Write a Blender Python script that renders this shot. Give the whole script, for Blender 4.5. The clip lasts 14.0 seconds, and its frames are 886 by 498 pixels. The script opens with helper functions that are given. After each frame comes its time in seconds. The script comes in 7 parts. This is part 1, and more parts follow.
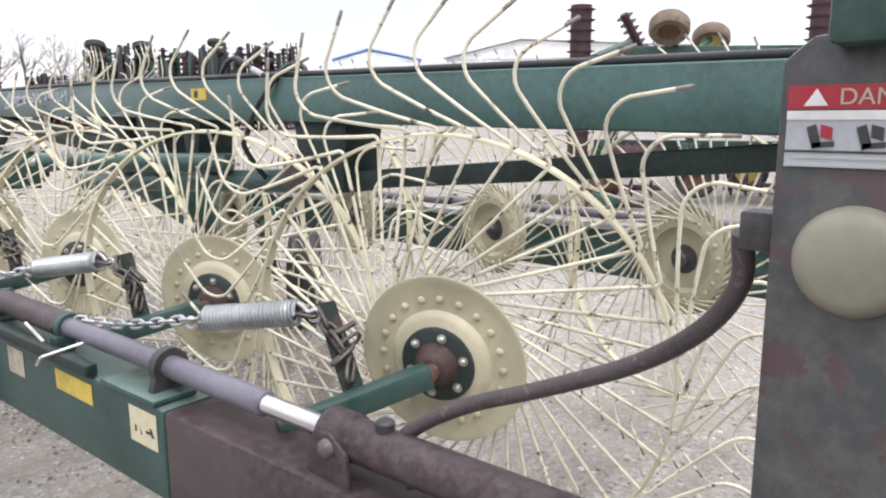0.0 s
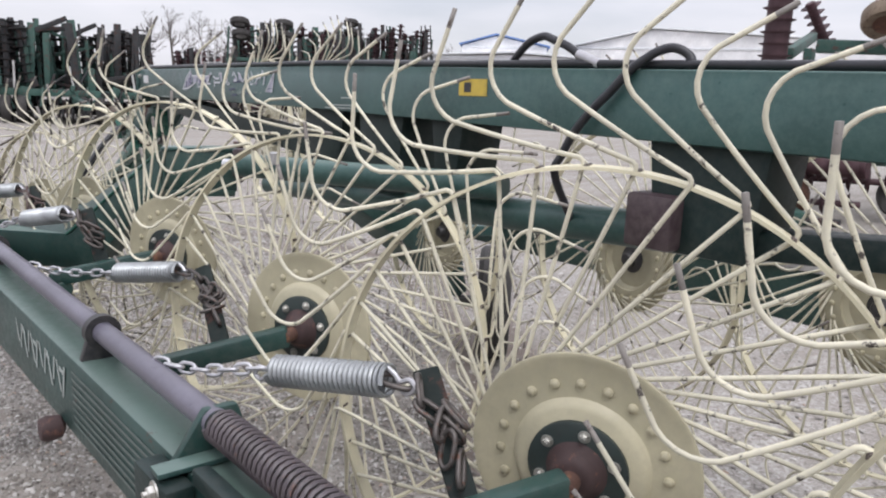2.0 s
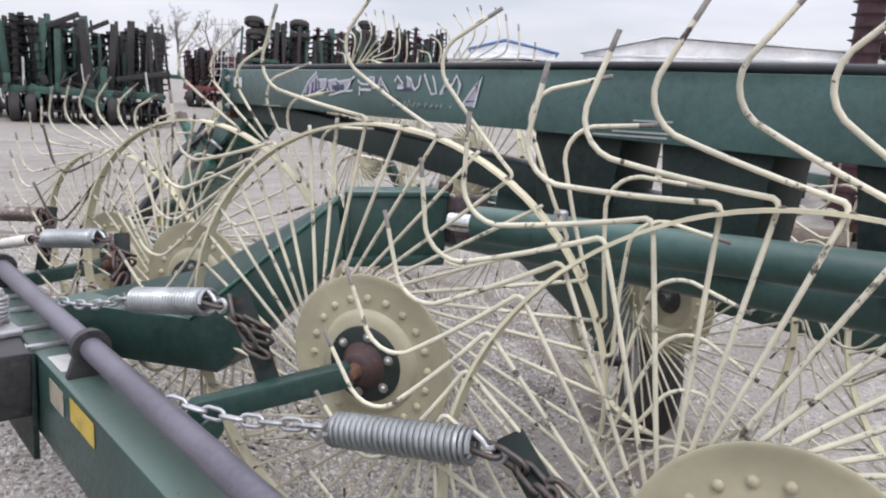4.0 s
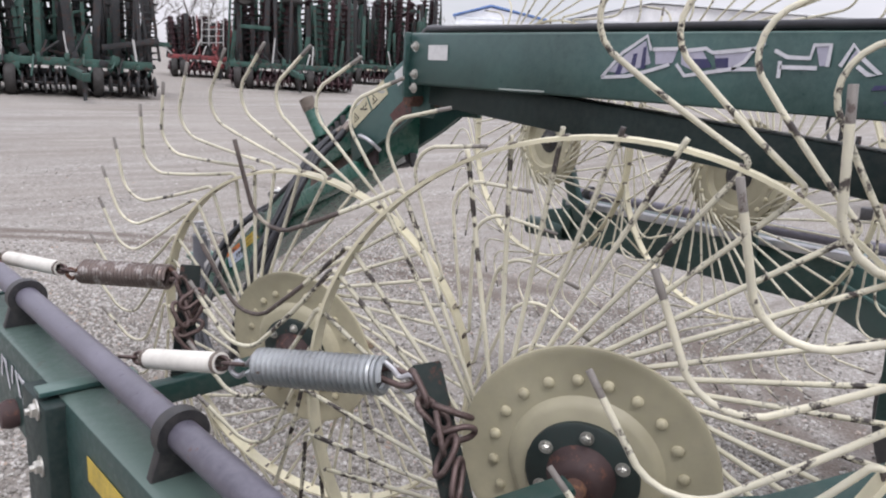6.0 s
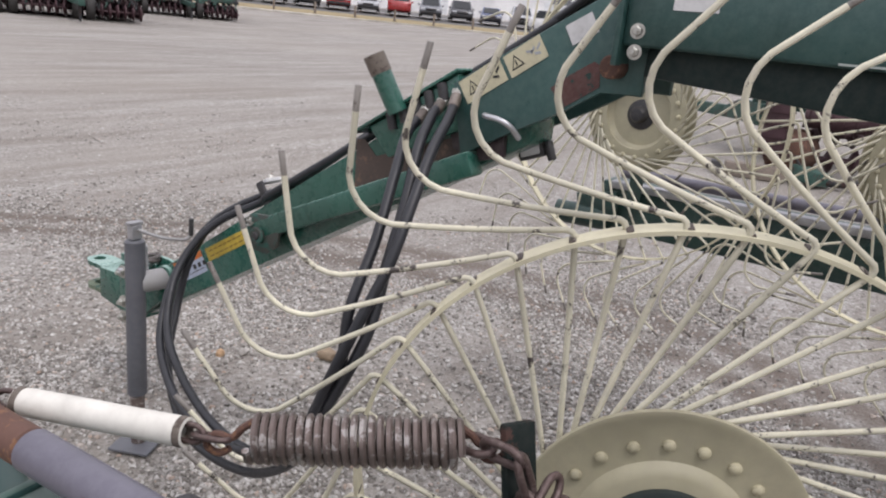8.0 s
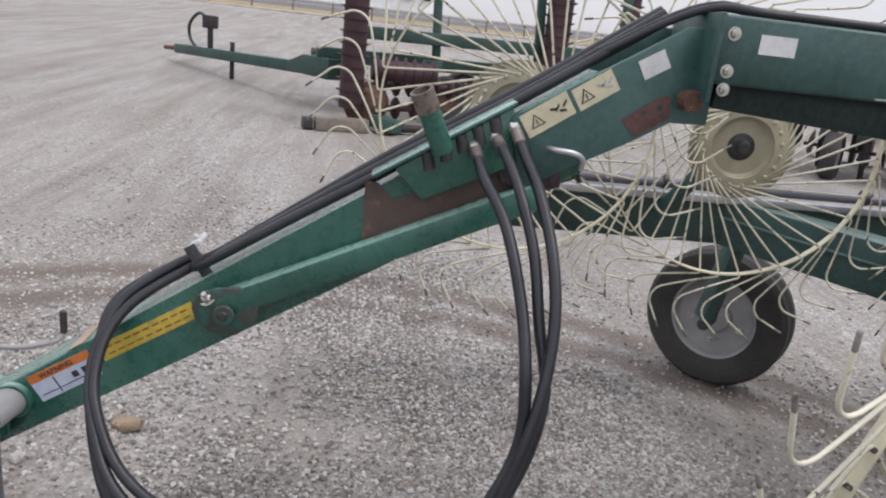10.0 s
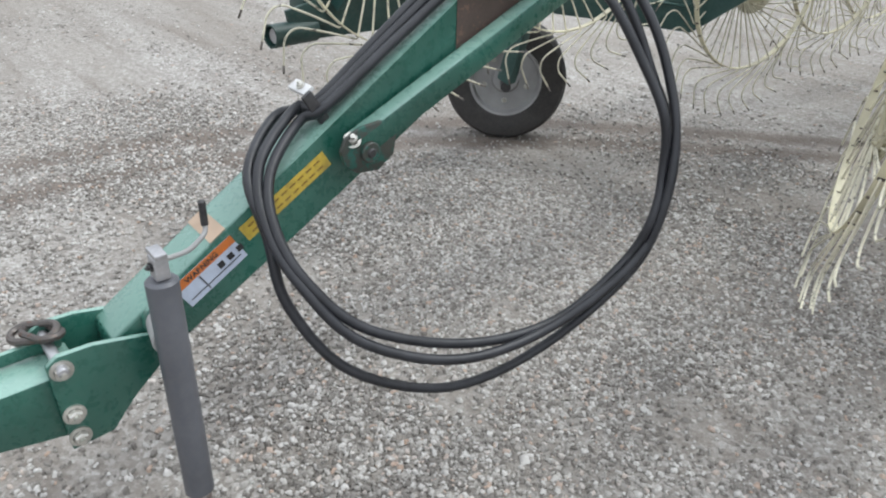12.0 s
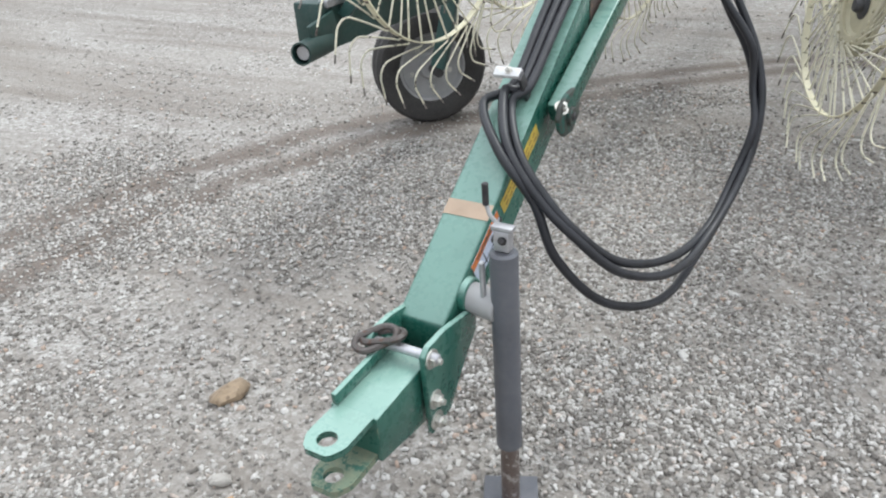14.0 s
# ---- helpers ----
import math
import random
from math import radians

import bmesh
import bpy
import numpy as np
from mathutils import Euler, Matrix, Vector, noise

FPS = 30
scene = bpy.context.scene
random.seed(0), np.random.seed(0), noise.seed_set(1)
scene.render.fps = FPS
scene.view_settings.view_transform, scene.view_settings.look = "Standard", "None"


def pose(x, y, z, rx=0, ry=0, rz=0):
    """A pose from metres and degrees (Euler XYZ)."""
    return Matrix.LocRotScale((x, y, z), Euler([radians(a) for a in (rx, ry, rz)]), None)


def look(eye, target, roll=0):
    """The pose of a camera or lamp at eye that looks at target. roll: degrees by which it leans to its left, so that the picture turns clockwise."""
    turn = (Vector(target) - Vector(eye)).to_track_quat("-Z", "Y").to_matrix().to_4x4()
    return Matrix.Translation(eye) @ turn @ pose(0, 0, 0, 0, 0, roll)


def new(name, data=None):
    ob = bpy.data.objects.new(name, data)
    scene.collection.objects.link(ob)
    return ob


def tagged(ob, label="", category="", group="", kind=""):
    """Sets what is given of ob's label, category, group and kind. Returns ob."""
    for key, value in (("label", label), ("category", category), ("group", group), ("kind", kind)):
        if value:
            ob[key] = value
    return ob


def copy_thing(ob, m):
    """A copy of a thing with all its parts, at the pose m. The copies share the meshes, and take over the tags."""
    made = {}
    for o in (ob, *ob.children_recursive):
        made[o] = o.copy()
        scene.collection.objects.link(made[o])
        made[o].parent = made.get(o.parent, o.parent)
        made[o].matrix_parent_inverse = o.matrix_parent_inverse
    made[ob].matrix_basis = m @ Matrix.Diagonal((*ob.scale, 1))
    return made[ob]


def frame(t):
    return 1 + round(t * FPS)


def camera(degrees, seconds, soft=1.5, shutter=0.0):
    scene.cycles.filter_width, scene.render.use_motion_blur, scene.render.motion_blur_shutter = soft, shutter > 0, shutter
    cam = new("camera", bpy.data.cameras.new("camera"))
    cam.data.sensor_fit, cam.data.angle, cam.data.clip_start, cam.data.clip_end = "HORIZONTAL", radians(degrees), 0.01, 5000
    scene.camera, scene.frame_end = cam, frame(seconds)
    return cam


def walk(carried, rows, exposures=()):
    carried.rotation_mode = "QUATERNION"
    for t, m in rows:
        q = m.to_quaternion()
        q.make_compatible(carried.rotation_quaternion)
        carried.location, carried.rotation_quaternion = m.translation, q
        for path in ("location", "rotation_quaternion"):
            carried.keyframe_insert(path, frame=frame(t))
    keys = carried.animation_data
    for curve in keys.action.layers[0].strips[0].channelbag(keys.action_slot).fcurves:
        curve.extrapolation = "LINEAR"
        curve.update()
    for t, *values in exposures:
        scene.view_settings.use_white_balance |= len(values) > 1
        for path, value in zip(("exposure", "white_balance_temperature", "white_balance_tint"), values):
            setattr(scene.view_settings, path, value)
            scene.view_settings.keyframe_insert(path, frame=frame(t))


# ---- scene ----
cam = camera(62.7, 14.0, 2.1)

PATH = [
    (0, (1.737, 2.79, 1.567), (3.198, 4.109, 1.211), -0.2),
    (0.5, (1.771, 3.044, 1.561), (3.189, 4.399, 1.172), 0.7),
    (1, (1.772, 3.343, 1.603), (3.232, 4.642, 1.179), 0.7),
    (1.5, (1.872, 3.649, 1.603), (3.265, 5.027, 1.201), 0.6),
    (2, (1.938, 3.939, 1.619), (3.179, 5.456, 1.222), 2.4),
    (4.5, (1.922, 5.508, 1.627), (3.162, 7.03, 1.245), 3.8),
    (5, (1.942, 5.89, 1.632), (3.144, 7.433, 1.213), 4.8),
    (5.5, (1.87, 6.24, 1.628), (3.12, 7.744, 1.209), 3.5),
    (6, (1.88, 6.612, 1.612), (3.162, 8.075, 1.148), 3.3),
    (6.5, (1.866, 6.921, 1.614), (3.144, 8.382, 1.133), 4.3),
    (7, (1.793, 7.244, 1.613), (3.246, 8.532, 1.133), 4.1),
    (7.5, (1.81, 7.539, 1.582), (3.375, 8.676, 1.073), 3.4),
    (8, (1.823, 7.866, 1.576), (3.45, 8.878, 1.0), 5.9),
    (10.3, (1.663, 9.303, 1.633), (3.519, 8.889, 1.013), 4.9),
    (10.5, (1.708, 9.417, 1.6), (3.514, 8.881, 0.93), 4.1),
    (11, (1.807, 9.733, 1.575), (3.432, 8.969, 0.694), 5.2),
    (11.2, (1.806, 9.878, 1.579), (3.378, 9.051, 0.661), 4.1),
    (11.5, (1.799, 10.083, 1.582), (3.291, 9.142, 0.639), 2.8),
    (12, (1.952, 10.352, 1.561), (3.295, 9.225, 0.599), 2.0),
    (12.5, (2.14, 10.588, 1.568), (3.435, 9.418, 0.592), 2.8),
    (13, (2.257, 10.915, 1.565), (3.443, 9.65, 0.568), 2.9),
    (13.5, (2.468, 11.148, 1.538), (3.53, 9.804, 0.506), 1.7),
    (14, (2.632, 11.269, 1.597), (3.546, 9.778, 0.627), -3.9),
]
walk(cam, [(t, look(eye, target, roll)) for t, eye, target, roll in PATH],
     exposures=[(0, 0.82, 6550, 11), (0.6, 0.52, 6450, 13), (1.2, 0.40, 6450, 13), (2.2, 0.36, 6400, 13), (4.4, 0.38, 6350, 13), (5.0, 0.37, 6350, 13), (6.0, 0.32, 6420, 14), (7.0, 0.20, 6480, 14), (8.0, 0.14, 6550, 14),
                (10.5, 0.22, 6350, 12), (11.5, 0.46, 6300, 6), (12.5, 0.49, 6300, 5), (13.0, 0.54, 6300, 5), (14.0, 0.60, 6300, 5)])

# ---- world, sun, exposure ----
world = bpy.data.worlds.new("overcast_sky")
scene.world = world
world.use_nodes = True
wn, wl = world.node_tree.nodes, world.node_tree.links
wn.clear()
w_out = wn.new("ShaderNodeOutputWorld")
w_bg = wn.new("ShaderNodeBackground")
w_sky = wn.new("ShaderNodeTexSky")
w_sky.sky_type = "NISHITA"
w_sky.sun_disc = False
w_sky.sun_elevation, w_sky.sun_rotation = radians(48), radians(150)
w_tc = wn.new("ShaderNodeTexCoord")
w_map = wn.new("ShaderNodeMapping")
w_map.inputs["Scale"].default_value = (1.0, 1.0, 5.0)
w_noise = wn.new("ShaderNodeTexNoise")
w_noise.inputs["Scale"].default_value = 2.2
w_noise.inputs["Detail"].default_value = 6.0
w_ramp = wn.new("ShaderNodeValToRGB")
w_ramp.color_ramp.elements[0].position, w_ramp.color_ramp.elements[0].color = 0.30, (0.58, 0.58, 0.58, 1)
w_ramp.color_ramp.elements[1].position, w_ramp.color_ramp.elements[1].color = 0.62, (1, 1, 1, 1)
w_mix = wn.new("ShaderNodeMix")
w_mix.data_type = "RGBA"
w_mix.inputs[7].default_value = (10.6, 10.6, 11.2, 1)
# an overcast sky is brighter overhead than at the horizon
w_sep = wn.new("ShaderNodeSeparateXYZ")
w_grad = wn.new("ShaderNodeMapRange")
w_grad.inputs["To Min"].default_value, w_grad.inputs["To Max"].default_value = 0.60, 1.5
w_mul = wn.new("ShaderNodeMix")
w_mul.data_type, w_mul.blend_type = "RGBA", "MULTIPLY"
w_mul.inputs[0].default_value = 1.0
wl.new(w_tc.outputs["Generated"], w_sep.inputs[0])
wl.new(w_sep.outputs["Z"], w_grad.inputs["Value"])
wl.new(w_grad.outputs["Result"], w_mul.inputs[7])
w_bg.inputs["Strength"].default_value = 0.1
wl.new(w_tc.outputs["Generated"], w_map.inputs["Vector"])
wl.new(w_map.outputs["Vector"], w_noise.inputs["Vector"])
wl.new(w_noise.outputs["Fac"], w_ramp.inputs["Fac"])
wl.new(w_ramp.outputs["Color"], w_mix.inputs[0])
wl.new(w_sky.outputs["Color"], w_mix.inputs[6])
wl.new(w_mix.outputs[2], w_mul.inputs[6])
wl.new(w_mul.outputs[2], w_bg.inputs["Color"])
wl.new(w_bg.outputs["Background"], w_out.inputs["Surface"])

sun_data = bpy.data.lights.new("sun", "SUN")
sun_data.energy, sun_data.angle, sun_data.color = 1.0, radians(14), (1.0, 0.98, 0.95)
sun = new("sun", sun_data)
sun.matrix_world = look((0, 0, 30), (8, 14, 4))


# ---- materials ----
def node_mat(name):
    m = bpy.data.materials.new(name)
    m.use_nodes = True
    nt = m.node_tree
    nt.nodes.clear()
    out = nt.nodes.new("ShaderNodeOutputMaterial")
    bs = nt.nodes.new("ShaderNodeBsdfPrincipled")
    nt.links.new(bs.outputs["BSDF"], out.inputs["Surface"])
    return m, nt, bs


def noise_node(nt, scale, detail=5.0, rough=0.6, vec=None):
    n = nt.nodes.new("ShaderNodeTexNoise")
    n.inputs["Scale"].default_value = scale
    n.inputs["Detail"].default_value = detail
    n.inputs["Roughness"].default_value = rough
    if vec is not None:
        nt.links.new(vec, n.inputs["Vector"])
    return n


def ramp_node(nt, fac, stops):
    r = nt.nodes.new("ShaderNodeValToRGB")
    els = r.color_ramp.elements
    while len(els) < len(stops):
        els.new(0.5)
    for e, (p, c) in zip(els, stops):
        e.position = p
        e.color = (c, c, c, 1) if isinstance(c, (int, float)) else (*c, 1)
    nt.links.new(fac, r.inputs["Fac"])
    return r


def mix_col(nt, fac, a, b, mode="MIX"):
    m = nt.nodes.new("ShaderNodeMix")
    m.data_type = "RGBA"
    m.blend_type = mode
    for sock, v in ((m.inputs[0], fac), (m.inputs[6], a), (m.inputs[7], b)):
        if isinstance(v, (int, float)):
            sock.default_value = v
        elif isinstance(v, tuple):
            sock.default_value = (*v, 1)
        else:
            nt.links.new(v, sock)
    return m.outputs[2]


def add_bump(nt, bs, height, strength, dist):
    b = nt.nodes.new("ShaderNodeBump")
    b.inputs["Strength"].default_value = strength
    b.inputs["Distance"].default_value = dist
    nt.links.new(height, b.inputs["Height"])
    nt.links.new(b.outputs["Normal"], bs.inputs["Normal"])


def painted(name, base, rough=0.4, wear=(0.16, 0.07, 0.04), wear_at=0.72, dust=(0.30, 0.27, 0.24), dust_amt=0.25, metal=0.0,
            scale=9.0, bump=0.15, coat=0.0, top_sheen=0.0, rim_wear=0.0, spec=0.5):
    """Paint with patchy fading, dust and chipped or rusty spots; upward faces can be painted sky-pale."""
    m, nt, bs = node_mat(name)
    geo = nt.nodes.new("ShaderNodeNewGeometry")
    pos = geo.outputs["Position"]
    big = noise_node(nt, scale * 0.35, 4, 0.6, pos)
    fine = noise_node(nt, scale * 6, 6, 0.7, pos)
    spots = noise_node(nt, scale * 2.2, 8, 0.75, pos)
    light = tuple(min(1.0, c * 1.35 + 0.012) for c in base)
    dark = tuple(c * 0.72 for c in base)
    col = mix_col(nt, ramp_node(nt, big.outputs["Fac"], [(0.3, 0.0), (0.7, 1.0)]).outputs["Color"], dark, light)
    dustf = ramp_node(nt, fine.outputs["Fac"], [(0.40, 0.0), (0.75, dust_amt)])
    col = mix_col(nt, dustf.outputs["Color"], col, dust)
    # sky sheen painted into upward faces, blended to the dust colour
    if top_sheen > 0:
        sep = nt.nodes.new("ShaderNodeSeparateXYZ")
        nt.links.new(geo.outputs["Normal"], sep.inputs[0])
        up = ramp_node(nt, sep.outputs["Z"], [(0.55, 0.0), (0.95, top_sheen)])
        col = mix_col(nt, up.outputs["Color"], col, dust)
    chips = spots.outputs["Fac"]
    if rim_wear > 0:
        # paint chips off most where the tines flex against the rim
        tc = nt.nodes.new("ShaderNodeTexCoord")
        ln = nt.nodes.new("ShaderNodeVectorMath")
        ln.operation = "LENGTH"
        nt.links.new(tc.outputs["Object"], ln.inputs[0])
        rr = ramp_node(nt, ln.outputs["Value"], [(0.27, 0.0), (0.38, rim_wear * 0.8), (0.45, rim_wear), (0.60, rim_wear * 0.5), (0.72, rim_wear * 0.3)])
        ad = nt.nodes.new("ShaderNodeMath")
        nt.links.new(spots.outputs["Fac"], ad.inputs[0])
        nt.links.new(rr.outputs["Color"], ad.inputs[1])
        chips = ad.outputs[0]
    wf = ramp_node(nt, chips, [(wear_at - 0.04, 0.0), (wear_at, 1.0)])
    col = mix_col(nt, wf.outputs["Color"], col, wear)
    nt.links.new(col, bs.inputs["Base Color"])
    rr = ramp_node(nt, fine.outputs["Fac"], [(0.3, max(0.05, rough - 0.1)), (0.75, min(1.0, rough + 0.18))])
    nt.links.new(rr.outputs["Color"], bs.inputs["Roughness"])
    bs.inputs["Metallic"].default_value = metal
    bs.inputs["Specular IOR Level"].default_value = spec
    if coat:
        bs.inputs["Coat Weight"].default_value = coat
        bs.inputs["Coat Roughness"].default_value = 0.25
    add_bump(nt, bs, fine.outputs["Fac"], bump, 0.002)
    return m


def label_mat(name, base, rough=0.45, dirt=0.25):
    """Printed film, faded in specks and soiled in broad smears."""
    m, nt, bs = node_mat(name)
    geo = nt.nodes.new("ShaderNodeNewGeometry")
    n = noise_node(nt, 60, 6, 0.7, geo.outputs["Position"])
    col = mix_col(nt, ramp_node(nt, n.outputs["Fac"], [(0.45, 0.0), (0.8, 0.55)]).outputs["Color"], base, tuple(c * 0.55 + 0.06 for c in base))
    smear = noise_node(nt, 22, 5, 0.65, geo.outputs["Position"])
    col = mix_col(nt, ramp_node(nt, smear.outputs["Fac"], [(0.46, 0.0), (0.70, dirt)]).outputs["Color"], col, tuple(c * 0.25 + 0.03 for c in base))
    nt.links.new(col, bs.inputs["Base Color"])
    bs.inputs["Roughness"].default_value = rough
    return m


# pale mint on upward faces stands for the sky's light on them
GREEN = painted("green_paint", (0.017, 0.059, 0.054), 0.36, wear=(0.10, 0.05, 0.035), wear_at=0.74, dust=(0.18, 0.25, 0.22), dust_amt=0.18, top_sheen=0.46)
# darker copy of the green: side shade and pale lit top in its colour
NEAR_GREEN = painted("shaded_side_green_paint", (0.013, 0.043, 0.039), 0.40, wear=(0.06, 0.035, 0.028), wear_at=0.66, dust=(0.17, 0.23, 0.20), dust_amt=0.16, top_sheen=0.44)
# near-black green; on braces and hangers it carries the shade under the beam
GREEN_DARK = painted("near_black_green_paint", (0.006, 0.019, 0.018), 0.45, wear_at=0.76, dust_amt=0.08, spec=0.25)
DUSTY_HOSE = painted("dusty_brown_hose_rubber", (0.036, 0.028, 0.032), 0.55, wear=(0.12, 0.09, 0.085), wear_at=0.62, dust=(0.20, 0.16, 0.15), dust_amt=0.3, scale=24, bump=0.4)
# darker green; on far beam and wing arm it holds their shade
GREEN_FAR_BEAM = painted("deep_green_paint", (0.007, 0.040, 0.034), 0.42, wear_at=0.76, dust_amt=0.12)
# tongue and hitch green, its tops tinted mint as sky sheen
GREEN_BRIGHT = painted("bright_green_paint", (0.012, 0.084, 0.060), 0.27, wear_at=0.79, dust=(0.34, 0.52, 0.45), dust_amt=0.05, top_sheen=0.62, coat=0.4, scale=6)
LEVER_PAINT = painted("dark_lever_paint", (0.004, 0.011, 0.010), 0.65, wear=(0.06, 0.032, 0.026), wear_at=0.60, dust_amt=0.06, spec=0.2)
HUB_RUST = painted("maroon_rusty_casting", (0.040, 0.020, 0.020), 0.7, wear=(0.12, 0.055, 0.04), wear_at=0.60, dust=(0.12, 0.08, 0.07), dust_amt=0.2, scale=24, bump=0.4)
HUB_PLATE = painted("grimy_hub_plate", (0.009, 0.020, 0.018), 0.55, wear=(0.07, 0.034, 0.028), wear_at=0.68, dust=(0.07, 0.05, 0.045), dust_amt=0.15, scale=14)
SPRING_STEEL = painted("dulled_spring_steel", (0.32, 0.34, 0.35), 0.40, wear=(0.16, 0.12, 0.10), wear_at=0.68, metal=0.7, scale=30)
CREAM = painted("cream_paint", (0.60, 0.56, 0.40), 0.5, wear=(0.11, 0.075, 0.05), wear_at=0.70, dust=(0.42, 0.40, 0.34), dust_amt=0.3)
CREAM_TINE = painted("worn_cream_tine_paint", (0.60, 0.57, 0.44), 0.5, wear=(0.06, 0.05, 0.045), wear_at=0.615, dust=(0.46, 0.44, 0.40), dust_amt=0.4, scale=14)
WORN_TINE = painted("chipped_cream_tine_paint", (0.58, 0.55, 0.42), 0.5, wear=(0.045, 0.036, 0.033), wear_at=0.635, dust=(0.46, 0.44, 0.40), dust_amt=0.4, scale=12, rim_wear=0.10)
TIP_STEEL = painted("rubbed_tine_tip_steel", (0.17, 0.155, 0.14), 0.5, wear=(0.08, 0.06, 0.05), wear_at=0.6, dust_amt=0.3, scale=20)
DARK_TINE = painted("blackened_tine_steel", (0.055, 0.042, 0.038), 0.6, wear=(0.30, 0.27, 0.22), wear_at=0.60, dust=(0.16, 0.12, 0.09), dust_amt=0.4, scale=14)
CREAM_DISC = painted("cream_disc_paint", (0.395, 0.365, 0.252), 0.46, wear=(0.20, 0.13, 0.07), wear_at=0.76, dust=(0.32, 0.29, 0.23), dust_amt=0.35)
RIVET_CREAM = painted("stained_rivet_paint", (0.42, 0.385, 0.26), 0.45, wear=(0.15, 0.09, 0.055), wear_at=0.66, dust_amt=0.3, scale=20)
WHITE_SLEEVE = painted("off_white_sleeve", (0.68, 0.66, 0.60), 0.6, wear=(0.34, 0.30, 0.25), wear_at=0.75)
STEEL = painted("galvanised_steel", (0.48, 0.48, 0.50), 0.42, wear=(0.25, 0.2, 0.17), wear_at=0.72, metal=0.75, scale=22)
CHROME = painted("chrome_rod_steel", (0.75, 0.75, 0.78), 0.16, wear=(0.4, 0.35, 0.3), wear_at=0.85, metal=1.0, dust_amt=0.1)
BOLT = painted("zinc_bolt_steel", (0.55, 0.54, 0.50), 0.35, wear=(0.3, 0.2, 0.12), wear_at=0.7, metal=0.8, scale=40)
PIPE = painted("grey_primer_pipe", (0.105, 0.099, 0.128), 0.36, wear=(0.11, 0.06, 0.05), wear_at=0.68, dust=(0.24, 0.235, 0.27), dust_amt=0.35)
JACK_GREY = painted("grey_jack_paint", (0.078, 0.082, 0.095), 0.40, wear=(0.12, 0.07, 0.045), wear_at=0.8, dust_amt=0.12)
MAST_PAINT = painted("dark_mast_paint", (0.030, 0.034, 0.036), 0.42, wear=(0.06, 0.036, 0.04), wear_at=0.56, dust_amt=0.2, scale=5)
CHAIN_DARK = painted("dark_chain_steel", (0.075, 0.066, 0.062), 0.40, wear=(0.10, 0.05, 0.035), wear_at=0.6, metal=0.5, scale=30)
STUB_TAN = painted("worn_tan_pipe_mouth", (0.13, 0.105, 0.085), 0.7, wear=(0.07, 0.05, 0.04), wear_at=0.58, scale=20)
CHAIN_RUST = painted("rust_dulled_chain_steel", (0.085, 0.052, 0.048), 0.45, wear=(0.16, 0.12, 0.11), wear_at=0.60, metal=0.4, scale=30)
OLIVE = painted("dusty_olive_paint", (0.17, 0.165, 0.125), 0.5, wear=(0.10, 0.08, 0.06), wear_at=0.66, scale=16)
DARK_BROWN = painted("dark_brown_paint", (0.034, 0.020, 0.025), 0.45, wear=(0.075, 0.042, 0.042), wear_at=0.66, dust_amt=0.2, spec=0.35)
SPRING_RUST = painted("rusty_spring_steel", (0.17, 0.135, 0.122), 0.34, wear=(0.40, 0.37, 0.35), wear_at=0.58, dust=(0.15, 0.10, 0.08), dust_amt=0.3, scale=16, metal=0.6)
COIL_DARK = painted("dark_coil_steel", (0.060, 0.048, 0.056), 0.45, wear=(0.12, 0.07, 0.06), wear_at=0.64, dust_amt=0.2, scale=24)
RUST = painted("rusty_steel", (0.085, 0.038, 0.026), 0.8, wear=(0.20, 0.10, 0.055), wear_at=0.58, dust=(0.16, 0.11, 0.09), dust_amt=0.3, scale=24, bump=0.4)
BLACK = painted("black_painted_steel", (0.018, 0.018, 0.021), 0.45, wear=(0.10, 0.06, 0.045), wear_at=0.74, dust_amt=0.15)
RUBBER = painted("black_hose_rubber", (0.009, 0.010, 0.014), 0.38, wear=(0.09, 0.085, 0.08), wear_at=0.74, dust=(0.08, 0.08, 0.09), dust_amt=0.08, scale=30, bump=0.3)
TYRE = painted("dusty_tyre_rubber", (0.022, 0.021, 0.021), 0.75, wear=(0.07, 0.06, 0.055), wear_at=0.66, dust=(0.14, 0.125, 0.11), dust_amt=0.35, scale=14, bump=0.5)
RIM_GREY = painted("grey_wheel_rim", (0.26, 0.26, 0.26), 0.5, wear_at=0.72)
ORANGE_PAINT = painted("orange_paint", (0.55, 0.09, 0.025), 0.45)
YEL_PAINT = painted("yellow_wheel_paint", (0.55, 0.42, 0.10), 0.5, wear_at=0.7)
WOOD = painted("weathered_timber", (0.20, 0.165, 0.135), 0.8, wear=(0.12, 0.09, 0.07), wear_at=0.62, scale=16)
L_WHITE = label_mat("white_label", (0.62, 0.62, 0.62))
L_PALEBLUE = label_mat("pale_blue_white_label", (0.50, 0.56, 0.68), dirt=0.15)
L_YELLOW = label_mat("yellow_label", (0.56, 0.41, 0.06), dirt=0.6)
L_CREAM = label_mat("pale_yellow_label", (0.56, 0.52, 0.36))
L_ORANGE = label_mat("orange_label", (0.60, 0.17, 0.03))
L_RED = label_mat("red_label", (0.32, 0.010, 0.025))
L_TAN = label_mat("soiled_tan_label", (0.40, 0.36, 0.28), dirt=0.75)
L_PALEGREY = label_mat("soiled_grey_label", (0.36, 0.38, 0.41))
L_INK = label_mat("black_ink", (0.02, 0.02, 0.022))
L_PRINT = label_mat("faded_print", (0.22, 0.13, 0.02))
L_BLUE = label_mat("dark_blue_ink", (0.03, 0.03, 0.10))
L_SILVER = label_mat("silver_white_decal", (0.58, 0.58, 0.62))
L_LAVENDER = label_mat("faded_lavender_decal", (0.40, 0.39, 0.48))
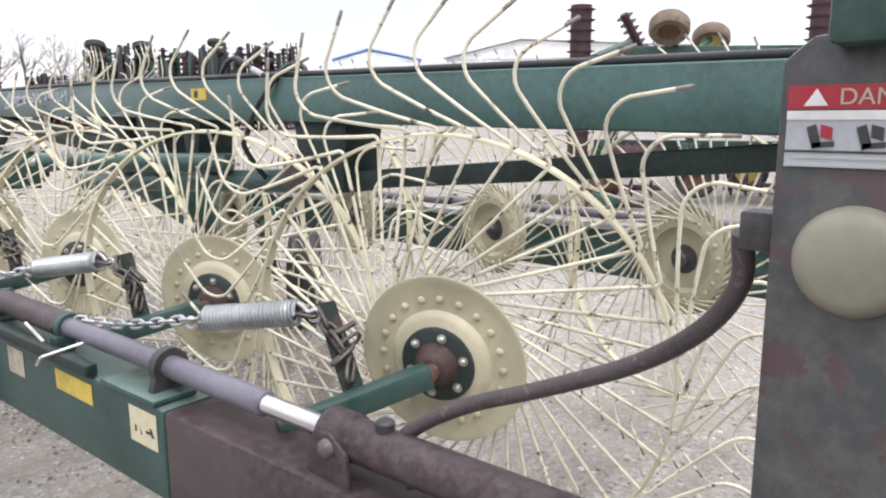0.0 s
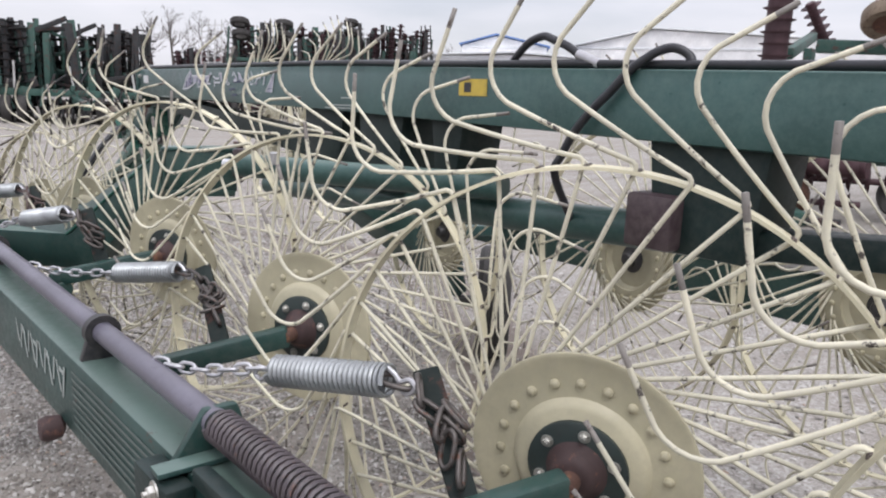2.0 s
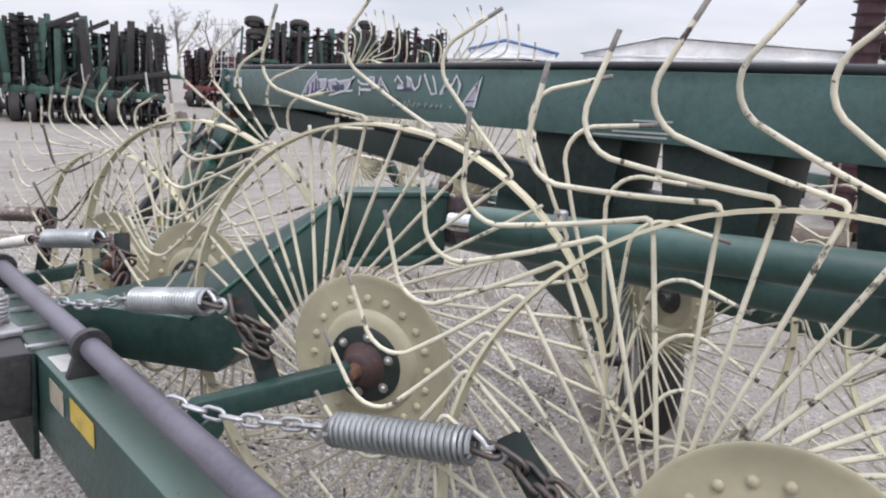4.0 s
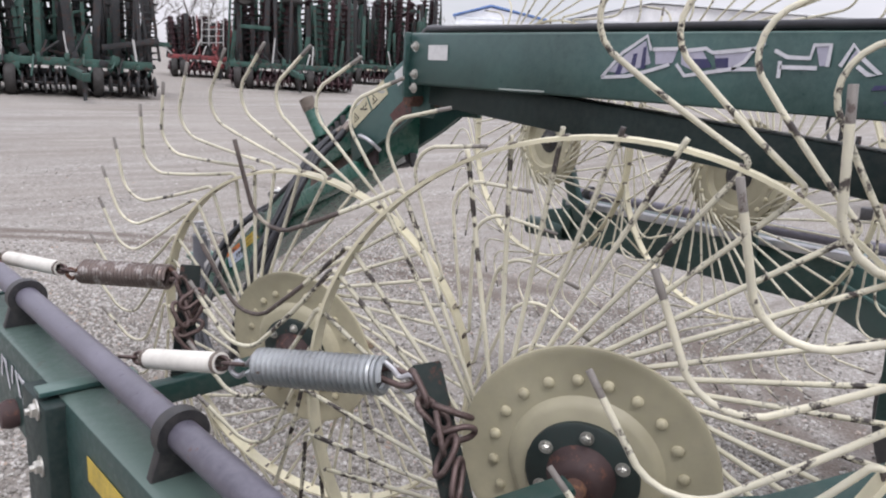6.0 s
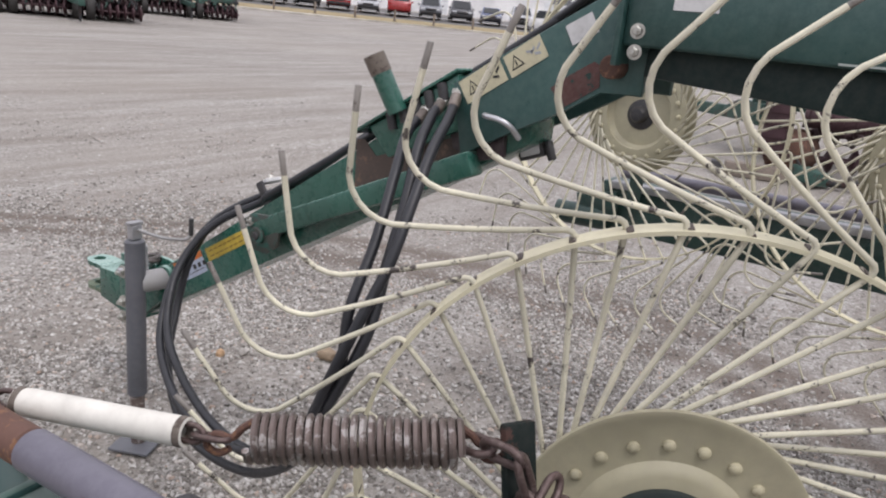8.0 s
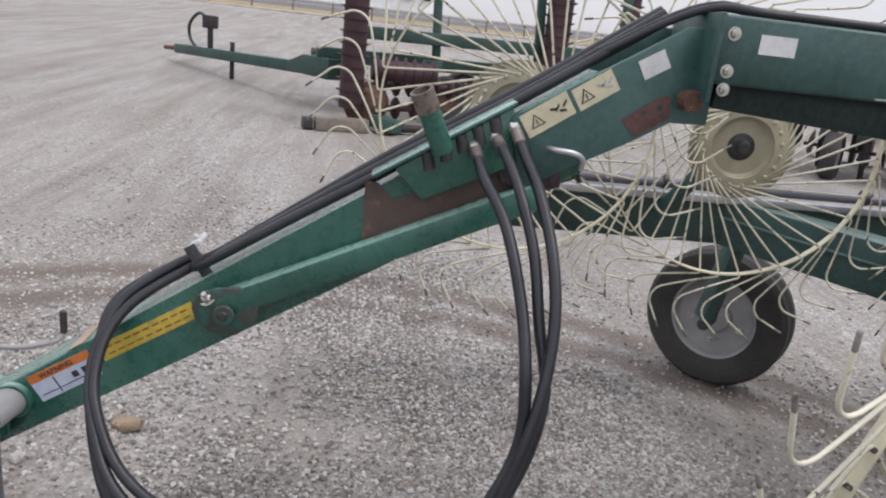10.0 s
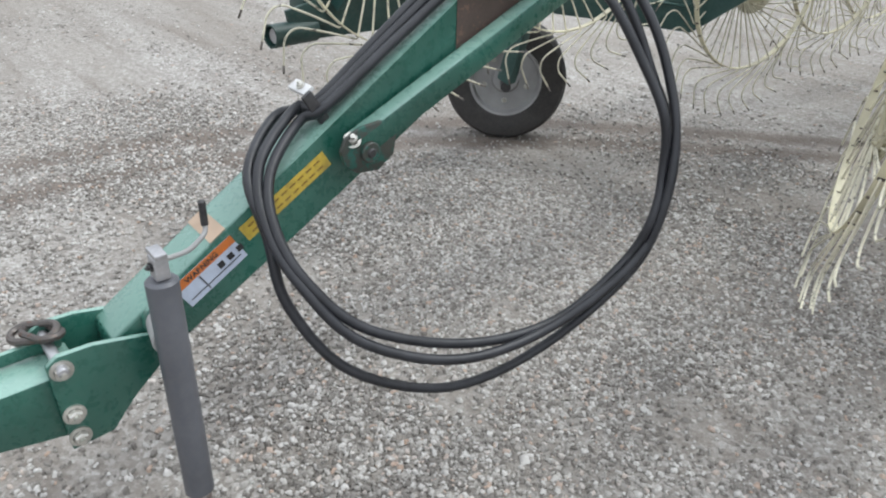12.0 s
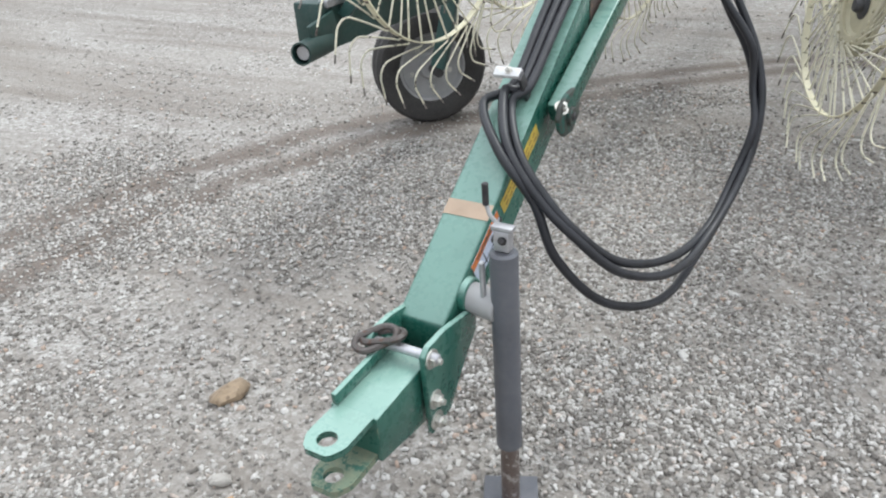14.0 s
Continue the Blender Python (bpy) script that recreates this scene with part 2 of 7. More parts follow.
L_FAINT = label_mat("worn_grey_print", (0.10, 0.13, 0.12))
L_GREYLINE = label_mat("grey_scratch", (0.36, 0.40, 0.38))


def gravel_mat():
    m, nt, bs = node_mat("gravel_and_dirt")
    geo = nt.nodes.new("ShaderNodeNewGeometry")
    pos = geo.outputs["Position"]
    mp = nt.nodes.new("ShaderNodeMapping")
    mp.inputs["Rotation"].default_value = (0, 0, radians(-24))
    mp.inputs["Scale"].default_value = (0.16, 1.0, 1.0)
    nt.links.new(pos, mp.inputs["Vector"])
    tracks = noise_node(nt, 0.75, 5, 0.55, mp.outputs["Vector"])
    patches = noise_node(nt, 0.42, 6, 0.65, pos)
    grit = noise_node(nt, 55, 6, 0.75, pos)
    v1 = nt.nodes.new("ShaderNodeTexVoronoi")
    v1.inputs["Scale"].default_value = 46
    nt.links.new(pos, v1.inputs["Vector"])
    v2 = nt.nodes.new("ShaderNodeTexVoronoi")
    v2.inputs["Scale"].default_value = 95
    nt.links.new(pos, v2.inputs["Vector"])
    s1, s2 = nt.nodes.new("ShaderNodeSeparateColor"), nt.nodes.new("ShaderNodeSeparateColor")
    nt.links.new(v1.outputs["Color"], s1.inputs[0])
    nt.links.new(v2.outputs["Color"], s2.inputs[0])
    stone1 = ramp_node(nt, s1.outputs[0], [(0.0, (0.18, 0.164, 0.148)), (0.35, (0.28, 0.262, 0.240)), (0.7, (0.39, 0.374, 0.350)), (1.0, (0.56, 0.548, 0.528))])
    stone2 = ramp_node(nt, s2.outputs[0], [(0.0, (0.17, 0.153, 0.136)), (0.5, (0.28, 0.262, 0.240)), (1.0, (0.48, 0.465, 0.44))])
    st = mix_col(nt, ramp_node(nt, grit.outputs["Fac"], [(0.42, 0.0), (0.6, 1.0)]).outputs["Color"], stone1.outputs["Color"], stone2.outputs["Color"])
    dirt = mix_col(nt, ramp_node(nt, grit.outputs["Fac"], [(0.3, 0.0), (0.7, 1.0)]).outputs["Color"], (0.162, 0.143, 0.125), (0.365, 0.338, 0.302))
    f = ramp_node(nt, tracks.outputs["Fac"], [(0.42, 0.0), (0.62, 0.55)])
    f2 = ramp_node(nt, patches.outputs["Fac"], [(0.46, 0.0), (0.66, 0.42)])
    col = mix_col(nt, f.outputs["Color"], st, dirt)
    col = mix_col(nt, f2.outputs["Color"], col, dirt)
    mp2 = nt.nodes.new("ShaderNodeMapping")
    mp2.inputs["Rotation"].default_value = (0, 0, radians(-30))
    mp2.inputs["Scale"].default_value = (0.10, 1.0, 1.0)
    nt.links.new(pos, mp2.inputs["Vector"])
    ruts = noise_node(nt, 2.6, 6, 0.7, mp2.outputs["Vector"])
    wide = noise_node(nt, 0.16, 5, 0.6, pos)
    col = mix_col(nt, ramp_node(nt, ruts.outputs["Fac"], [(0.42, 0.0), (0.64, 0.58)]).outputs["Color"], col, (0.155, 0.130, 0.108))
    col = mix_col(nt, ramp_node(nt, wide.outputs["Fac"], [(0.42, 0.0), (0.68, 0.26)]).outputs["Color"], col, (0.375, 0.342, 0.300))
    # a curving muddy wheel track beyond the hitch
    sp = nt.nodes.new("ShaderNodeSeparateXYZ")
    nt.links.new(pos, sp.inputs[0])

    def calc(op, a, b):
        n = nt.nodes.new("ShaderNodeMath")
        n.operation = op
        for sock, v in zip(n.inputs, (a, b)):
            if isinstance(v, (int, float)):
                sock.default_value = v
            else:
                nt.links.new(v, sock)
        return n.outputs[0]

    dy = calc("SUBTRACT", sp.outputs["Y"], 9.65)
    off = calc("ADD", calc("SUBTRACT", sp.outputs["X"], 6.2), calc("MULTIPLY", calc("MULTIPLY", dy, dy), 0.149))
    off = calc("ADD", off, calc("MULTIPLY", calc("SUBTRACT", ruts.outputs["Fac"], 0.5), 0.5))
    for shift in (0.0, 0.42):
        d = calc("ABSOLUTE", calc("ADD", off, shift), 0.0)
        band = ramp_node(nt, d, [(0.0, 0.85), (0.08, 0.70), (0.20, 0.0)])
        col = mix_col(nt, band.outputs["Color"], col, (0.125, 0.098, 0.080))
    nt.links.new(col, bs.inputs["Base Color"])
    bs.inputs["Roughness"].default_value = 0.92
    h = mix_col(nt, 0.5, v1.outputs["Distance"], grit.outputs["Fac"])
    add_bump(nt, bs, h, 0.75, 0.014)
    return m


def stone_mat():
    m, nt, bs = node_mat("loose_stone")
    geo = nt.nodes.new("ShaderNodeNewGeometry")
    r = ramp_node(nt, geo.outputs["Random Per Island"], [(0.0, (0.115, 0.104, 0.093)), (0.30, (0.23, 0.215, 0.196)), (0.62, (0.40, 0.384, 0.356)), (0.90, (0.62, 0.604, 0.578)), (1.0, (0.40, 0.29, 0.22))])
    n = noise_node(nt, 160, 4, 0.7, geo.outputs["Position"])
    col = mix_col(nt, n.outputs["Fac"], r.outputs["Color"], mix_col(nt, 0.4, r.outputs["Color"], (0.20, 0.18, 0.16)))
    nt.links.new(col, bs.inputs["Base Color"])
    bs.inputs["Roughness"].default_value = 0.9
    return m


GRAVEL = gravel_mat()
STONE = stone_mat()


# ---- mesh helpers ----
def V(*a):
    return Vector(a)


def finish(bm, name, mat, parent=None, smooth=True):
    me = bpy.data.meshes.new(name)
    bmesh.ops.recalc_face_normals(bm, faces=bm.faces[:])
    bm.to_mesh(me)
    bm.free()
    me.materials.append(mat)
    if smooth:
        for p in me.polygons:
            p.use_smooth = True
        me.set_sharp_from_angle(angle=radians(38))
    ob = new(name, me)
    if parent is not None:
        ob.parent = parent
    return ob


def part(name, bm, mat, parent, label=""):
    ob = finish(bm, name, mat, parent)
    if label:
        ob["label"] = label
    return ob


def root(name, label, category, group="", kind="", at=(0, 0, 0)):
    ob = new(name)
    ob.location = at
    return tagged(ob, label, category, group, kind)


def frame_from(p, q, up=(0, 0, 1)):
    """Matrix whose X runs from p to q and whose Z leans to up, at p."""
    p, q, up = Vector(p), Vector(q), Vector(up)
    x = (q - p).normalized()
    if abs(x.dot(up)) > 0.999:
        up = Vector((0, 1, 0))
    y = up.cross(x).normalized()
    z = x.cross(y)
    return Matrix(((x.x, y.x, z.x, p.x), (x.y, y.y, z.y, p.y), (x.z, y.z, z.z, p.z), (0, 0, 0, 1)))


def add_box(bm, m, size, bev=0.004, seg=2):
    r = bmesh.ops.create_cube(bm, size=1.0, matrix=m @ Matrix.Diagonal((*size, 1)))
    if bev > 0:
        edges = list({e for v in r["verts"] for e in v.link_edges})
        bmesh.ops.bevel(bm, geom=edges, offset=bev, segments=seg, affect="EDGES", profile=0.5)


def box(c, size, bev=0.004, rot=(0, 0, 0)):
    bm = bmesh.new()
    add_box(bm, pose(*c, *rot), size, bev)
    return bm


def add_beam(bm, p, q, w, h, up=(0, 0, 1), bev=0.006):
    m = frame_from(p, q, up)
    ln = (Vector(q) - Vector(p)).length
    add_box(bm, m @ Matrix.Translation((ln / 2, 0, 0)), (ln, w, h), bev)


def beam(p, q, w, h, up=(0, 0, 1), bev=0.006):
    bm = bmesh.new()
    add_beam(bm, p, q, w, h, up, bev)
    return bm


def add_sweep(bm, pts, r, seg=8, closed=False, cap=True):
    pts = [Vector(p) for p in pts]
    n = len(pts)
    rs = r if isinstance(r, (list, tuple)) else [r] * n
    rings = []
    nrm = None
    for i in range(n):
        if closed:
            t = (pts[(i + 1) % n] - pts[i - 1]).normalized()
        else:
            t = (pts[min(i + 1, n - 1)] - pts[max(i - 1, 0)]).normalized()
        if nrm is None:
            nrm = t.orthogonal().normalized()
        nrm = (nrm - t * nrm.dot(t))
        nrm = nrm.normalized() if nrm.length > 1e-6 else t.orthogonal().normalized()
        b = t.cross(nrm)
        rings.append([bm.verts.new(pts[i] + (nrm * math.cos(a) + b * math.sin(a)) * rs[i])
                      for a in (2 * math.pi * k / seg for k in range(seg))])
    m = n if closed else n - 1
    for i in range(m):
        a, c = rings[i], rings[(i + 1) % n]
        for k in range(seg):
            bm.faces.new((a[k], a[(k + 1) % seg], c[(k + 1) % seg], c[k]))
    if cap and not closed:
        bm.faces.new(rings[0][::-1])
        bm.faces.new(rings[-1])


def sweep(pts, r, seg=8, closed=False):
    bm = bmesh.new()
    add_sweep(bm, pts, r, seg, closed)
    return bm


def smooth_path(pts, per=8):
    """Catmull-Rom through the points."""
    p = [Vector(a) for a in pts]
    p = [p[0] * 2 - p[1]] + p + [p[-1] * 2 - p[-2]]
    out = []
    for i in range(1, len(p) - 2):
        for k in range(per):
            t = k / per
            a, b, c, d = p[i - 1], p[i], p[i + 1], p[i + 2]
            out.append(0.5 * ((2 * b) + (c - a) * t + (2 * a - 5 * b + 4 * c - d) * t * t + (3 * b - a - 3 * c + d) * t ** 3))
    out.append(p[-2])
    return out


def add_lathe(bm, prof, m=Matrix(), seg=32):
    """Surface of revolution round Z from (radius, z) pairs."""
    rings = []
    for r, z in prof:
        if r < 1e-5:
            rings.append([bm.verts.new(m @ Vector((0, 0, z)))])
        else:
            rings.append([bm.verts.new(m @ Vector((r * math.cos(a), r * math.sin(a), z))) for a in (2 * math.pi * k / seg for k in range(seg))])
    for a, b in zip(rings, rings[1:]):
        for k in range(seg):
            j = (k + 1) % seg
            if len(a) == 1 and len(b) > 1:
                bm.faces.new((a[0], b[k], b[j]))
            elif len(b) == 1 and len(a) > 1:
                bm.faces.new((a[k], a[j], b[0]))
            elif len(a) > 1:
                bm.faces.new((a[k], a[j], b[j], b[k]))


def lathe(prof, m=Matrix(), seg=32):
    bm = bmesh.new()
    add_lathe(bm, prof, m, seg)
    return bm


def add_cyl(bm, p, q, r, seg=20, bev=0.003):
    ln = (Vector(q) - Vector(p)).length
    m = frame_from(p, q) @ Matrix.Rotation(math.pi / 2, 4, "Y")
    b = min(bev, r * 0.4, ln * 0.4)
    add_lathe(bm, [(0, 0), (r - b, 0), (r, b), (r, ln - b), (r - b, ln), (0, ln)], m, seg)


def cyl(p, q, r, seg=20, bev=0.003):
    bm = bmesh.new()
    add_cyl(bm, p, q, r, seg, bev)
    return bm


def add_pipe(bm, p, q, r, wall=0.004, seg=20):
    ln = (Vector(q) - Vector(p)).length
    m = frame_from(p, q) @ Matrix.Rotation(math.pi / 2, 4, "Y")
    add_lathe(bm, [(r - wall, 0), (r, 0), (r, ln), (r - wall, ln), (r - wall, 0)], m, seg)


def add_prism(bm, outline, m, depth, bev=0.003):
    """A polygon in the local XY plane, drawn out along local Z by depth."""
    lo = [bm.verts.new(m @ Vector((x, y, 0))) for x, y in outline]
    hi = [bm.verts.new(m @ Vector((x, y, depth))) for x, y in outline]
    n = len(outline)
    fs = [bm.faces.new(lo[::-1]), bm.faces.new(hi)]
    fs += [bm.faces.new((lo[i], lo[(i + 1) % n], hi[(i + 1) % n], hi[i])) for i in range(n)]
    if bev > 0:
        edges = list({e for f in fs for e in f.edges})
        bmesh.ops.bevel(bm, geom=edges, offset=bev, segments=2, affect="EDGES", profile=0.5)


def prism(outline, m, depth, bev=0.003):
    bm = bmesh.new()
    add_prism(bm, outline, m, depth, bev)
    return bm


def side_frame(x):
    """Local X is world Y, local Y is world Z, and depth runs to world +X, from the plane x."""
    return Matrix(((0, 0, 1, x), (1, 0, 0, 0), (0, 1, 0, 0), (0, 0, 0, 1)))


def hex_bolt(p, axis, r=0.011, h=0.008):
    """Hex head with washer and shank end, standing on p along axis."""
    bm = bmesh.new()
    p, axis = Vector(p), Vector(axis).normalized()
    m = frame_from(p, p + axis) @ Matrix.Rotation(math.pi / 2, 4, "Y")
    add_lathe(bm, [(0, 0), (r * 1.5, 0), (r * 1.5, h * 0.3), (r, h * 0.3)], m, 16)
    add_lathe(bm, [(r, h * 0.3), (r, h * 1.1), (r * 0.8, h * 1.3), (0, h * 1.3)], m, 6)
    add_lathe(bm, [(r * 0.45, h * 1.3), (r * 0.45, h * 2.0), (0, h * 2.05)], m, 10)
    return bm


def quad_decal(c, u, v, w, h, n, off=0.0015):
    """A thin sticker: centre, directions u and v, width and height, outward normal n."""
    c, u, v, n = Vector(c), Vector(u).normalized(), Vector(v).normalized(), Vector(n).normalized()
    m = Matrix(((u.x, v.x, n.x, c.x), (u.y, v.y, n.y, c.y), (u.z, v.z, n.z, c.z), (0, 0, 0, 1)))
    bm = bmesh.new()
    add_box(bm, m @ Matrix.Translation((0, 0, off)), (w, h, 0.001), 0.0)
    return bm


def gz(x, y):
    """Height of the yard, which rises gently away from the machine."""
    d = math.hypot(x - 3.0, y - 7.0)
    return 0.028 * min(max(0.0, d - 8.0), 75.0) + 0.027 * min(max(0.0, d - 42.0), 40.0)


# ---- ground ----
def build_ground():
    radii = [0.0] + [0.35 * 1.135 ** k for k in range(1, 66)]
    seg = 72
    verts, faces = [(3.0, 7.0, 0.0)], []
    for r in radii[1:]:
        for k in range(seg):
            a = 2 * math.pi * k / seg
            x, y = 3.0 + r * math.cos(a), 7.0 + r * math.sin(a)
            wob = 0.010 * noise.noise(Vector((x * 0.7, y * 0.7, 0))) if r < 40 else 0
            verts.append((x, y, gz(x, y) + wob - 0.004))
    for k in range(seg):
        faces.append((0, 1 + k, 1 + (k + 1) % seg))
    for i in range(len(radii) - 2):
        for k in range(seg):
            a, b = 1 + i * seg + k, 1 + i * seg + (k + 1) % seg
            faces.append((a, a + seg, b + seg, b))
    me = bpy.data.meshes.new("ground")
    me.from_pydata(verts, [], faces)
    for p in me.polygons:
        p.use_smooth = True
    me.materials.append(GRAVEL)
    tagged(new("ground", me), "grey gravel yard with packed dirt tracks", "ground", "", "structure")


build_ground()


# ---- rake wheels ----
R_RIM, R_DISC, R_RIV, N_TINE = 0.478, 0.190, 0.139, 40
RIM_BACK = -0.024  # the rim lies a little behind the disc


def tine_mesh(chir, r_rim, snapped=False):
    """Spring tine: tangent to the rivet circle, through the rim, kicked back and hooked outwards."""
    be = math.asin(R_RIV / r_rim)
    ln = math.sqrt(r_rim ** 2 - R_RIV ** 2)
    u = (math.cos(be), -math.sin(be))
    pts = [(r_rim - u[0] * ln * f, -u[1] * ln * f, -0.013 + (RIM_BACK + 0.013) * (1 - f)) for f in (1.0, 0.7, 0.35, 0.08)]
    x, y = r_rim + 0.004, -0.001
    ang = -be
    pts.append((x, y, RIM_BACK))
    for turn, step, count in ((0, 0.006, 2),) if snapped else ((31.7, 0.0065, 3), (-1.0, 0.034, 6), (-16.2, 0.017, 6), (0, 0.030, 3)):
        for _ in range(count):
            ang += radians(turn)
            x += step * math.cos(ang)
            y += step * math.sin(ang)
            pts.append((x, y, RIM_BACK))
    bm = bmesh.new()
    add_sweep(bm, [(a, b * chir, c) for a, b, c in pts], 0.0040, 6)
    me = bpy.data.meshes.new("tine")
    bmesh.ops.recalc_face_normals(bm, faces=bm.faces[:])
    bm.to_mesh(me)
    bm.free()
    for p in me.polygons:
        p.use_smooth = True
    me.materials.append(CREAM_TINE)
    if not snapped:
        # paint rubbed off the tip
        me.materials.append(TIP_STEEL)
        far = max(v.co.xy.length for v in me.vertices)
        for p in me.polygons:
            p.material_index = 1 if p.center.xy.length > far - 0.032 else 0
    return me


def rake_wheel(chir, label, r_rim=R_RIM):
    w = root("rake_wheel", label, "rake wheel", "wheels of the hay rake")
    # dished disc, both sides
    k = R_DISC / 0.178
    prof = [(0.03, 0.016), (0.094 * k, 0.016), (0.102 * k, 0.010), (0.108 * k, 0.002), (0.165 * k, 0.000), (0.174 * k, 0.004), (0.178 * k, 0.003), (0.178 * k, -0.003),
            (0.165 * k, -0.006), (0.108 * k, -0.006), (0.094 * k, 0.006), (0.03, 0.006)]
    part("disc", lathe(prof, Matrix(), 56), CREAM_DISC, w)
    part("hub_plate", lathe([(0, 0.026), (0.078, 0.026), (0.083, 0.023), (0.083, 0.015), (0.02, 0.015)], Matrix(), 32), HUB_PLATE, w, "dark green bolted hub plate")
    part("bearing_housing", lathe([(0, 0.056), (0.026, 0.056), (0.034, 0.050), (0.042, 0.032), (0.052, 0.025)], Matrix(), 24), HUB_RUST, w, "dark rusty bearing housing")
    part("bearing_cap", lathe([(0, -0.032), (0.020, -0.030), (0.026, -0.022), (0.028, -0.004), (0.05, 0.004)], Matrix(), 24), BLACK, w, "black bearing cap")
    part("backing_ring", lathe([(0.113, -0.006), (0.113, -0.018), (0.160, -0.018), (0.166, -0.014), (0.166, -0.006)], Matrix(), 48), CREAM_DISC, w)
    for k in range(6):
        a = 2 * math.pi * (k + 0.3) / 6
        part("hub_bolt", hex_bolt((0.064 * math.cos(a), 0.064 * math.sin(a), 0.026), (0, 0, 1), 0.007, 0.006), BOLT, w)
    riv = bmesh.new()
    add_lathe(riv, [(0.0085, 0.0), (0.008, 0.004), (0.005, 0.0065), (0.0, 0.007)], Matrix(), 10)
    first = part("rivet", riv, RIVET_CREAM, w)
    first.matrix_basis = pose(R_RIV, 0, 0.001)
    for k in range(1, 20):
        r = new("rivet", first.data)
        r.parent = w
        a = 2 * math.pi * k / 20
        r.matrix_basis = pose(R_RIV * math.cos(a), R_RIV * math.sin(a), 0.001)
    for k in range(20):
        r = new("rivet", first.data)
        r.parent = w
        a = 2 * math.pi * (k + 0.5) / 20
        r.matrix_basis = pose(R_RIV * math.cos(a), R_RIV * math.sin(a), -0.0175, 180, 0, 0)
    prof = [(r_rim - 0.003, RIM_BACK - 0.014), (r_rim + 0.0025, RIM_BACK - 0.014), (r_rim + 0.003, RIM_BACK + 0.014), (r_rim - 0.0025, RIM_BACK + 0.014), (r_rim - 0.003, RIM_BACK - 0.014)]
    part("rim", lathe(prof, Matrix(), 96), CREAM, w, "thin cream steel rim band")
    clip = bmesh.new()
    add_box(clip, Matrix(), (0.008, 0.009, 0.020), 0.002)
    clip_first = part("tine_clip", clip, DARK_TINE, w, "dark rusty tine clip")
    clip_first.matrix_basis = pose(r_rim + 0.001, 0, RIM_BACK)
    for k in range(1, N_TINE):
        c = new("tine_clip", clip_first.data)
        c.parent = w
        c.matrix_basis = Matrix.Rotation(2 * math.pi * k / N_TINE, 4, "Z") @ pose(r_rim + 0.001, 0, RIM_BACK)
    me = tine_mesh(chir, r_rim)
    rng = random.Random(5)
    for k in range(N_TINE):
        t = new("tine", me)
        t.parent = w
        t.matrix_basis = Matrix.Rotation(2 * math.pi * k / N_TINE + rng.uniform(-0.012, 0.012), 4, "Z") @ pose(0, 0, 0, rng.uniform(-1.6, 1.6), rng.uniform(-1.6, 1.6), 0)
    return w


def wheel_pose(hub, az, tilt=0.0, spin=0.0):
    """az: compass direction, from +Y towards +X, in which the wheel's axle points away from its front face."""
    s, c = math.sin(radians(az)), math.cos(radians(az))
    m = Matrix(((c, 0, -s, hub[0]), (-s, 0, -c, hub[1]), (0, 1, 0, hub[2]), (0, 0, 0, 1)))
    return m @ pose(0, 0, 0, tilt, 0, spin) @ Matrix.Translation((0, 0, -0.026))


NEAR_HUBS = [(2.812, 3.780, 1.054), (2.787, 4.620, 1.053), (2.765, 5.498, 1.050), (2.725, 6.362, 1.082), (2.660, 7.176, 1.065), (2.669, 8.016, 0.969)]
FAR_HUBS = [(4.118, 3.809, 1.089), (4.183, 4.681, 1.098), (4.101, 5.482, 1.095), (4.06, 6.50, 1.03), (4.24, 7.80, 1.34), (4.236, 8.639, 1.372)]
NEAR_AZ, FAR_AZ = 65, 98


def snap_tines(wheel, r_rim, which, mat=None):
    """Tines whose hooked ends have broken off at the rim."""
    short = tine_mesh(1, r_rim, True)
    if mat:
        short.materials[0] = mat
    tines = [c for c in wheel.children if c.name.split(".")[0] == "tine"]
    for k in which:
        tines[k].data = short


near_wheel = rake_wheel(1, "cream wheel with hooked spring tines on a green arm")
for i, h in enumerate(NEAR_HUBS):
    m = wheel_pose(h, (72, 66, 66, 64, 63.5, 66)[i], (7, 5, -2, 3.5, 3.4, 7)[i], (-2, 2.7, -3, 2, 8.6, 6.0)[i])
    if i == 0:
        near_wheel.matrix_basis = m
    elif i in (3, 5):
        w = rake_wheel(1, "cream wheel with hooked spring tines on a green arm", 0.497 if i == 3 else 0.418)
        w.matrix_basis = m
        if i == 3:
            snap_tines(w, 0.497, (12, 11, 9, 7, 5))
    else:
        w = copy_thing(near_wheel, m)
        if i == 4:
            # some tines have lost their paint
            bare = tine_mesh(1, R_RIM)
            bare.materials[0] = DARK_TINE
            bare.materials[1] = WORN_TINE
            for f in bare.polygons:
                f.material_index = 1 if f.center.xy.length < R_RIM + 0.05 else 0
            worn = tine_mesh(1, R_RIM)
            worn.materials[0] = WORN_TINE
            tines = [c for c in w.children if c.name.split(".")[0] == "tine"]
            for c in tines:
                c.data = worn
            snap_tines(w, R_RIM, (14, 12, 11, 10, 9, 8), WORN_TINE)
            for k in (13, 15):
                tines[k].data = bare
                tines[k].matrix_basis = Matrix.Rotation(radians(3.5), 4, "Z") @ tines[k].matrix_basis
far_wheel = rake_wheel(1, "cream spring-tine wheel behind the main beam, seen from behind")
for i, h in enumerate(FAR_HUBS):
    # turned round, so that its back faces the machine's centre line
    m = wheel_pose(h, FAR_AZ + 180, 0, (0, 3, -4, 2, -2, 4)[i])
    if i == 0:
        far_wheel.matrix_basis = m
    else:
        copy_thing(far_wheel, m)


# ---- main beam with its tongue end ----
XB = 3.268
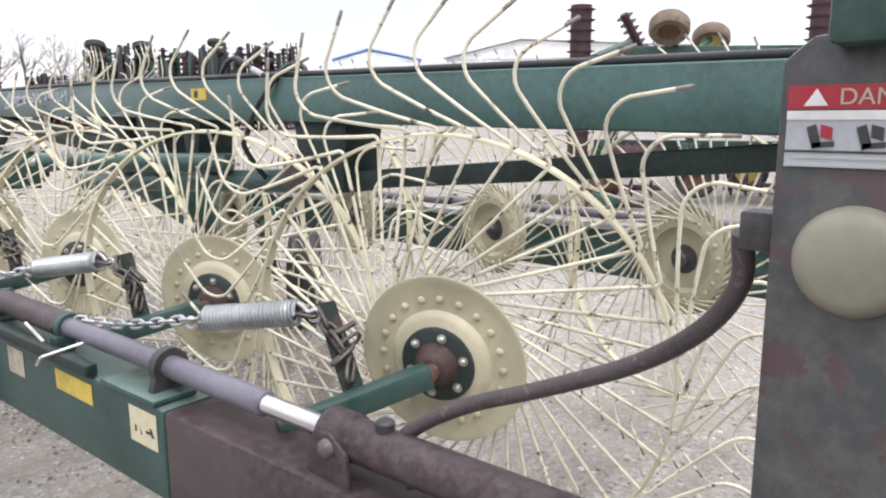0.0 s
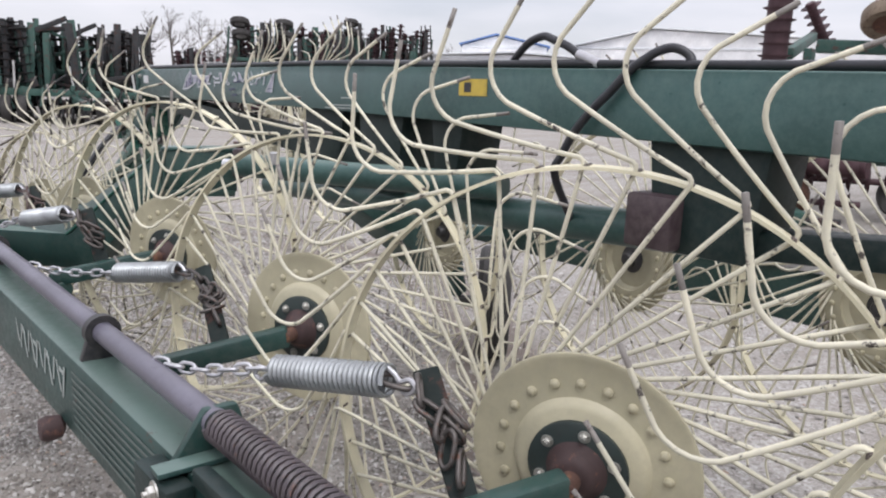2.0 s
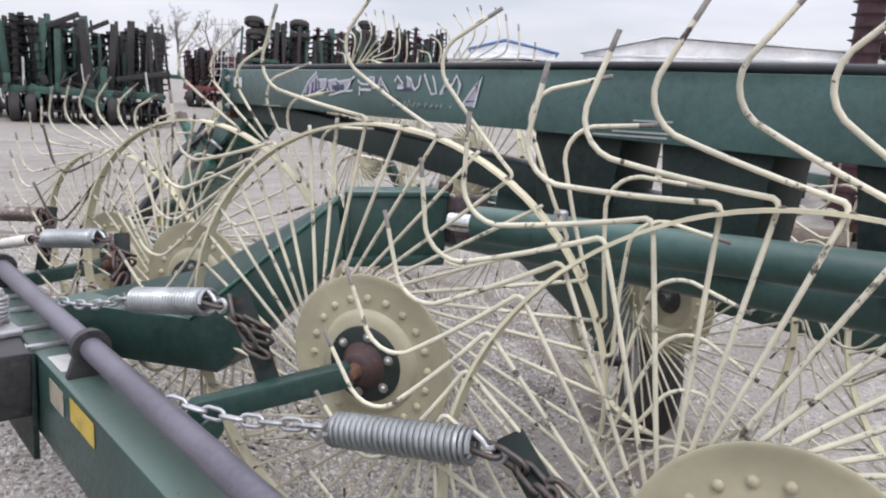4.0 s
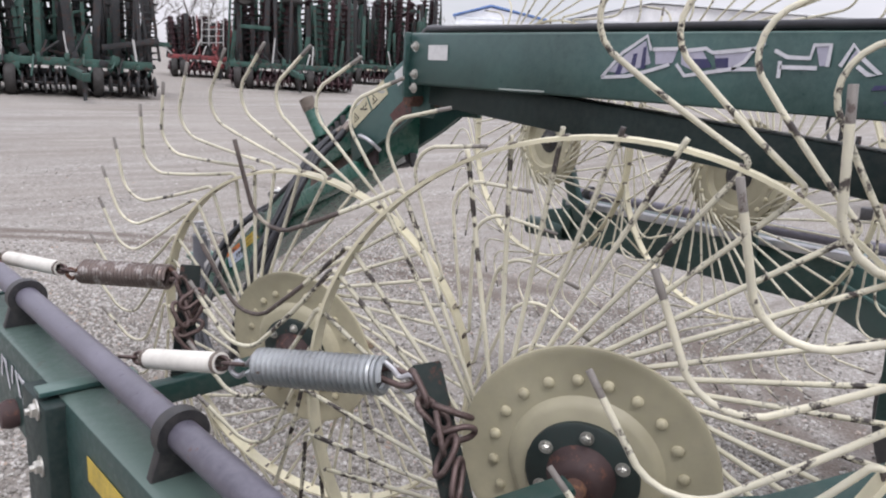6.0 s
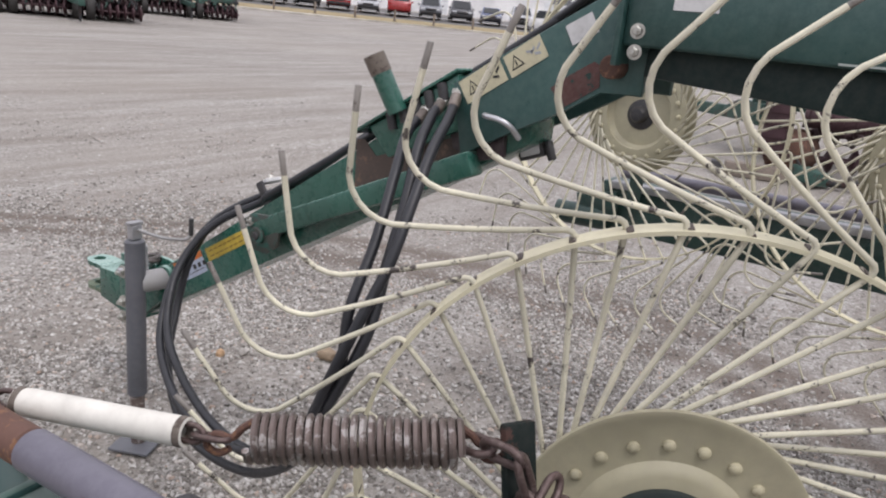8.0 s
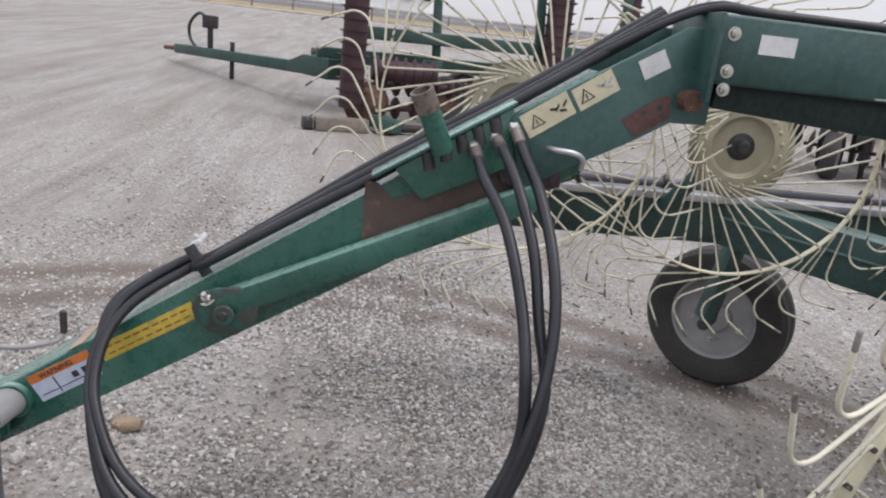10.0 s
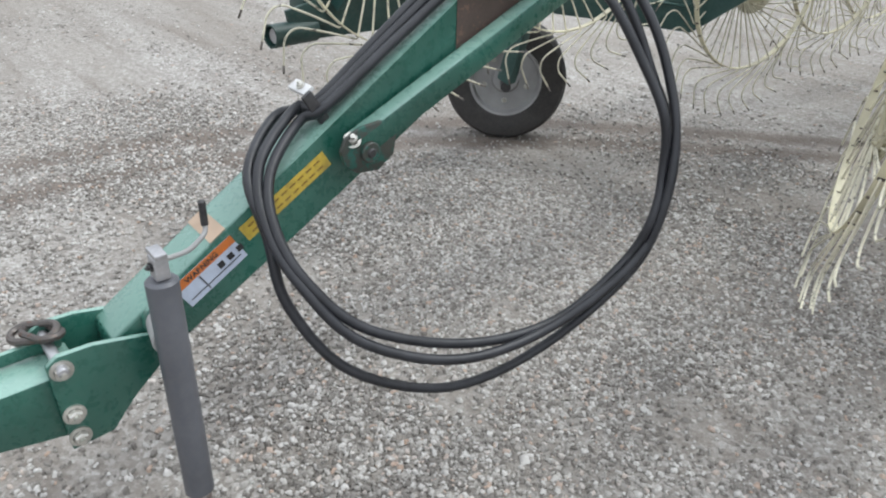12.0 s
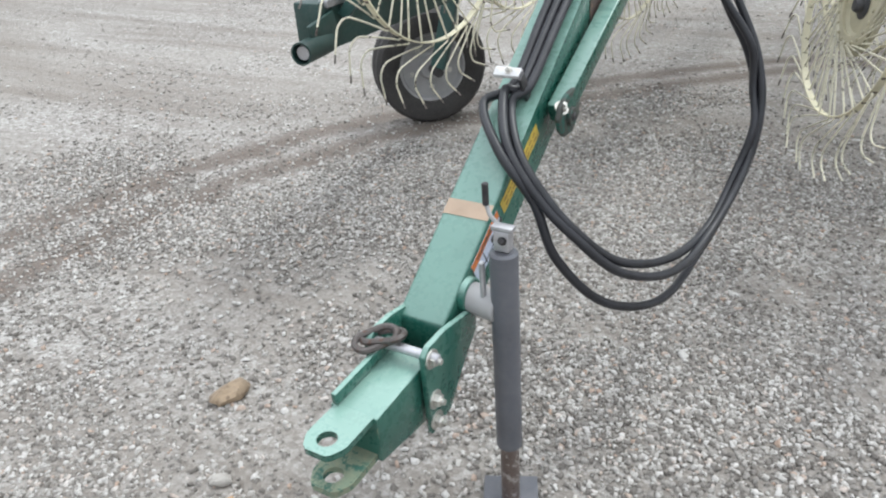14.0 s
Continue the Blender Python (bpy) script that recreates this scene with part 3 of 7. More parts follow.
frame_thing = root("main_frame", "long dark green box beam with peeling white decal", "machine frame")


def beam_top(y):
    """Upper face of the main beam, which sags a little behind the wing hinge."""
    return 1.730 + 0.002 * (y - 8.4) if y > 6.3 else 1.7258 + 0.0155 * (y - 6.3)


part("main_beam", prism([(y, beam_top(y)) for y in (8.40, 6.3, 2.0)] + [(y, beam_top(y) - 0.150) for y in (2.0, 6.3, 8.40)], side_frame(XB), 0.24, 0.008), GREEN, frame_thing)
part("end_plate", box((XB + 0.12, 8.406, 1.636), (0.27, 0.012, 0.19), 0.003), GREEN, frame_thing)
# braces and hangers are coloured near-black for the beam's shade
bm = bmesh.new()
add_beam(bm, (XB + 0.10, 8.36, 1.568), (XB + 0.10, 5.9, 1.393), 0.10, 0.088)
part("brace", bm, GREEN_DARK, frame_thing, "green slanting brace tube, coloured dark for the shade under the beam")
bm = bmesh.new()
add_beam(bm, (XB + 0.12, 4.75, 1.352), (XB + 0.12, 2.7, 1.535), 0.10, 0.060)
part("brace", bm, GREEN_DARK, frame_thing, "green slanting brace tube, coloured dark for the shade under the beam")
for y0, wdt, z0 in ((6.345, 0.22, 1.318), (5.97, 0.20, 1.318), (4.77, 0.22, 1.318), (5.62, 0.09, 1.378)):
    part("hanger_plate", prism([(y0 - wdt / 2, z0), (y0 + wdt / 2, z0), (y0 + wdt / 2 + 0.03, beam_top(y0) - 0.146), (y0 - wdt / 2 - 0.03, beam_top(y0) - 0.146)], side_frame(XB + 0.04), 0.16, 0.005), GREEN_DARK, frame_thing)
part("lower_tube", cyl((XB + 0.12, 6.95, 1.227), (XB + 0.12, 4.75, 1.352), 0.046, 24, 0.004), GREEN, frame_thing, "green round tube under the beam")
for yy, zz in ((8.37, 1.69), (8.37, 1.61), (8.37, 1.57)):
    part("bolt", hex_bolt((XB, yy, zz), (-1, 0, 0), 0.010, 0.008), BOLT, frame_thing)
# stickers and scratches on the near face
part("white_sticker", quad_decal((XB, 8.266, 1.674), (0, -1, 0), (0, 0, 1), 0.085, 0.042, (-1, 0, 0)), L_WHITE, frame_thing, "small blank white sticker")
part("yellow_sticker", quad_decal((XB, 5.465, 1.660), (0, -1, 0), (0, 0, 1), 0.115, 0.045, (-1, 0, 0)), L_YELLOW, frame_thing, "yellow warning sticker")
part("sticker_sign", quad_decal((XB - 0.001, 5.485, 1.660), (0, -1, 0), (0, 0, 1), 0.028, 0.026, (-1, 0, 0)), L_INK, frame_thing)
for yy, zz, ll in ((7.93, 1.586, 0.16), (6.10, 1.618, 0.10), (6.12, 1.593, 0.17), (6.16, 1.583, 0.20)):
    part("scratch", quad_decal((XB, yy, zz), (0, -1, 0.01), (0, 0, 1), ll, 0.004, (-1, 0, 0)), L_GREYLINE, frame_thing)


def beam_shape(name, pts, mat, off):
    # y counts backwards from 7.714, z from 1.625
    out = [(7.714 - a, 1.625 + b) for a, b in pts]
    part(name, prism(out, side_frame(XB - off), 0.001, 0.0), mat, frame_thing)


def beam_line(name, pts, width, mat, off):
    """Ribbon of even width along a bent line on the beam's face."""
    p = [Vector(q) for q in pts]
    left, right = [], []
    for k, q in enumerate(p):
        d = (p[min(k + 1, len(p) - 1)] - p[max(k - 1, 0)]).normalized()
        n = Vector((-d.y, d.x)) * width / 2
        left.append(q + n)
        right.append(q - n)
    bm = bmesh.new()
    m = side_frame(XB - off)
    lv, rv = [[bm.verts.new(m @ Vector((7.714 - q.x, 1.625 + q.y, 0))) for q in side] for side in (left, right)]
    for k in range(len(p) - 1):
        bm.faces.new((lv[k], lv[k + 1], rv[k + 1], rv[k]))
    part(name, bm, mat, frame_thing)


# worn decal: a pale slanted block, then angular outlined strokes and a fin
DECAL_FILLS = [[(0.05, 0.016), (0.095, 0.055), (0.143, 0.084), (0.161, 0.037), (0.093, 0.013)], [(0.169, 0.066), (0.223, 0.068), (0.215, 0.039), (0.173, 0.035)], [(0.232, 0.065), (0.278, 0.069), (0.302, 0.034), (0.263, 0.025), (0.235, 0.037)], [(0.306, 0.063), (0.394, 0.071), (0.378, 0.051), (0.357, 0.031), (0.315, 0.03)], [(0.503, 0.076), (0.527, 0.076), (0.527, 0.042), (0.515, 0.041)], [(0.66, 0.056), (0.69, 0.059), (0.693, 0.048), (0.664, 0.047)], [(0.708, 0.077), (0.726, 0.072), (0.732, 0.05), (0.711, 0.049)]]
DECAL_FILLS += [[(0.733, 0.07), (0.752, 0.045), (0.734, 0.046)], [(0.88, 0.031), (0.891, 0.046), (0.892, 0.031)], [(0.951, 0.082), (0.967, 0.06), (0.955, 0.031), (0.956, 0.058)], [(0.986, 0.016), (1.032, 0.019), (1.035, 0.059)], [(0.983, 0.012), (1.033, 0.015), (1.029, 0.001), (0.978, 0.003)], [(0.571, 0.068), (0.588, 0.053), (0.561, 0.049)]]
DECAL_LINES = [[(0.036, 0.003), (0.087, 0.058), (0.11, 0.071), (0.147, 0.094), (0.16, 0.064)], [(0.036, 0.003), (0.106, 0.008), (0.163, 0.022), (0.209, 0.036)], [(0.164, 0.066), (0.225, 0.068)], [(0.232, 0.063), (0.289, 0.069), (0.304, 0.061), (0.389, 0.069), (0.41, 0.08)], [(0.225, 0.037), (0.247, 0.014), (0.285, 0.02), (0.345, 0.03), (0.4, 0.032)], [(0.389, 0.069), (0.373, 0.045), (0.349, 0.03)], [(0.43, 0.067), (0.456, 0.055), (0.497, 0.054), (0.501, 0.077), (0.53, 0.078), (0.529, 0.04)], [(0.443, 0.048), (0.444, 0.017)], [(0.444, 0.037), (0.512, 0.037)]]
DECAL_LINES += [[(0.551, 0.041), (0.568, 0.078), (0.588, 0.053), (0.618, 0.029), (0.599, 0.028), (0.579, 0.042)], [(0.646, 0.065), (0.661, 0.082), (0.693, 0.058)], [(0.661, 0.046), (0.695, 0.047)], [(0.707, 0.081), (0.732, 0.073), (0.753, 0.041), (0.773, 0.053), (0.781, 0.084)], [(0.799, 0.089), (0.826, 0.047), (0.837, 0.031), (0.861, 0.034), (0.849, 0.068), (0.839, 0.084)], [(0.879, 0.03), (0.888, 0.046), (0.912, 0.076)], [(0.896, 0.055), (0.931, 0.058), (0.949, 0.086), (0.968, 0.061), (0.956, 0.029)], [(1.033, 0.058), (1.056, 0.087), (1.03, -0.001)], [(0.978, 0.003), (0.993, 0.018), (1.035, 0.061)]]
DECAL_SLASHES = [[(0.082, 0.041), (0.092, 0.041), (0.086, 0.01), (0.071, 0.009)], [(0.116, 0.056), (0.126, 0.058), (0.121, 0.016), (0.109, 0.016)], [(0.14, 0.07), (0.147, 0.072), (0.149, 0.026), (0.137, 0.024)], [(0.258, 0.048), (0.294, 0.049), (0.306, 0.033), (0.267, 0.027)], [(0.31, 0.05), (0.338, 0.052), (0.341, 0.033), (0.315, 0.032)], [(1.037, 0.058), (1.053, 0.078), (1.036, 0.021)]]
DECAL_SLASHES += [[(0.646, 0.043), (0.716, 0.046), (0.739, 0.04), (0.658, 0.038)], [(0.612, 0.011), (0.674, 0.014), (0.678, 0.009), (0.607, 0.002)], [(0.632, -0.014), (0.696, -0.011), (0.693, -0.016), (0.63, -0.019)], [(0.785, -0.003), (0.82, -0.005), (0.818, -0.01), (0.783, -0.008)], [(0.826, -0.006), (0.871, -0.006), (0.869, -0.01), (0.826, -0.011)]]
DECAL_SCRIPT = [[(0.641, -0.011), (0.651, 0.006)], [(0.699, -0.012), (0.707, 0.007)], [(0.717, -0.01), (0.73, 0.01), (0.736, -0.007)], [(0.747, -0.009), (0.759, 0.006)], [(0.769, -0.009), (0.775, 0.004), (0.788, -0.004)]]
DECAL_SCRIPT += [[(0.807, -0.009), (0.815, 0.005)], [(0.833, -0.009), (0.844, 0.002)], [(0.861, -0.008), (0.869, 0.001)], [(0.883, -0.005), (0.891, 0.004)], [(0.925, -0.006), (0.934, 0.002)]]
for pts in DECAL_FILLS:
    beam_shape("decal_fill", pts, L_LAVENDER, 0.0012)
for pts in DECAL_SLASHES:
    beam_shape("decal_slash", pts, L_BLUE, 0.0022)
for pts in DECAL_LINES:
    beam_line("decal_stroke", pts, 0.0075, L_SILVER, 0.0030)
for pts in DECAL_SCRIPT:
    beam_line("decal_small_stroke", pts, 0.0035, L_GREYLINE, 0.0030)

# hoses along the beam's top
def hose(pts, r, label, mat=RUBBER, per=8):
    h = root("hydraulic_hose", label, "hose", "hydraulic hoses")
    part("hose_body", sweep(smooth_path(pts, per), r, 10), mat, h)
    return h


for k, (dx, dz) in enumerate(((0.02, 0.0), (0.05, 0.006), (0.085, 0.0))):
    rnd = random.Random(k)
    pts = [(XB + dx + rnd.uniform(-0.008, 0.008), y, beam_top(y) + 0.009 + dz * 0.3 + rnd.uniform(0, 0.004)) for y in np.linspace(2.1, 8.25, 13)]
    pts += [(XB + 0.06 + dx * 0.5, 8.42, 1.735 + dz), (XB + 0.13 + dx * 0.3, 8.62, 1.615 + dz)]
    hose(pts, 0.0095, "black hydraulic hose lying along the beam top")
h = hose([(XB + 0.06, 5.42, 1.690), (XB + 0.03, 5.34, 1.735), (XB + 0.02, 5.29, 1.768), (XB + 0.02, 5.257, 1.782), (XB + 0.02, 5.227, 1.786), (XB + 0.02, 5.197, 1.776), (XB + 0.02, 5.152, 1.760), (XB + 0.02, 5.109, 1.737), (XB + 0.02, 5.061, 1.720)], 0.010,
         "black hydraulic hose arching over the beam top")
part("ferrule", cyl((XB + 0.02, 5.12, 1.742), (XB + 0.02, 5.05, 1.716), 0.012, 14), STEEL, h, "silver hose ferrule")
part("fitting", cyl((XB + 0.02, 5.05, 1.716), (XB + 0.025, 4.985, 1.713), 0.009, 6), BOLT, h, "zinc hose fitting")
h = hose([(XB + 0.10, 5.16, 1.32), (XB - 0.02, 5.128, 1.456), (XB - 0.025, 5.105, 1.509), (XB - 0.025, 5.069, 1.567), (XB - 0.025, 5.022, 1.618), (XB - 0.02, 4.983, 1.656), (XB - 0.01, 4.943, 1.702), (XB, 4.916, 1.724),
          (XB + 0.01, 4.890, 1.741), (XB + 0.02, 4.859, 1.748), (XB + 0.03, 4.831, 1.735), (XB + 0.03, 4.818, 1.716), (XB + 0.03, 4.806, 1.690)], 0.010,
         "black hydraulic hose hanging down the beam side")
part("ferrule", cyl((XB + 0.045, 5.10, 1.718), (XB + 0.045, 5.02, 1.712), 0.012, 14), STEEL, h, "silver hose ferrule")
part("fitting", cyl((XB + 0.045, 5.02, 1.712), (XB + 0.03, 4.95, 1.706), 0.009, 6), BOLT, h, "zinc hose fitting")

# hydraulic wing cylinder under the beam
wc = root("wing_cylinder", "green hydraulic cylinder with a bright rod", "hydraulic cylinder")
part("barrel", cyl((2.934, 6.318, 1.380), (3.330, 5.42, 1.390), 0.039, 28, 0.006), GREEN, wc)
part("rod", cyl((2.912, 6.378, 1.377), (2.938, 6.310, 1.380), 0.020, 20), CHROME, wc, "chrome rod")
part("clevis", box((2.990, 6.400, 1.378), (0.075, 0.035, 0.100), 0.010, (0, 0, -35)), DARK_BROWN, wc, "rusty clevis")
wc.location = (0.022, -0.018, 0.0)
part("port", cyl((2.96, 6.10, 1.40), (2.96, 6.10, 1.44), 0.014, 12), STEEL, wc)
part("rear_block", box((3.31, 4.87, 1.382), (0.09, 0.12, 0.120), 0.010), DARK_BROWN, frame_thing, "maroon rusty block on the tube end")


# ---- wing arms (cranked box arms between centre and rake arms) ----
def wing_arm(pts, width, depth, label):
    """Cranked box arm: corner points of its upper edge."""
    w = root("cranked_box_beam", label, "box beam", "wing beams")
    pts = [Vector(p) for p in pts]
    dirs = [(b - a).normalized() for a, b in zip(pts, pts[1:])]
    rings, seam = [], []
    bm = bmesh.new()
    for k, p in enumerate(pts):
        d0, d1 = dirs[max(k - 1, 0)], dirs[min(k, len(dirs) - 1)]
        t = (d0 + d1).normalized()
        side = Vector((0, 0, 1)).cross(t).normalized()
        up = t.cross(side) * (depth / max(0.5, t.dot(d0)))
        rings.append([bm.verts.new(p + side * (width / 2) * a - up * b) for a, b in ((-1, 0), (1, 0), (1, 1), (-1, 1))])
        seam.append(p - side * (width / 2 + 0.001) - up * 0.42)
    for a, b in zip(rings, rings[1:]):
        for k in range(4):
            bm.faces.new((a[k], a[(k + 1) % 4], b[(k + 1) % 4], b[k]))
    bm.faces.new(rings[0][::-1])
    bm.faces.new(rings[-1])
    bmesh.ops.bevel(bm, geom=bm.edges[:], offset=0.008, segments=2, affect="EDGES", profile=0.5)
    part("box_section", bm, GREEN, w)
    part("weld_seam", sweep(seam, 0.009, 8), GREEN, w)
    return w


def near_wing_arm():
    """Fabricated arm: level by the rake beam, then rising steeply on a tapering plate to a short head block."""
    w = root("cranked_box_beam", "dark green cranked box arm joined to the rake beam", "box beam", "wing beams")
    # each station: far top, near top, near bottom, far bottom
    stations = [((2.410, 7.289, 1.055), (2.296, 7.227, 1.058), (2.300, 7.225, 0.930), (2.415, 7.285, 0.930)),
                ((2.620, 6.906, 1.192), (2.515, 6.800, 1.092), (2.560, 6.745, 0.968), (2.668, 6.805, 0.968)),
                ((2.800, 6.602, 1.410), (2.768, 6.558, 1.400), (2.775, 6.535, 1.275), (2.850, 6.610, 1.275))]
    bm = bmesh.new()
    rings = [[bm.verts.new(p) for p in st] for st in stations]
    for a, b in zip(rings, rings[1:]):
        bm.faces.new((a[0], a[1], b[1]))
        bm.faces.new((a[0], b[1], b[0]))
        for k in (1, 2, 3):
            bm.faces.new((a[k], a[(k + 1) % 4], b[(k + 1) % 4], b[k]))
    bm.faces.new(rings[0][::-1])
    bm.faces.new(rings[-1])
    bmesh.ops.recalc_face_normals(bm, faces=bm.faces[:])
    bmesh.ops.bevel(bm, geom=bm.edges[:], offset=0.004, segments=2, affect="EDGES", profile=0.5)
    # deeper green than the frame: the arm's shading is put into its colour
    part("box_section", bm, GREEN_FAR_BEAM, w)
    seam = [stations[1][1], stations[2][1]]
    part("weld_seam", sweep([Vector(seam[0]).lerp(Vector(seam[1]), f) + Vector((-0.001, -0.002, 0.001)) for f in (0.0, 0.3, 0.6, 0.9, 1.0)], 0.0045, 8), GREEN_BRIGHT, w, "pale edge of the folded plate")
    # level top face by the rake beam, a thin paler sheet for dust and sky sheen
    up = Vector((0, 0, 0.003))
    bm = bmesh.new()
    tri = [Vector(p) for p in (stations[0][0], stations[0][1], stations[1][1])]
    lo, hi = [bm.verts.new(p - up) for p in tri], [bm.verts.new(p + up) for p in tri]
    bm.faces.new(hi)
    bm.faces.new(lo[::-1])
    for k in range(3):
        bm.faces.new((lo[k], lo[(k + 1) % 3], hi[(k + 1) % 3], hi[k]))
    part("level_top", bm, GREEN, w, "pale green level top, dust and sky sheen in its colour")
    head = [(2.780, 6.552), (3.030, 6.484), (3.058, 6.580), (2.836, 6.622)]
    part("head_block", prism(head, pose(0, 0, 1.262), 0.150, 0.006), GREEN_FAR_BEAM, w)
    # top of the block in paler green, for dust and sky sheen
    part("head_lid", prism([(x * 1.012 - 0.036, y + (0.006 if y > 6.57 else -0.006)) for x, y in head], pose(0, 0, 1.411), 0.012, 0.003), GREEN, w, "pale head top, dust and sky sheen in its colour")
    part("lower_lip", beam((2.79, 6.545, 1.262), (3.02, 6.482, 1.258), 0.03, 0.022, bev=0.004), GREEN_FAR_BEAM, w)
    part("end_lug", box((3.045, 6.50, 1.355), (0.020, 0.085, 0.115), 0.008, (0, 0, -15)), DARK_BROWN, w, "rusty brown pin lug")
    part("pin_cap", cyl((3.055, 6.53, 1.415), (3.058, 6.53, 1.442), 0.018, 16), HUB_RUST, w, "rusty pin cap")
    part("weld_bead", sweep([(2.788, 6.546, 1.405), (2.786, 6.542, 1.34), (2.784, 6.540, 1.27)], 0.005, 6), GREEN_FAR_BEAM, w)
    return w


near_wing_arm()
wing_arm([(4.72, 7.60, 1.07), (4.24, 6.84, 0.985), (3.70, 6.80, 1.36), (3.52, 6.72, 1.40)], 0.17, 0.20, "green cranked box arm beyond the main beam")

# far rake beam and its transport tyre
fb = root("far_rake_beam", "green rake beam with a dusty pale top", "machine frame")
# beam body darkened in colour for the shade it lies in
part("beam_tube", box((4.68, 6.015, 0.965), (0.13, 5.73, 0.20), 0.010), GREEN_FAR_BEAM, fb)
part("top_rail", beam((4.62, 3.2, 1.095), (4.62, 8.84, 1.055), 0.05, 0.03), STEEL, fb, "pale galvanised rail")
part("pipe", cyl((4.60, 3.3, 1.15), (4.60, 8.80, 1.11), 0.022, 16), PIPE, fb, "grey pipe along the beam")
for y in (3.6, 4.4, 5.3, 6.2, 7.0, 7.9, 8.7):
    part("clamp", lathe([(0.022, -0.012), (0.032, -0.012), (0.032, 0.012), (0.022, 0.012)], pose(4.60, y, 1.155 - 0.007 * (y - 3.3), 90, 0, 0), 18), BLACK, fb)
bm = bmesh.new()
add_pipe(bm, (4.62, 8.84, 0.905), (4.59, 9.05, 0.905), 0.046, 0.007, 24)
part("tip_tube", bm, GREEN_FAR_BEAM, fb, "dark green tip tube")
part("tip_pin", cyl((4.618, 8.86, 0.905), (4.592, 9.035, 0.905), 0.030, 20), STEEL, fb, "steel pin in the tip tube")
part("tip_plate", beam((4.60, 8.80, 0.98), (4.60, 8.965, 0.945), 0.02, 0.10, bev=0.004), GREEN_FAR_BEAM, fb)
for h in FAR_HUBS:
    bm = bmesh.new()
    add_beam(bm, (h[0] + 0.36, h[1] + 0.10, 0.99), (h[0] + 0.05, h[1], h[2]), 0.05, 0.05)
    a = part("swing_arm", bm, GREEN, fb)


def tyre_wheel(name, c, axis, r, wd, label, rim_mat, group=""):
    w = root(name, label, "wheel", group)
    c, axis = Vector(c), Vector(axis).normalized()
    m = frame_from(c, c + axis) @ Matrix.Rotation(math.pi / 2, 4, "Y")
    k = r * 0.60
    prof = [(k, -wd * 0.40), (r * 0.80, -wd * 0.5), (r * 0.94, -wd * 0.47), (r, -wd * 0.34), (r * 1.0, -wd * 0.12), (r * 0.985, -wd * 0.10), (r * 0.985, -wd * 0.06),
            (r, -wd * 0.04), (r, wd * 0.04), (r * 0.985, wd * 0.06), (r * 0.985, wd * 0.10), (r, wd * 0.12),
            (r, wd * 0.34), (r * 0.94, wd * 0.47), (r * 0.80, wd * 0.5), (k, wd * 0.40)]
    part("tyre", lathe(prof, m, 48), TYRE, w)
    rim = [(k, -wd * 0.42), (k * 0.94, -wd * 0.40), (k * 0.88, -wd * 0.22), (k * 0.4, -wd * 0.16), (k * 0.34, -wd * 0.28), (0, -wd * 0.28)]
    part("rim", lathe(rim, m, 36), rim_mat, w)
    rim = [(k, wd * 0.42), (k * 0.94, wd * 0.40), (k * 0.88, wd * 0.22), (k * 0.4, wd * 0.16), (k * 0.34, wd * 0.28), (0, wd * 0.28)]
    part("hub", lathe(rim, m, 36), rim_mat, w)
    for j in range(5):
        a = 2 * math.pi * j / 5
        for s in (-1, 1):
            p = m @ Vector((k * 0.62 * math.cos(a), k * 0.62 * math.sin(a), s * wd * 0.18))
            part("wheel_nut", hex_bolt(p, axis * s, r * 0.03, r * 0.03), BOLT, w)
    return w


tyre_wheel("transport_wheel", (5.10, 7.26, 0.36), (0.72, -0.69, 0), 0.362, 0.21, "black dusty tyre on a grey rim under the rake", RIM_GREY)
leg = root("wheel_leg", "green wheel leg bolted under the rake beam", "frame arm")
part("leg", beam((4.78, 7.40, 0.98), (4.93, 7.42, 0.40), 0.07, 0.09), GREEN, leg)
part("axle", cyl((4.93, 7.42, 0.36), (5.03, 7.33, 0.36), 0.03, 16), BLACK, leg)


# ---- near rake beam ----
def arm_pt(y, dx=0.0, dz=0.0):
    """A point by the near upper edge of the near rake beam."""
    return Vector((2.357 - 0.0555 * (y - 4.4) + dx, y, 0.998 + 0.0065 * (y - 4.4) + dz))


nb = root("near_rake_beam", "green square rake beam with stickers and grit", "machine frame")
part("rear_tube", beam(arm_pt(2.75, 0.065, -0.10), arm_pt(4.12, 0.065, -0.10), 0.128, 0.198, bev=0.012), DARK_BROWN, nb, "dark brown rear end of the beam")
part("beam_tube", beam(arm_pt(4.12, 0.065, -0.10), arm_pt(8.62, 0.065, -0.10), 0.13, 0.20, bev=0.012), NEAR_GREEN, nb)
part("end_cap", beam(arm_pt(8.62, 0.065, -0.10), arm_pt(8.632, 0.065, -0.10), 0.14, 0.205, bev=0.002), GREEN, nb)
for y, off in ((5.08, 0.028), (7.98, 0.008)):
    bm = bmesh.new()
    add_beam(bm, arm_pt(y - 0.07, -off, -0.142), arm_pt(y + 0.07, -off, -0.142), 0.05, 0.275, bev=0.006)
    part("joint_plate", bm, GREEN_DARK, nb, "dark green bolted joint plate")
    for dz in (-0.02, -0.13, -0.24):
        part("bolt", hex_bolt(arm_pt(y - 0.03, -off - 0.025, dz), (-1, 0, 0), 0.013, 0.010), BOLT, nb)
    part("clamp_strap", beam(arm_pt(y - 0.02, -off - 0.022, 0.008), arm_pt(y - 0.02, 0.14, 0.008), 0.04, 0.010, bev=0.002), GREEN, nb)
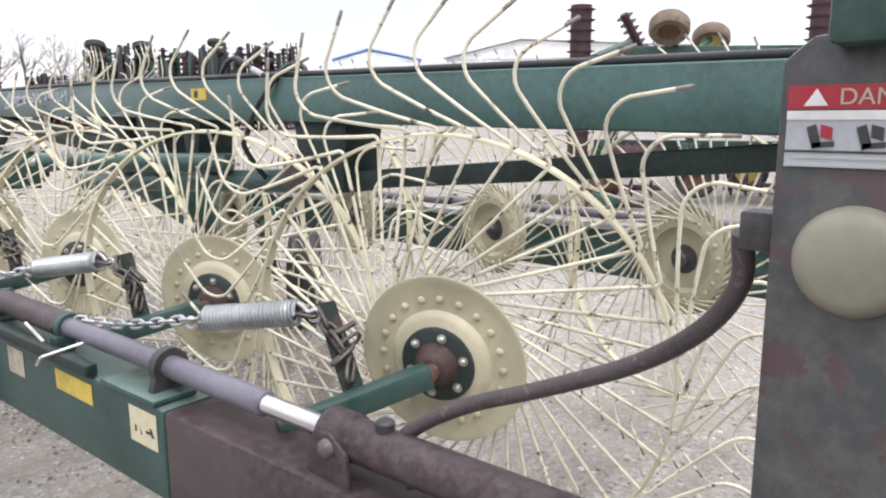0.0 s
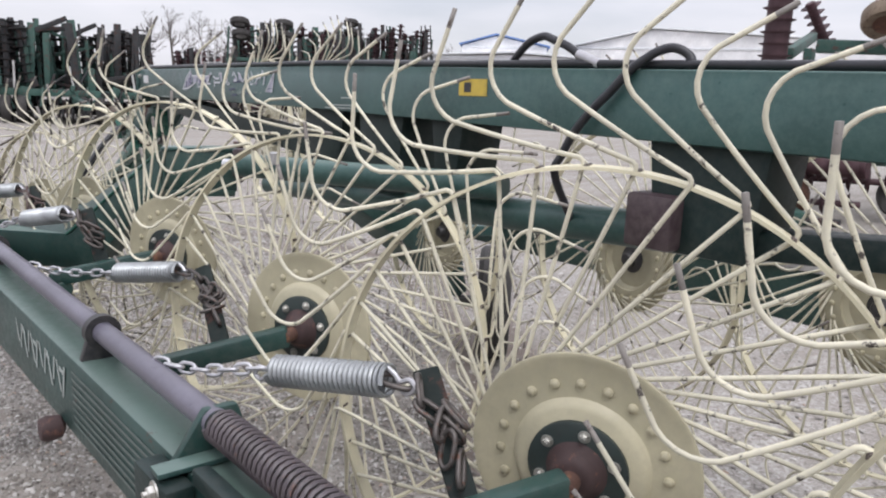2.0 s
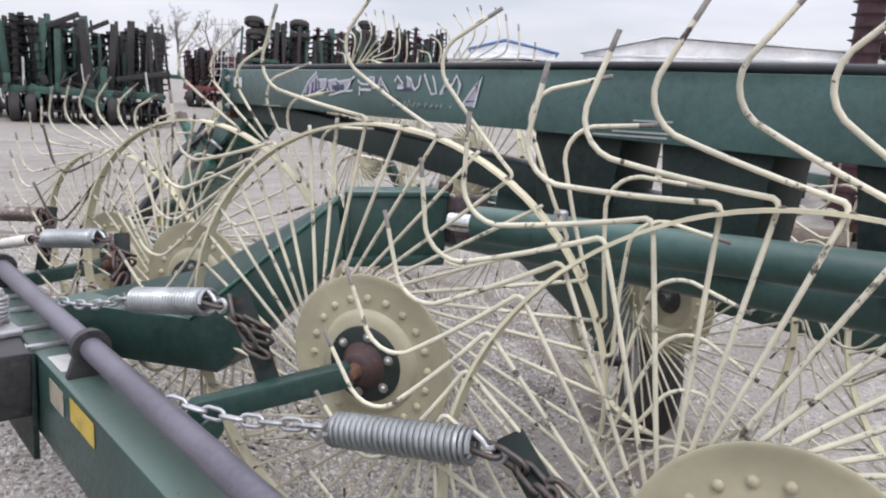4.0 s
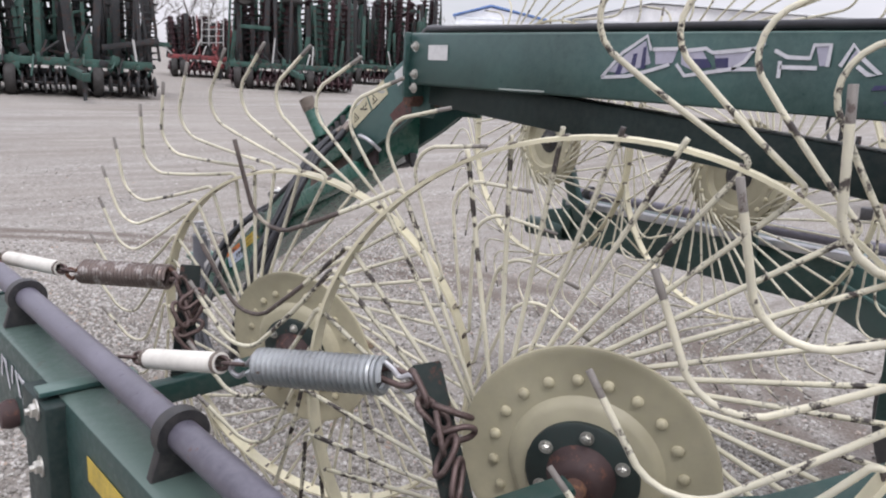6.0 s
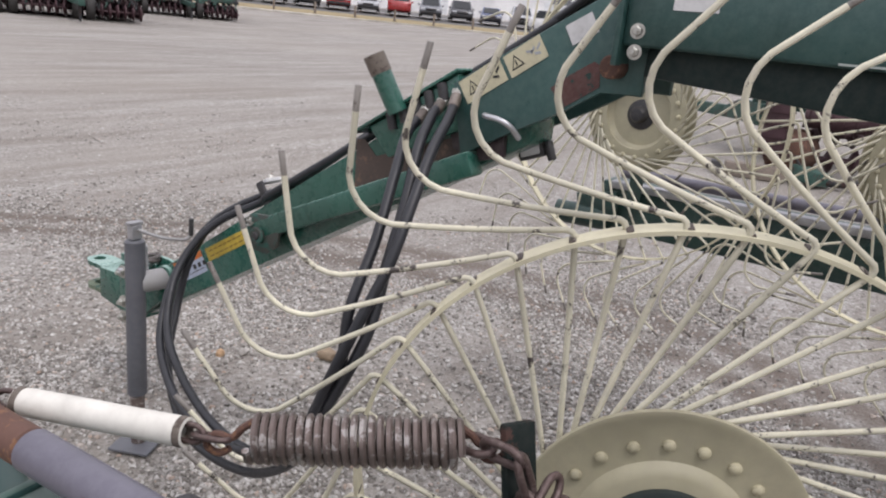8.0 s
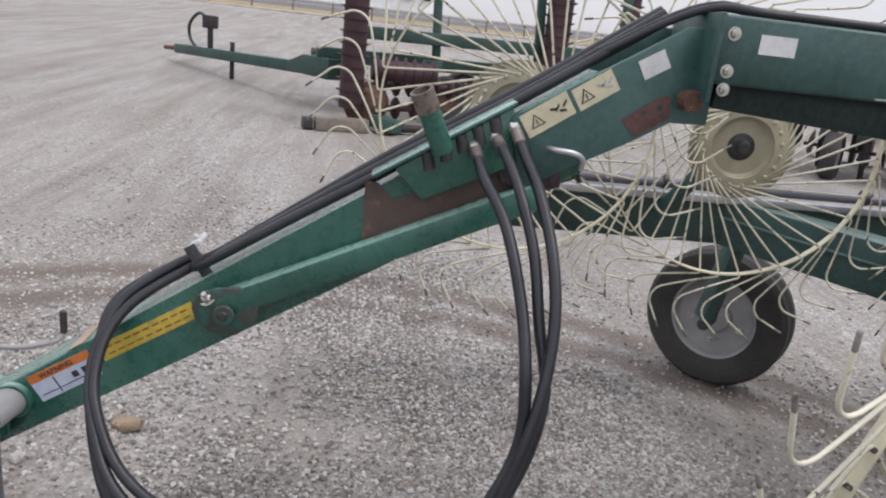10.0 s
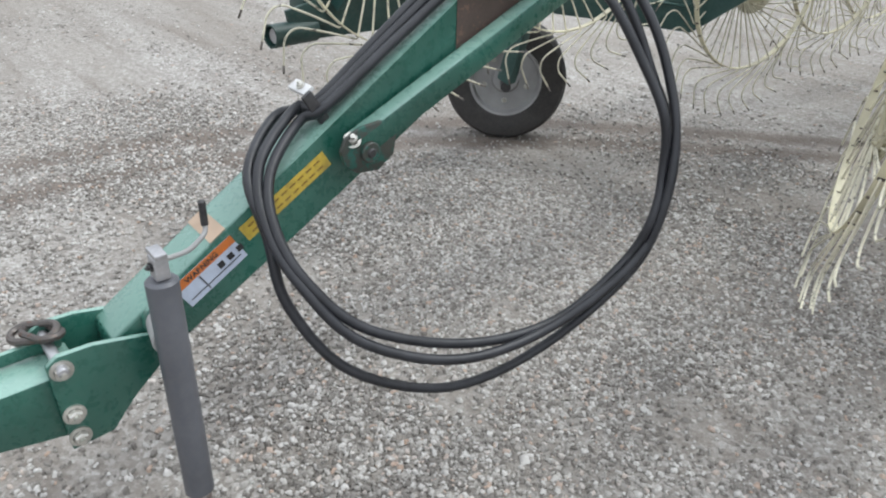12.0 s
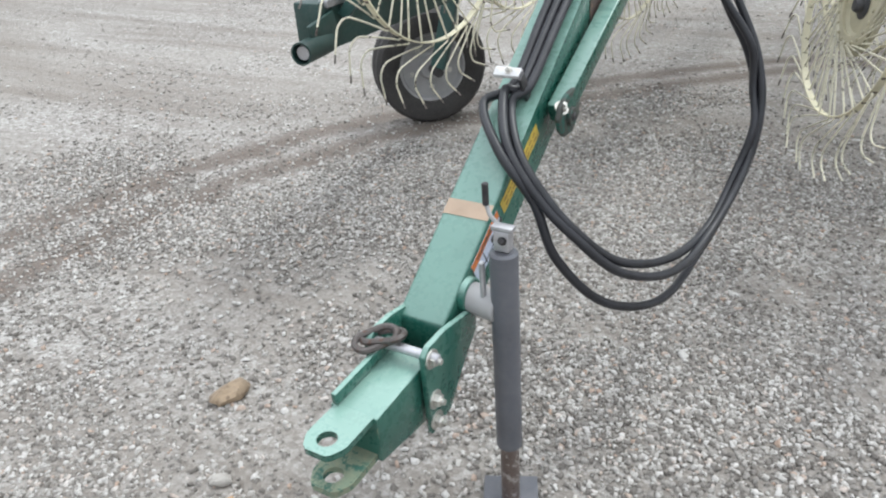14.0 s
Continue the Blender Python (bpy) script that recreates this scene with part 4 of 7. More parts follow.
part("stop_knob", lathe([(0, 0), (0.026, 0.004), (0.032, 0.02), (0.028, 0.05), (0.012, 0.06)], pose(*arm_pt(5.80, -0.055, -0.205), 0, 90, 0), 20), HUB_RUST, nb, "rusty round stop")
part("stop_knob", lathe([(0, 0), (0.026, 0.004), (0.032, 0.02), (0.028, 0.05), (0.012, 0.06)], pose(*arm_pt(8.25, -0.035, -0.155), 0, 90, 0), 20), HUB_RUST, nb, "rusty round stop")
# ladder of strap bars over the beam by the pivot
for y in (6.975, 7.12, 7.30, 7.44):
    bm = bmesh.new()
    add_beam(bm, arm_pt(y, -0.012, 0.006), arm_pt(y + 0.01, 0.142, 0.006), 0.014, 0.012, bev=0.003)
    part("strap_bar", bm, STEEL, nb)
    part("strap_nut", hex_bolt(arm_pt(y, -0.012, 0.004), (-1, 0, 0), 0.009, 0.008), BOLT, nb)
part("side_plate", beam(arm_pt(6.92, -0.012, -0.12), arm_pt(7.46, -0.012, -0.12), 0.014, 0.26, bev=0.004), GREEN_DARK, nb)
part("pivot_bracket", prism([(0, 0), (0.25, 0.0), (0.28, -0.04), (0.28, -0.20), (0.02, -0.16)], side_frame(2.03) @ pose(6.90, 1.034, 0), 0.17, 0.008), BLACK, nb, "black pivot bracket")
part("pivot_plate", box((2.105, 7.075, 1.042), (0.19, 0.125, 0.014), 0.004, (0, 0, 8)), STEEL, nb, "grey pivot plate")
part("pivot_flange", lathe([(0.0, 0.0), (0.098, 0.0), (0.102, 0.006), (0.102, 0.018), (0.0, 0.018)], pose(2.09, 7.045, 1.012), 40), DARK_BROWN, nb, "maroon flange under the pivot plate")
part("pivot_band", lathe([(0.070, 0.0), (0.086, 0.0), (0.086, 0.010), (0.070, 0.010)], pose(2.050, 7.03, 1.050), 40), STEEL, nb, "worn steel band round the pivot")
part("pivot_disc", lathe([(0, 0.0), (0.060, 0.0), (0.066, 0.006), (0.066, 0.040), (0.052, 0.046), (0.05, 0.040), (0, 0.040)], pose(2.050, 7.02, 1.048), 36), RUST, nb, "rusty round pivot cap")
part("tension_stud", cyl((2.172, 7.105, 1.042), (2.172, 7.105, 1.137), 0.008, 12), STEEL, nb)
part("stud_nut", hex_bolt((2.172, 7.105, 1.112), (0, 0, 1), 0.012, 0.012), BOLT, nb)
pts = [(2.172 + 0.017 * math.cos(a), 7.105 + 0.017 * math.sin(a), 1.052 + a / (2 * math.pi) * 0.0105) for a in np.linspace(0, 6 * 2 * math.pi, 72)]
part("stud_spring", sweep(pts, 0.0035, 6), STEEL, nb)
part("tip_tube", cyl((2.20, 8.60, 0.920), (2.266, 8.93, 0.924), 0.030, 20), GREEN_FAR_BEAM, nb)
bm = bmesh.new()
add_pipe(bm, (2.264, 8.91, 0.924), (2.272, 8.994, 0.922), 0.025, 0.005, 24)
part("tip_collar", bm, STEEL, nb, "bright steel tip collar")
part("tip_hole", cyl((2.270, 8.968, 0.944), (2.270, 8.968, 0.9495), 0.008, 12), BLACK, nb)
# stickers on the near face
nrm = (-1, -0.0555, 0)
al = (-0.0555, 1, 0.0065)
for y, z, w_, h_, mt, lb in ((4.190, -0.055, 0.105, 0.078, L_CREAM, "soiled tan warning sticker"), (4.495, -0.040, 0.18, 0.050, L_YELLOW, "yellow reflector strip"),
                             (4.815, -0.050, 0.095, 0.070, L_TAN, "soiled tan label"), (7.72, -0.075, 0.16, 0.045, L_YELLOW, "yellow reflector strip"),
                             (6.60, -0.035, 0.15, 0.050, L_YELLOW, "yellow reflector strip"), (6.775, -0.045, 0.10, 0.055, L_TAN, "soiled tan label")):
    part("sticker", quad_decal(arm_pt(y, -0.0005, z), al, (0, 0, 1), w_, h_, nrm), mt, nb, lb)
for r, mt, off in ((0.024, L_INK, 0.0018), (0.017, L_CREAM, 0.0030)):
    c = arm_pt(4.215, -off, -0.060)
    part("sticker_triangle", prism([(c.y + r * math.sin(a), c.z + r * math.cos(a)) for a in (0, 2.094, 4.189)], side_frame(c.x), 0.0008, 0), mt, nb)
part("sticker_mark", quad_decal(arm_pt(4.215, -0.0036, -0.060), al, (0, 0, 1), 0.004, 0.014, nrm), L_INK, nb)
part("sticker_arrow", quad_decal(arm_pt(4.165, -0.0018, -0.060), al, (0, 0, 1), 0.026, 0.005, nrm), L_INK, nb)
part("sticker_arrow", quad_decal(arm_pt(4.156, -0.0018, -0.058), al, (0, 0.5, 1), 0.008, 0.020, nrm), L_INK, nb)
part("top_label", quad_decal(arm_pt(6.85, 0.042, 0.0), al, (1, 0, 0), 0.11, 0.055, (0, 0, 1)), L_WHITE, nb, "curled white paper label")
for y0, n, mt, hh in ((8.17, 10, L_SILVER, 0.066), (5.76, 12, L_GREYLINE, 0.088)):
    for k in range(n):
        lean = 0.55 if k % 2 else -0.35
        part("decal_stroke", quad_decal(arm_pt(y0 + 0.040 * k, -0.0006, -0.080 + 0.006 * (k % 3)), (0, 1, 0.0125), (0, lean, 1), 0.013, hh - 0.010 * (k % 3), nrm), mt, nb)
        if k % 3 == 0:
            part("decal_stroke", quad_decal(arm_pt(y0 + 0.040 * k + 0.015, -0.0006, -0.055), (0, 1, 0.0125), (0, 0, 1), 0.045, 0.010, nrm), mt, nb)

for k in range(8):
    part("printed_line", quad_decal(arm_pt(5.43, -0.0006, -0.030 - 0.018 * k), al, (0, 0, 1), 0.52, 0.0055, nrm), L_FAINT, nb, "faint printed line")

# lift pipe on the beam, with clamps, spring, cylinder
lp = root("lift_pipe", "grey lift pipe with black clamps along the beam", "pipe")


def pipe_pt(y):
    return arm_pt(y, 0.062, 0.062)


part("pipe", cyl(pipe_pt(3.865), pipe_pt(8.60), 0.0245, 20), PIPE, lp)
part("pipe_end", cyl(pipe_pt(8.60), pipe_pt(8.74), 0.0235, 20), RUST, lp, "rusty pipe end")
for y in (4.19, 5.67, 6.755, 7.585, 8.36):
    d = (pipe_pt(y + 0.1) - pipe_pt(y)).normalized()
    m = frame_from(pipe_pt(y) - d * 0.012, pipe_pt(y + 0.1)) @ Matrix.Rotation(math.pi / 2, 4, "Y")
    part("clamp_ring", lathe([(0.025, 0), (0.040, 0), (0.040, 0.024), (0.025, 0.024)], m, 28), BLACK, lp)
    part("clamp_foot", prism([(-0.05, -0.064), (0.05, -0.064), (0.030, 0.0), (-0.030, 0.0)], frame_from(pipe_pt(y), pipe_pt(y) + Vector((1, 0, 0))) @ pose(0, 0.011, 0, 90, 0, 0), 0.022, 0.003), BLACK, lp)
part("clamp_ring", lathe([(0.025, 0), (0.034, 0), (0.036, 0.012), (0.034, 0.024), (0.025, 0.024)], frame_from(pipe_pt(4.63), pipe_pt(4.7)) @ Matrix.Rotation(math.pi / 2, 4, "Y"), 28), GREEN_FAR_BEAM, lp)
part("clamp_foot", box(arm_pt(4.64, 0.045, 0.024), (0.05, 0.030, 0.042), 0.004), GREEN_FAR_BEAM, lp)
part("clamp_base", box(arm_pt(4.25, 0.045, 0.008), (0.10, 0.22, 0.012), 0.003, (0, 0, 3)), GREEN, lp)
part("end_bracket", prism([(-0.012, 0.0), (0.132, 0.0), (0.104, 0.086), (0.046, 0.086)], Matrix(((1, 0, 0, arm_pt(5.08).x), (0, 0, 1, 5.08), (0, 1, 0, arm_pt(5.08).z), (0, 0, 0, 1))), 0.020, 0.004), GREEN_FAR_BEAM, lp, "dark green sloped gusset")
part("pipe_sleeve", cyl(pipe_pt(4.66), pipe_pt(5.07), 0.0256, 24), LEVER_PAINT, lp, "dark sleeve on the pipe")
n = 27
p0, p1 = pipe_pt(4.67), pipe_pt(5.06)
m = frame_from(p0, p1)
ln = (p1 - p0).length
pts = [m @ Vector((ln * k / (n * 12), 0.0285 * math.cos(math.pi * k / 6), 0.0285 * math.sin(math.pi * k / 6))) for k in range(n * 12 + 1)]
part("coil_spring", sweep(pts, 0.0044, 6), COIL_DARK, lp, "dark grey coil spring round the pipe")
part("channel", beam(arm_pt(4.40, 0.0, 0.018), arm_pt(5.00, 0.0, 0.018), 0.03, 0.03), GREEN_DARK, lp)
part("hitch_pin", cyl(arm_pt(4.63, -0.038, 0.095), arm_pt(4.53, -0.042, 0.070), 0.0042, 10), BOLT, lp)
part("hitch_pin", cyl(arm_pt(4.545, -0.045, 0.030), arm_pt(4.525, 0.045, 0.048), 0.0042, 10), BOLT, lp)
part("hitch_pin", cyl(arm_pt(4.545, -0.045, 0.030), arm_pt(4.560, -0.050, 0.008), 0.0042, 10), BOLT, lp)
# hydraulic lift cylinder
part("cylinder_rod", cyl(pipe_pt(3.87), pipe_pt(3.66), 0.0185, 20), CHROME, lp, "bright chrome rod")
part("cylinder_gland", cyl(pipe_pt(3.70), pipe_pt(3.63), 0.041, 28, 0.008), DARK_BROWN, lp)
part("gland_lug", prism([(3.605, -0.035), (3.715, -0.035), (3.705, 0.050), (3.690, 0.078), (3.650, 0.080), (3.615, 0.055)], side_frame(pipe_pt(3.66).x - 0.042) @ Matrix.Translation((0, arm_pt(3.66).z, 0)), 0.012, 0.004), DARK_BROWN, lp, "dark maroon gland lug")
part("cylinder_barrel", cyl(pipe_pt(3.635), pipe_pt(2.95), 0.036, 28, 0.006), DARK_BROWN, lp, "dark grey cylinder barrel")
part("gland_bolt", lathe([(0, 0.014), (0.008, 0.013), (0.014, 0.008), (0.016, 0.0)], frame_from(pipe_pt(3.655) + V(-0.043, 0, -0.006), pipe_pt(3.655) + V(-1, 0, 0)) @ Matrix.Rotation(math.pi / 2, 4, "Y"), 20), COIL_DARK, lp)
part("cylinder_port", cyl(pipe_pt(3.57) + V(0, 0, 0.02), pipe_pt(3.57) + V(0, 0, 0.050), 0.016, 14), BLACK, lp)

# rear mast at the end of the rake beam
rm = root("rear_mast", "dark green steel mast with a red danger sign", "machine frame")
part("mast", prism([(2.30, 0.55), (3.017, 0.55), (3.017, 1.586), (2.992, 1.608), (2.30, 1.61)], side_frame(2.45), 0.12, 0.006), MAST_PAINT, rm)
part("mast_head", box((2.50, 2.70, 1.68), (0.16, 0.55, 0.17), 0.010), GREEN_FAR_BEAM, rm, "dark green mast head")
part("pivot_cap", lathe([(0, 0.022), (0.034, 0.022), (0.044, 0.017), (0.050, 0.008), (0.050, 0.0), (0, 0)], pose(2.449, 2.943, 1.410, 0, -90, 0), 36), OLIVE, rm, "round olive pivot cap")
part("danger_sign", quad_decal((2.449, 2.925, 1.508), (0, -1, 0), (0, 0, 1), 0.158, 0.072, (-1, 0, 0)), L_PALEGREY, rm, "white and red danger sign")
part("danger_band", quad_decal((2.448, 2.925, 1.5335), (0, -1, 0), (0, 0, 1), 0.158, 0.021, (-1, 0, 0)), L_RED, rm)
part("danger_triangle", prism([(2.990, 1.526), (2.970, 1.526), (2.980, 1.541)], side_frame(2.4445), 0.001, 0), L_WHITE, rm)
part("danger_strip", quad_decal((2.448, 2.925, 1.518), (0, -1, 0), (0, 0, 1), 0.158, 0.008, (-1, 0, 0)), L_WHITE, rm)
part("danger_rule", quad_decal((2.448, 2.925, 1.5225), (0, -1, 0), (0, 0, 1), 0.158, 0.0012, (-1, 0, 0)), L_INK, rm)
for k in range(3):
    yy = 2.980 - 0.040 * k
    part("danger_picture", quad_decal((2.448, yy, 1.499), (0, -1, 0.4), (0, 0.3, 1), 0.008, 0.020, (-1, 0, 0)), L_INK, rm)
    part("danger_picture", quad_decal((2.4478, yy - 0.010, 1.503), (0, -1, -0.3), (0, 0, 1), 0.010, 0.011, (-1, 0, 0)), L_RED if k != 1 else L_INK, rm)
    part("danger_picture", quad_decal((2.448, yy - 0.008, 1.492), (0, -1, 0.1), (0, 0, 1), 0.018, 0.005, (-1, 0, 0)), L_INK, rm)
for k in range(2):
    part("danger_print", quad_decal((2.448, 2.925, 1.481 - 0.007 * k), (0, -1, 0), (0, 0, 1), 0.145, 0.0025, (-1, 0, 0)), L_GREYLINE, rm)
part("danger_rule", quad_decal((2.448, 2.925, 1.486), (0, -1, 0), (0, 0, 1), 0.158, 0.002, (-1, 0, 0)), L_INK, rm)
txt = bpy.data.curves.new("danger_word", "FONT")
txt.body, txt.size, txt.extrude = "DANGER", 0.020, 0.0004
txt.materials.append(L_TAN)
word = new("danger_word", txt)
word.parent = rm
word.matrix_basis = Matrix(((0, 0, -1, 2.4455), (-1, 0, 0, 2.962), (0, 1, 0, 1.527), (0, 0, 0, 1)))
for ob in rm.children:
    if ob.name.startswith("danger"):
        ob.location.z += 0.020
        ob.location.y += 0.004
part("hose_block", box((2.485, 3.036, 1.425), (0.032, 0.034, 0.040), 0.004), BLACK, rm)
mast_hose = hose([(2.49, 3.055, 1.42), (2.51, 3.062, 1.36), (2.53, 3.11, 1.295), (2.54, 3.196, 1.232), (2.530, 3.333, 1.166), (2.515, 3.420, 1.130), (2.500, 3.490, 1.093), (2.485, 3.536, 1.059), (2.475, 3.546, 1.036), (2.465, 3.530, 1.015), (2.455, 3.499, 0.995)], 0.0120,
     "thick black hose from the mast to the lift cylinder", mat=DUSTY_HOSE)


for ob in (rm, mast_hose):
    ob.location.z += 0.030


# ---- swing arms, springs and chains for each near wheel ----
def add_helix(bm, p, q, r, wire, turns, seg=12):
    m = frame_from(p, q)
    ln = (Vector(q) - Vector(p)).length
    pts = [m @ Vector((ln * k / (turns * seg), r * math.cos(2 * math.pi * k / seg), r * math.sin(2 * math.pi * k / seg))) for k in range(turns * seg + 1)]
    add_sweep(bm, pts, wire, 6)


def spring_thing(p, q, mat, label):
    p, q = Vector(p), Vector(q)
    d = (q - p).normalized()
    s = root("tension_spring", label, "spring", "tension springs")
    bm = bmesh.new()
    add_helix(bm, p, q, 0.0255, 0.0046, 24)
    part("coil", bm, mat, s)
    for e, sg in ((p, -1), (q, 1)):
        o = d.cross(Vector((0, 0, 1))).normalized()
        pts = [e - d * sg * 0.004 + Vector((0, 0, 0.022)), e + d * sg * 0.010 + Vector((0, 0, 0.012)), e + d * sg * 0.022, e + d * sg * 0.040 + Vector((0, 0, 0.004)),
               e + d * sg * 0.050 - Vector((0, 0, 0.010)), e + d * sg * 0.036 - Vector((0, 0, 0.020)), e + d * sg * 0.024 - Vector((0, 0, 0.014))]
        part("hook", sweep(smooth_path(pts, 5), 0.0045, 8), RUST if mat is SPRING_RUST else STEEL, s)
    return s


def link_mesh(mat):
    pts = []
    for k in range(18):
        a = 2 * math.pi * k / 18
        pts.append((0.0145 * math.cos(a) + (0.0075 if math.cos(a) > 0 else -0.0075), 0.0095 * math.sin(a), 0))
    bm = bmesh.new()
    add_sweep(bm, pts, 0.0037, 6, closed=True)
    me = bpy.data.meshes.new("link")
    bmesh.ops.recalc_face_normals(bm, faces=bm.faces[:])
    bm.to_mesh(me)
    bm.free()
    for p in me.polygons:
        p.use_smooth = True
    me.materials.append(mat)
    return me


LINK_STEEL, LINK_RUST, LINK_DARK = link_mesh(STEEL), link_mesh(CHAIN_RUST), link_mesh(CHAIN_DARK)


def chain(pts, label, me, size=1.0):
    """Links laid along a sagging line."""
    c = root("chain", label, "chain", "lift chains")
    path = smooth_path(pts, 12)
    need, run, k = 0.0, 0.0, 0
    for a, b in zip(path, path[1:]):
        run += (b - a).length
        if run >= need:
            ob = new("link", me)
            ob.parent = c
            ob.matrix_basis = frame_from(a, b) @ Matrix.Rotation(radians(90 * (k % 2) + 20), 4, "X") @ Matrix.Diagonal((size, size, size, 1))
            need, k = run + 0.031 * size, k + 1
    return c


def swing_arm(hub, post_top, label, dark=False):
    h = Vector(hub)
    ax = Vector((-math.sin(radians(NEAR_AZ)), -math.cos(radians(NEAR_AZ)), 0))
    s = root("swing_arm", label, "wheel arm", "wheel arms")
    start = h + Vector((-0.33, 0.10, -0.070))
    end = h + ax * 0.045 + Vector((0, 0, -0.004))
    part("arm_tube", beam(start, end, 0.042, 0.050, bev=0.008), GREEN_FAR_BEAM, s)
    part("arm_foot", cyl(start + Vector((0.03, -0.035, -0.03)), start + Vector((0.03, 0.045, -0.03)), 0.026, 20), GREEN_FAR_BEAM, s)
    part("spindle", cyl(end + ax * 0.02, h - ax * 0.05, 0.017, 16), RUST, s, "rusty spindle")
    base = start.lerp(end, 0.30 if dark else 0.52)
    top = Vector(post_top)
    part("lever", beam(base - Vector((0, 0, 0.02)), top + (top - base).normalized() * 0.012, 0.044, 0.012, up=(0.4, 0.9, 0), bev=0.003), LEVER_PAINT, s, "dark upright lever plate")
    return base


SPRINGS = [  # hub, lever top, spring back end, spring front end, anchor on the pipe
    (0, (2.692, 3.990, 1.167), (2.634, 4.010, 1.164), (2.529, 4.203, 1.137), (2.407, 4.620, 1.084)),
    (1, (2.640, 4.824, 1.177), (2.581, 4.848, 1.173), (2.493, 5.077, 1.135), (2.365, 5.380, 1.086)),
    (2, (2.656, 5.847, 1.142), (2.601, 5.871, 1.138), (2.502, 6.101, 1.098), (2.312, 6.390, 1.088)),
    (3, (2.523, 6.517, 1.212), (2.465, 6.541, 1.207), (2.386, 6.765, 1.165), (2.290, 7.090, 1.095)),
    (4, (2.523, 7.364, 1.192), (2.470, 7.394, 1.186), (2.366, 7.588, 1.157), (2.265, 7.912, 1.083)),
    (5, (2.488, 8.157, 1.157), (2.462, 8.212, 1.131), (2.332, 8.411, 1.114), (2.211, 8.728, 1.094)),
]
for i, top, s0, s1, anc in SPRINGS:
    rusty = i == 5
    foot = swing_arm(NEAR_HUBS[i], top, "rusty green wheel arm with an upright lever" if i >= 4 else "green wheel arm with an upright lever", rusty)
    s0, s1, anc = Vector(s0), Vector(s1), Vector(anc)
    spring_thing(s0, s1, SPRING_RUST if rusty else SPRING_STEEL, "rusty coil spring hooked to a lever" if rusty else "silver coil spring hooked to a lever")
    d = (s1 - s0).normalized()
    e = s1 + d * 0.045
    lk = LINK_RUST if i >= 4 else LINK_STEEL
    if i < 4:
        chain([e, e.lerp(anc, 0.5) - Vector((0, 0, 0.012)), anc], "steel chain from spring to lift pipe", lk)
    else:
        q = e + (anc - e).normalized() * 0.03
        far = q.lerp(anc, 0.74 if i == 4 else 0.87)
        tb = root("spacer_sleeve", "off-white sleeve over the spring chain", "sleeve", "spring sleeves")
        bm = bmesh.new()
        add_pipe(bm, q, far, 0.0175, 0.004, 20)
        part("sleeve", bm, WHITE_SLEEVE, tb)
        run = (far - q).normalized()
        for end in (q + run * 0.001, far - run * 0.010):
            bm = bmesh.new()
            add_pipe(bm, end, end + run * 0.009, 0.0181, 0.0055, 20)
            part("sleeve_end", bm, STUB_TAN, tb, "grubby frayed sleeve end")
        chain([e, q + (far - q) * 0.1], "rusty chain end through a sleeve", LINK_RUST)
        chain([far - (far - q) * 0.1, anc], "rusty chain end through a sleeve", LINK_RUST)
    # loose tail of chain hanging on the lever
    t = Vector(top)
    n = Vector((-0.007, -0.016, 0.0))
    wob = 0.012 * math.sin(i * 2.3)
    at = lambda f, k, y: t.lerp(foot, f) + n * k + Vector((-0.92 * y, 0.38 * y, 0))
    tail = [s0 - d * 0.015, at(0.05, 1.2, 0.024), at(0.16, 1.3, 0.018 + wob), at(0.28, 1.3, 0.004), at(0.38, 1.3, -0.010), at(0.30, 1.9, -0.024), at(0.20, 2.1, -0.012),
            at(0.32, 2.3, 0.012), at(0.44, 1.9, -0.004 + wob), at(0.50, 1.5, 0.010), at(0.58, 1.3, -0.004), at(0.66 + wob * 3, 1.2, 0.002)]
    chain(tail, "slack chain piled on the lever", LINK_RUST if i >= 4 else LINK_DARK, 1.3)


# ---- tongue, hitch and jack ----
def zu(y):
    return 0.667 + 0.665 * (9.965 - y)


def zl(y):
    return 0.511 + 0.600 * (9.965 - y)


XT = 3.37
TURN = Matrix.Translation((0.004, 0.022, 0.006))
tg = root("tongue", "green sloping box tongue with stickers and scuffed top", "tongue")
ys = [10.06, 9.6, 9.1, 8.60]
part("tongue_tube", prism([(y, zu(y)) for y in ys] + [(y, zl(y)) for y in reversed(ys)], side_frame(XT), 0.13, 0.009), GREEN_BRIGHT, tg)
for x in (3.325, 3.525):
    part("pivot_plate", prism([(8.80, 1.450), (8.42, 1.690), (8.34, 1.690), (8.34, 1.475), (8.43, 1.478), (8.516, 1.419), (8.635, 1.355), (8.76, 1.28)], side_frame(x), 0.020, 0.004), GREEN, tg, "green tongue pivot plate")
part("pivot_pin", cyl((3.28, 8.40, 1.53), (3.60, 8.40, 1.53), 0.024, 20), RUST, tg, "rusty pivot pin")
part("slot_plate", prism([(9.055, 1.304), (8.795, 1.472), (8.765, 1.345), (8.985, 1.235)], side_frame(3.335), 0.030, 0.004), GREEN_BRIGHT, tg, "green plate with hose slots")
part("slot_plate_flange", beam((3.36, 9.105, 1.282), (3.36, 8.79, 1.483), 0.075, 0.008, bev=0.002), GREEN_BRIGHT, tg)
for k in range(5):
    y = 8.980 - 0.037 * k
    z = 1.325 + 0.0235 * k
    bm = bmesh.new()
    add_sweep(bm, [(3.334, y + 0.006, z + 0.026), (3.334, y, z + 0.008), (3.334, y - 0.006, z - 0.014)], 0.014, 12)
    part("hose_slot", bm, BLACK, tg, "dark hose slot")
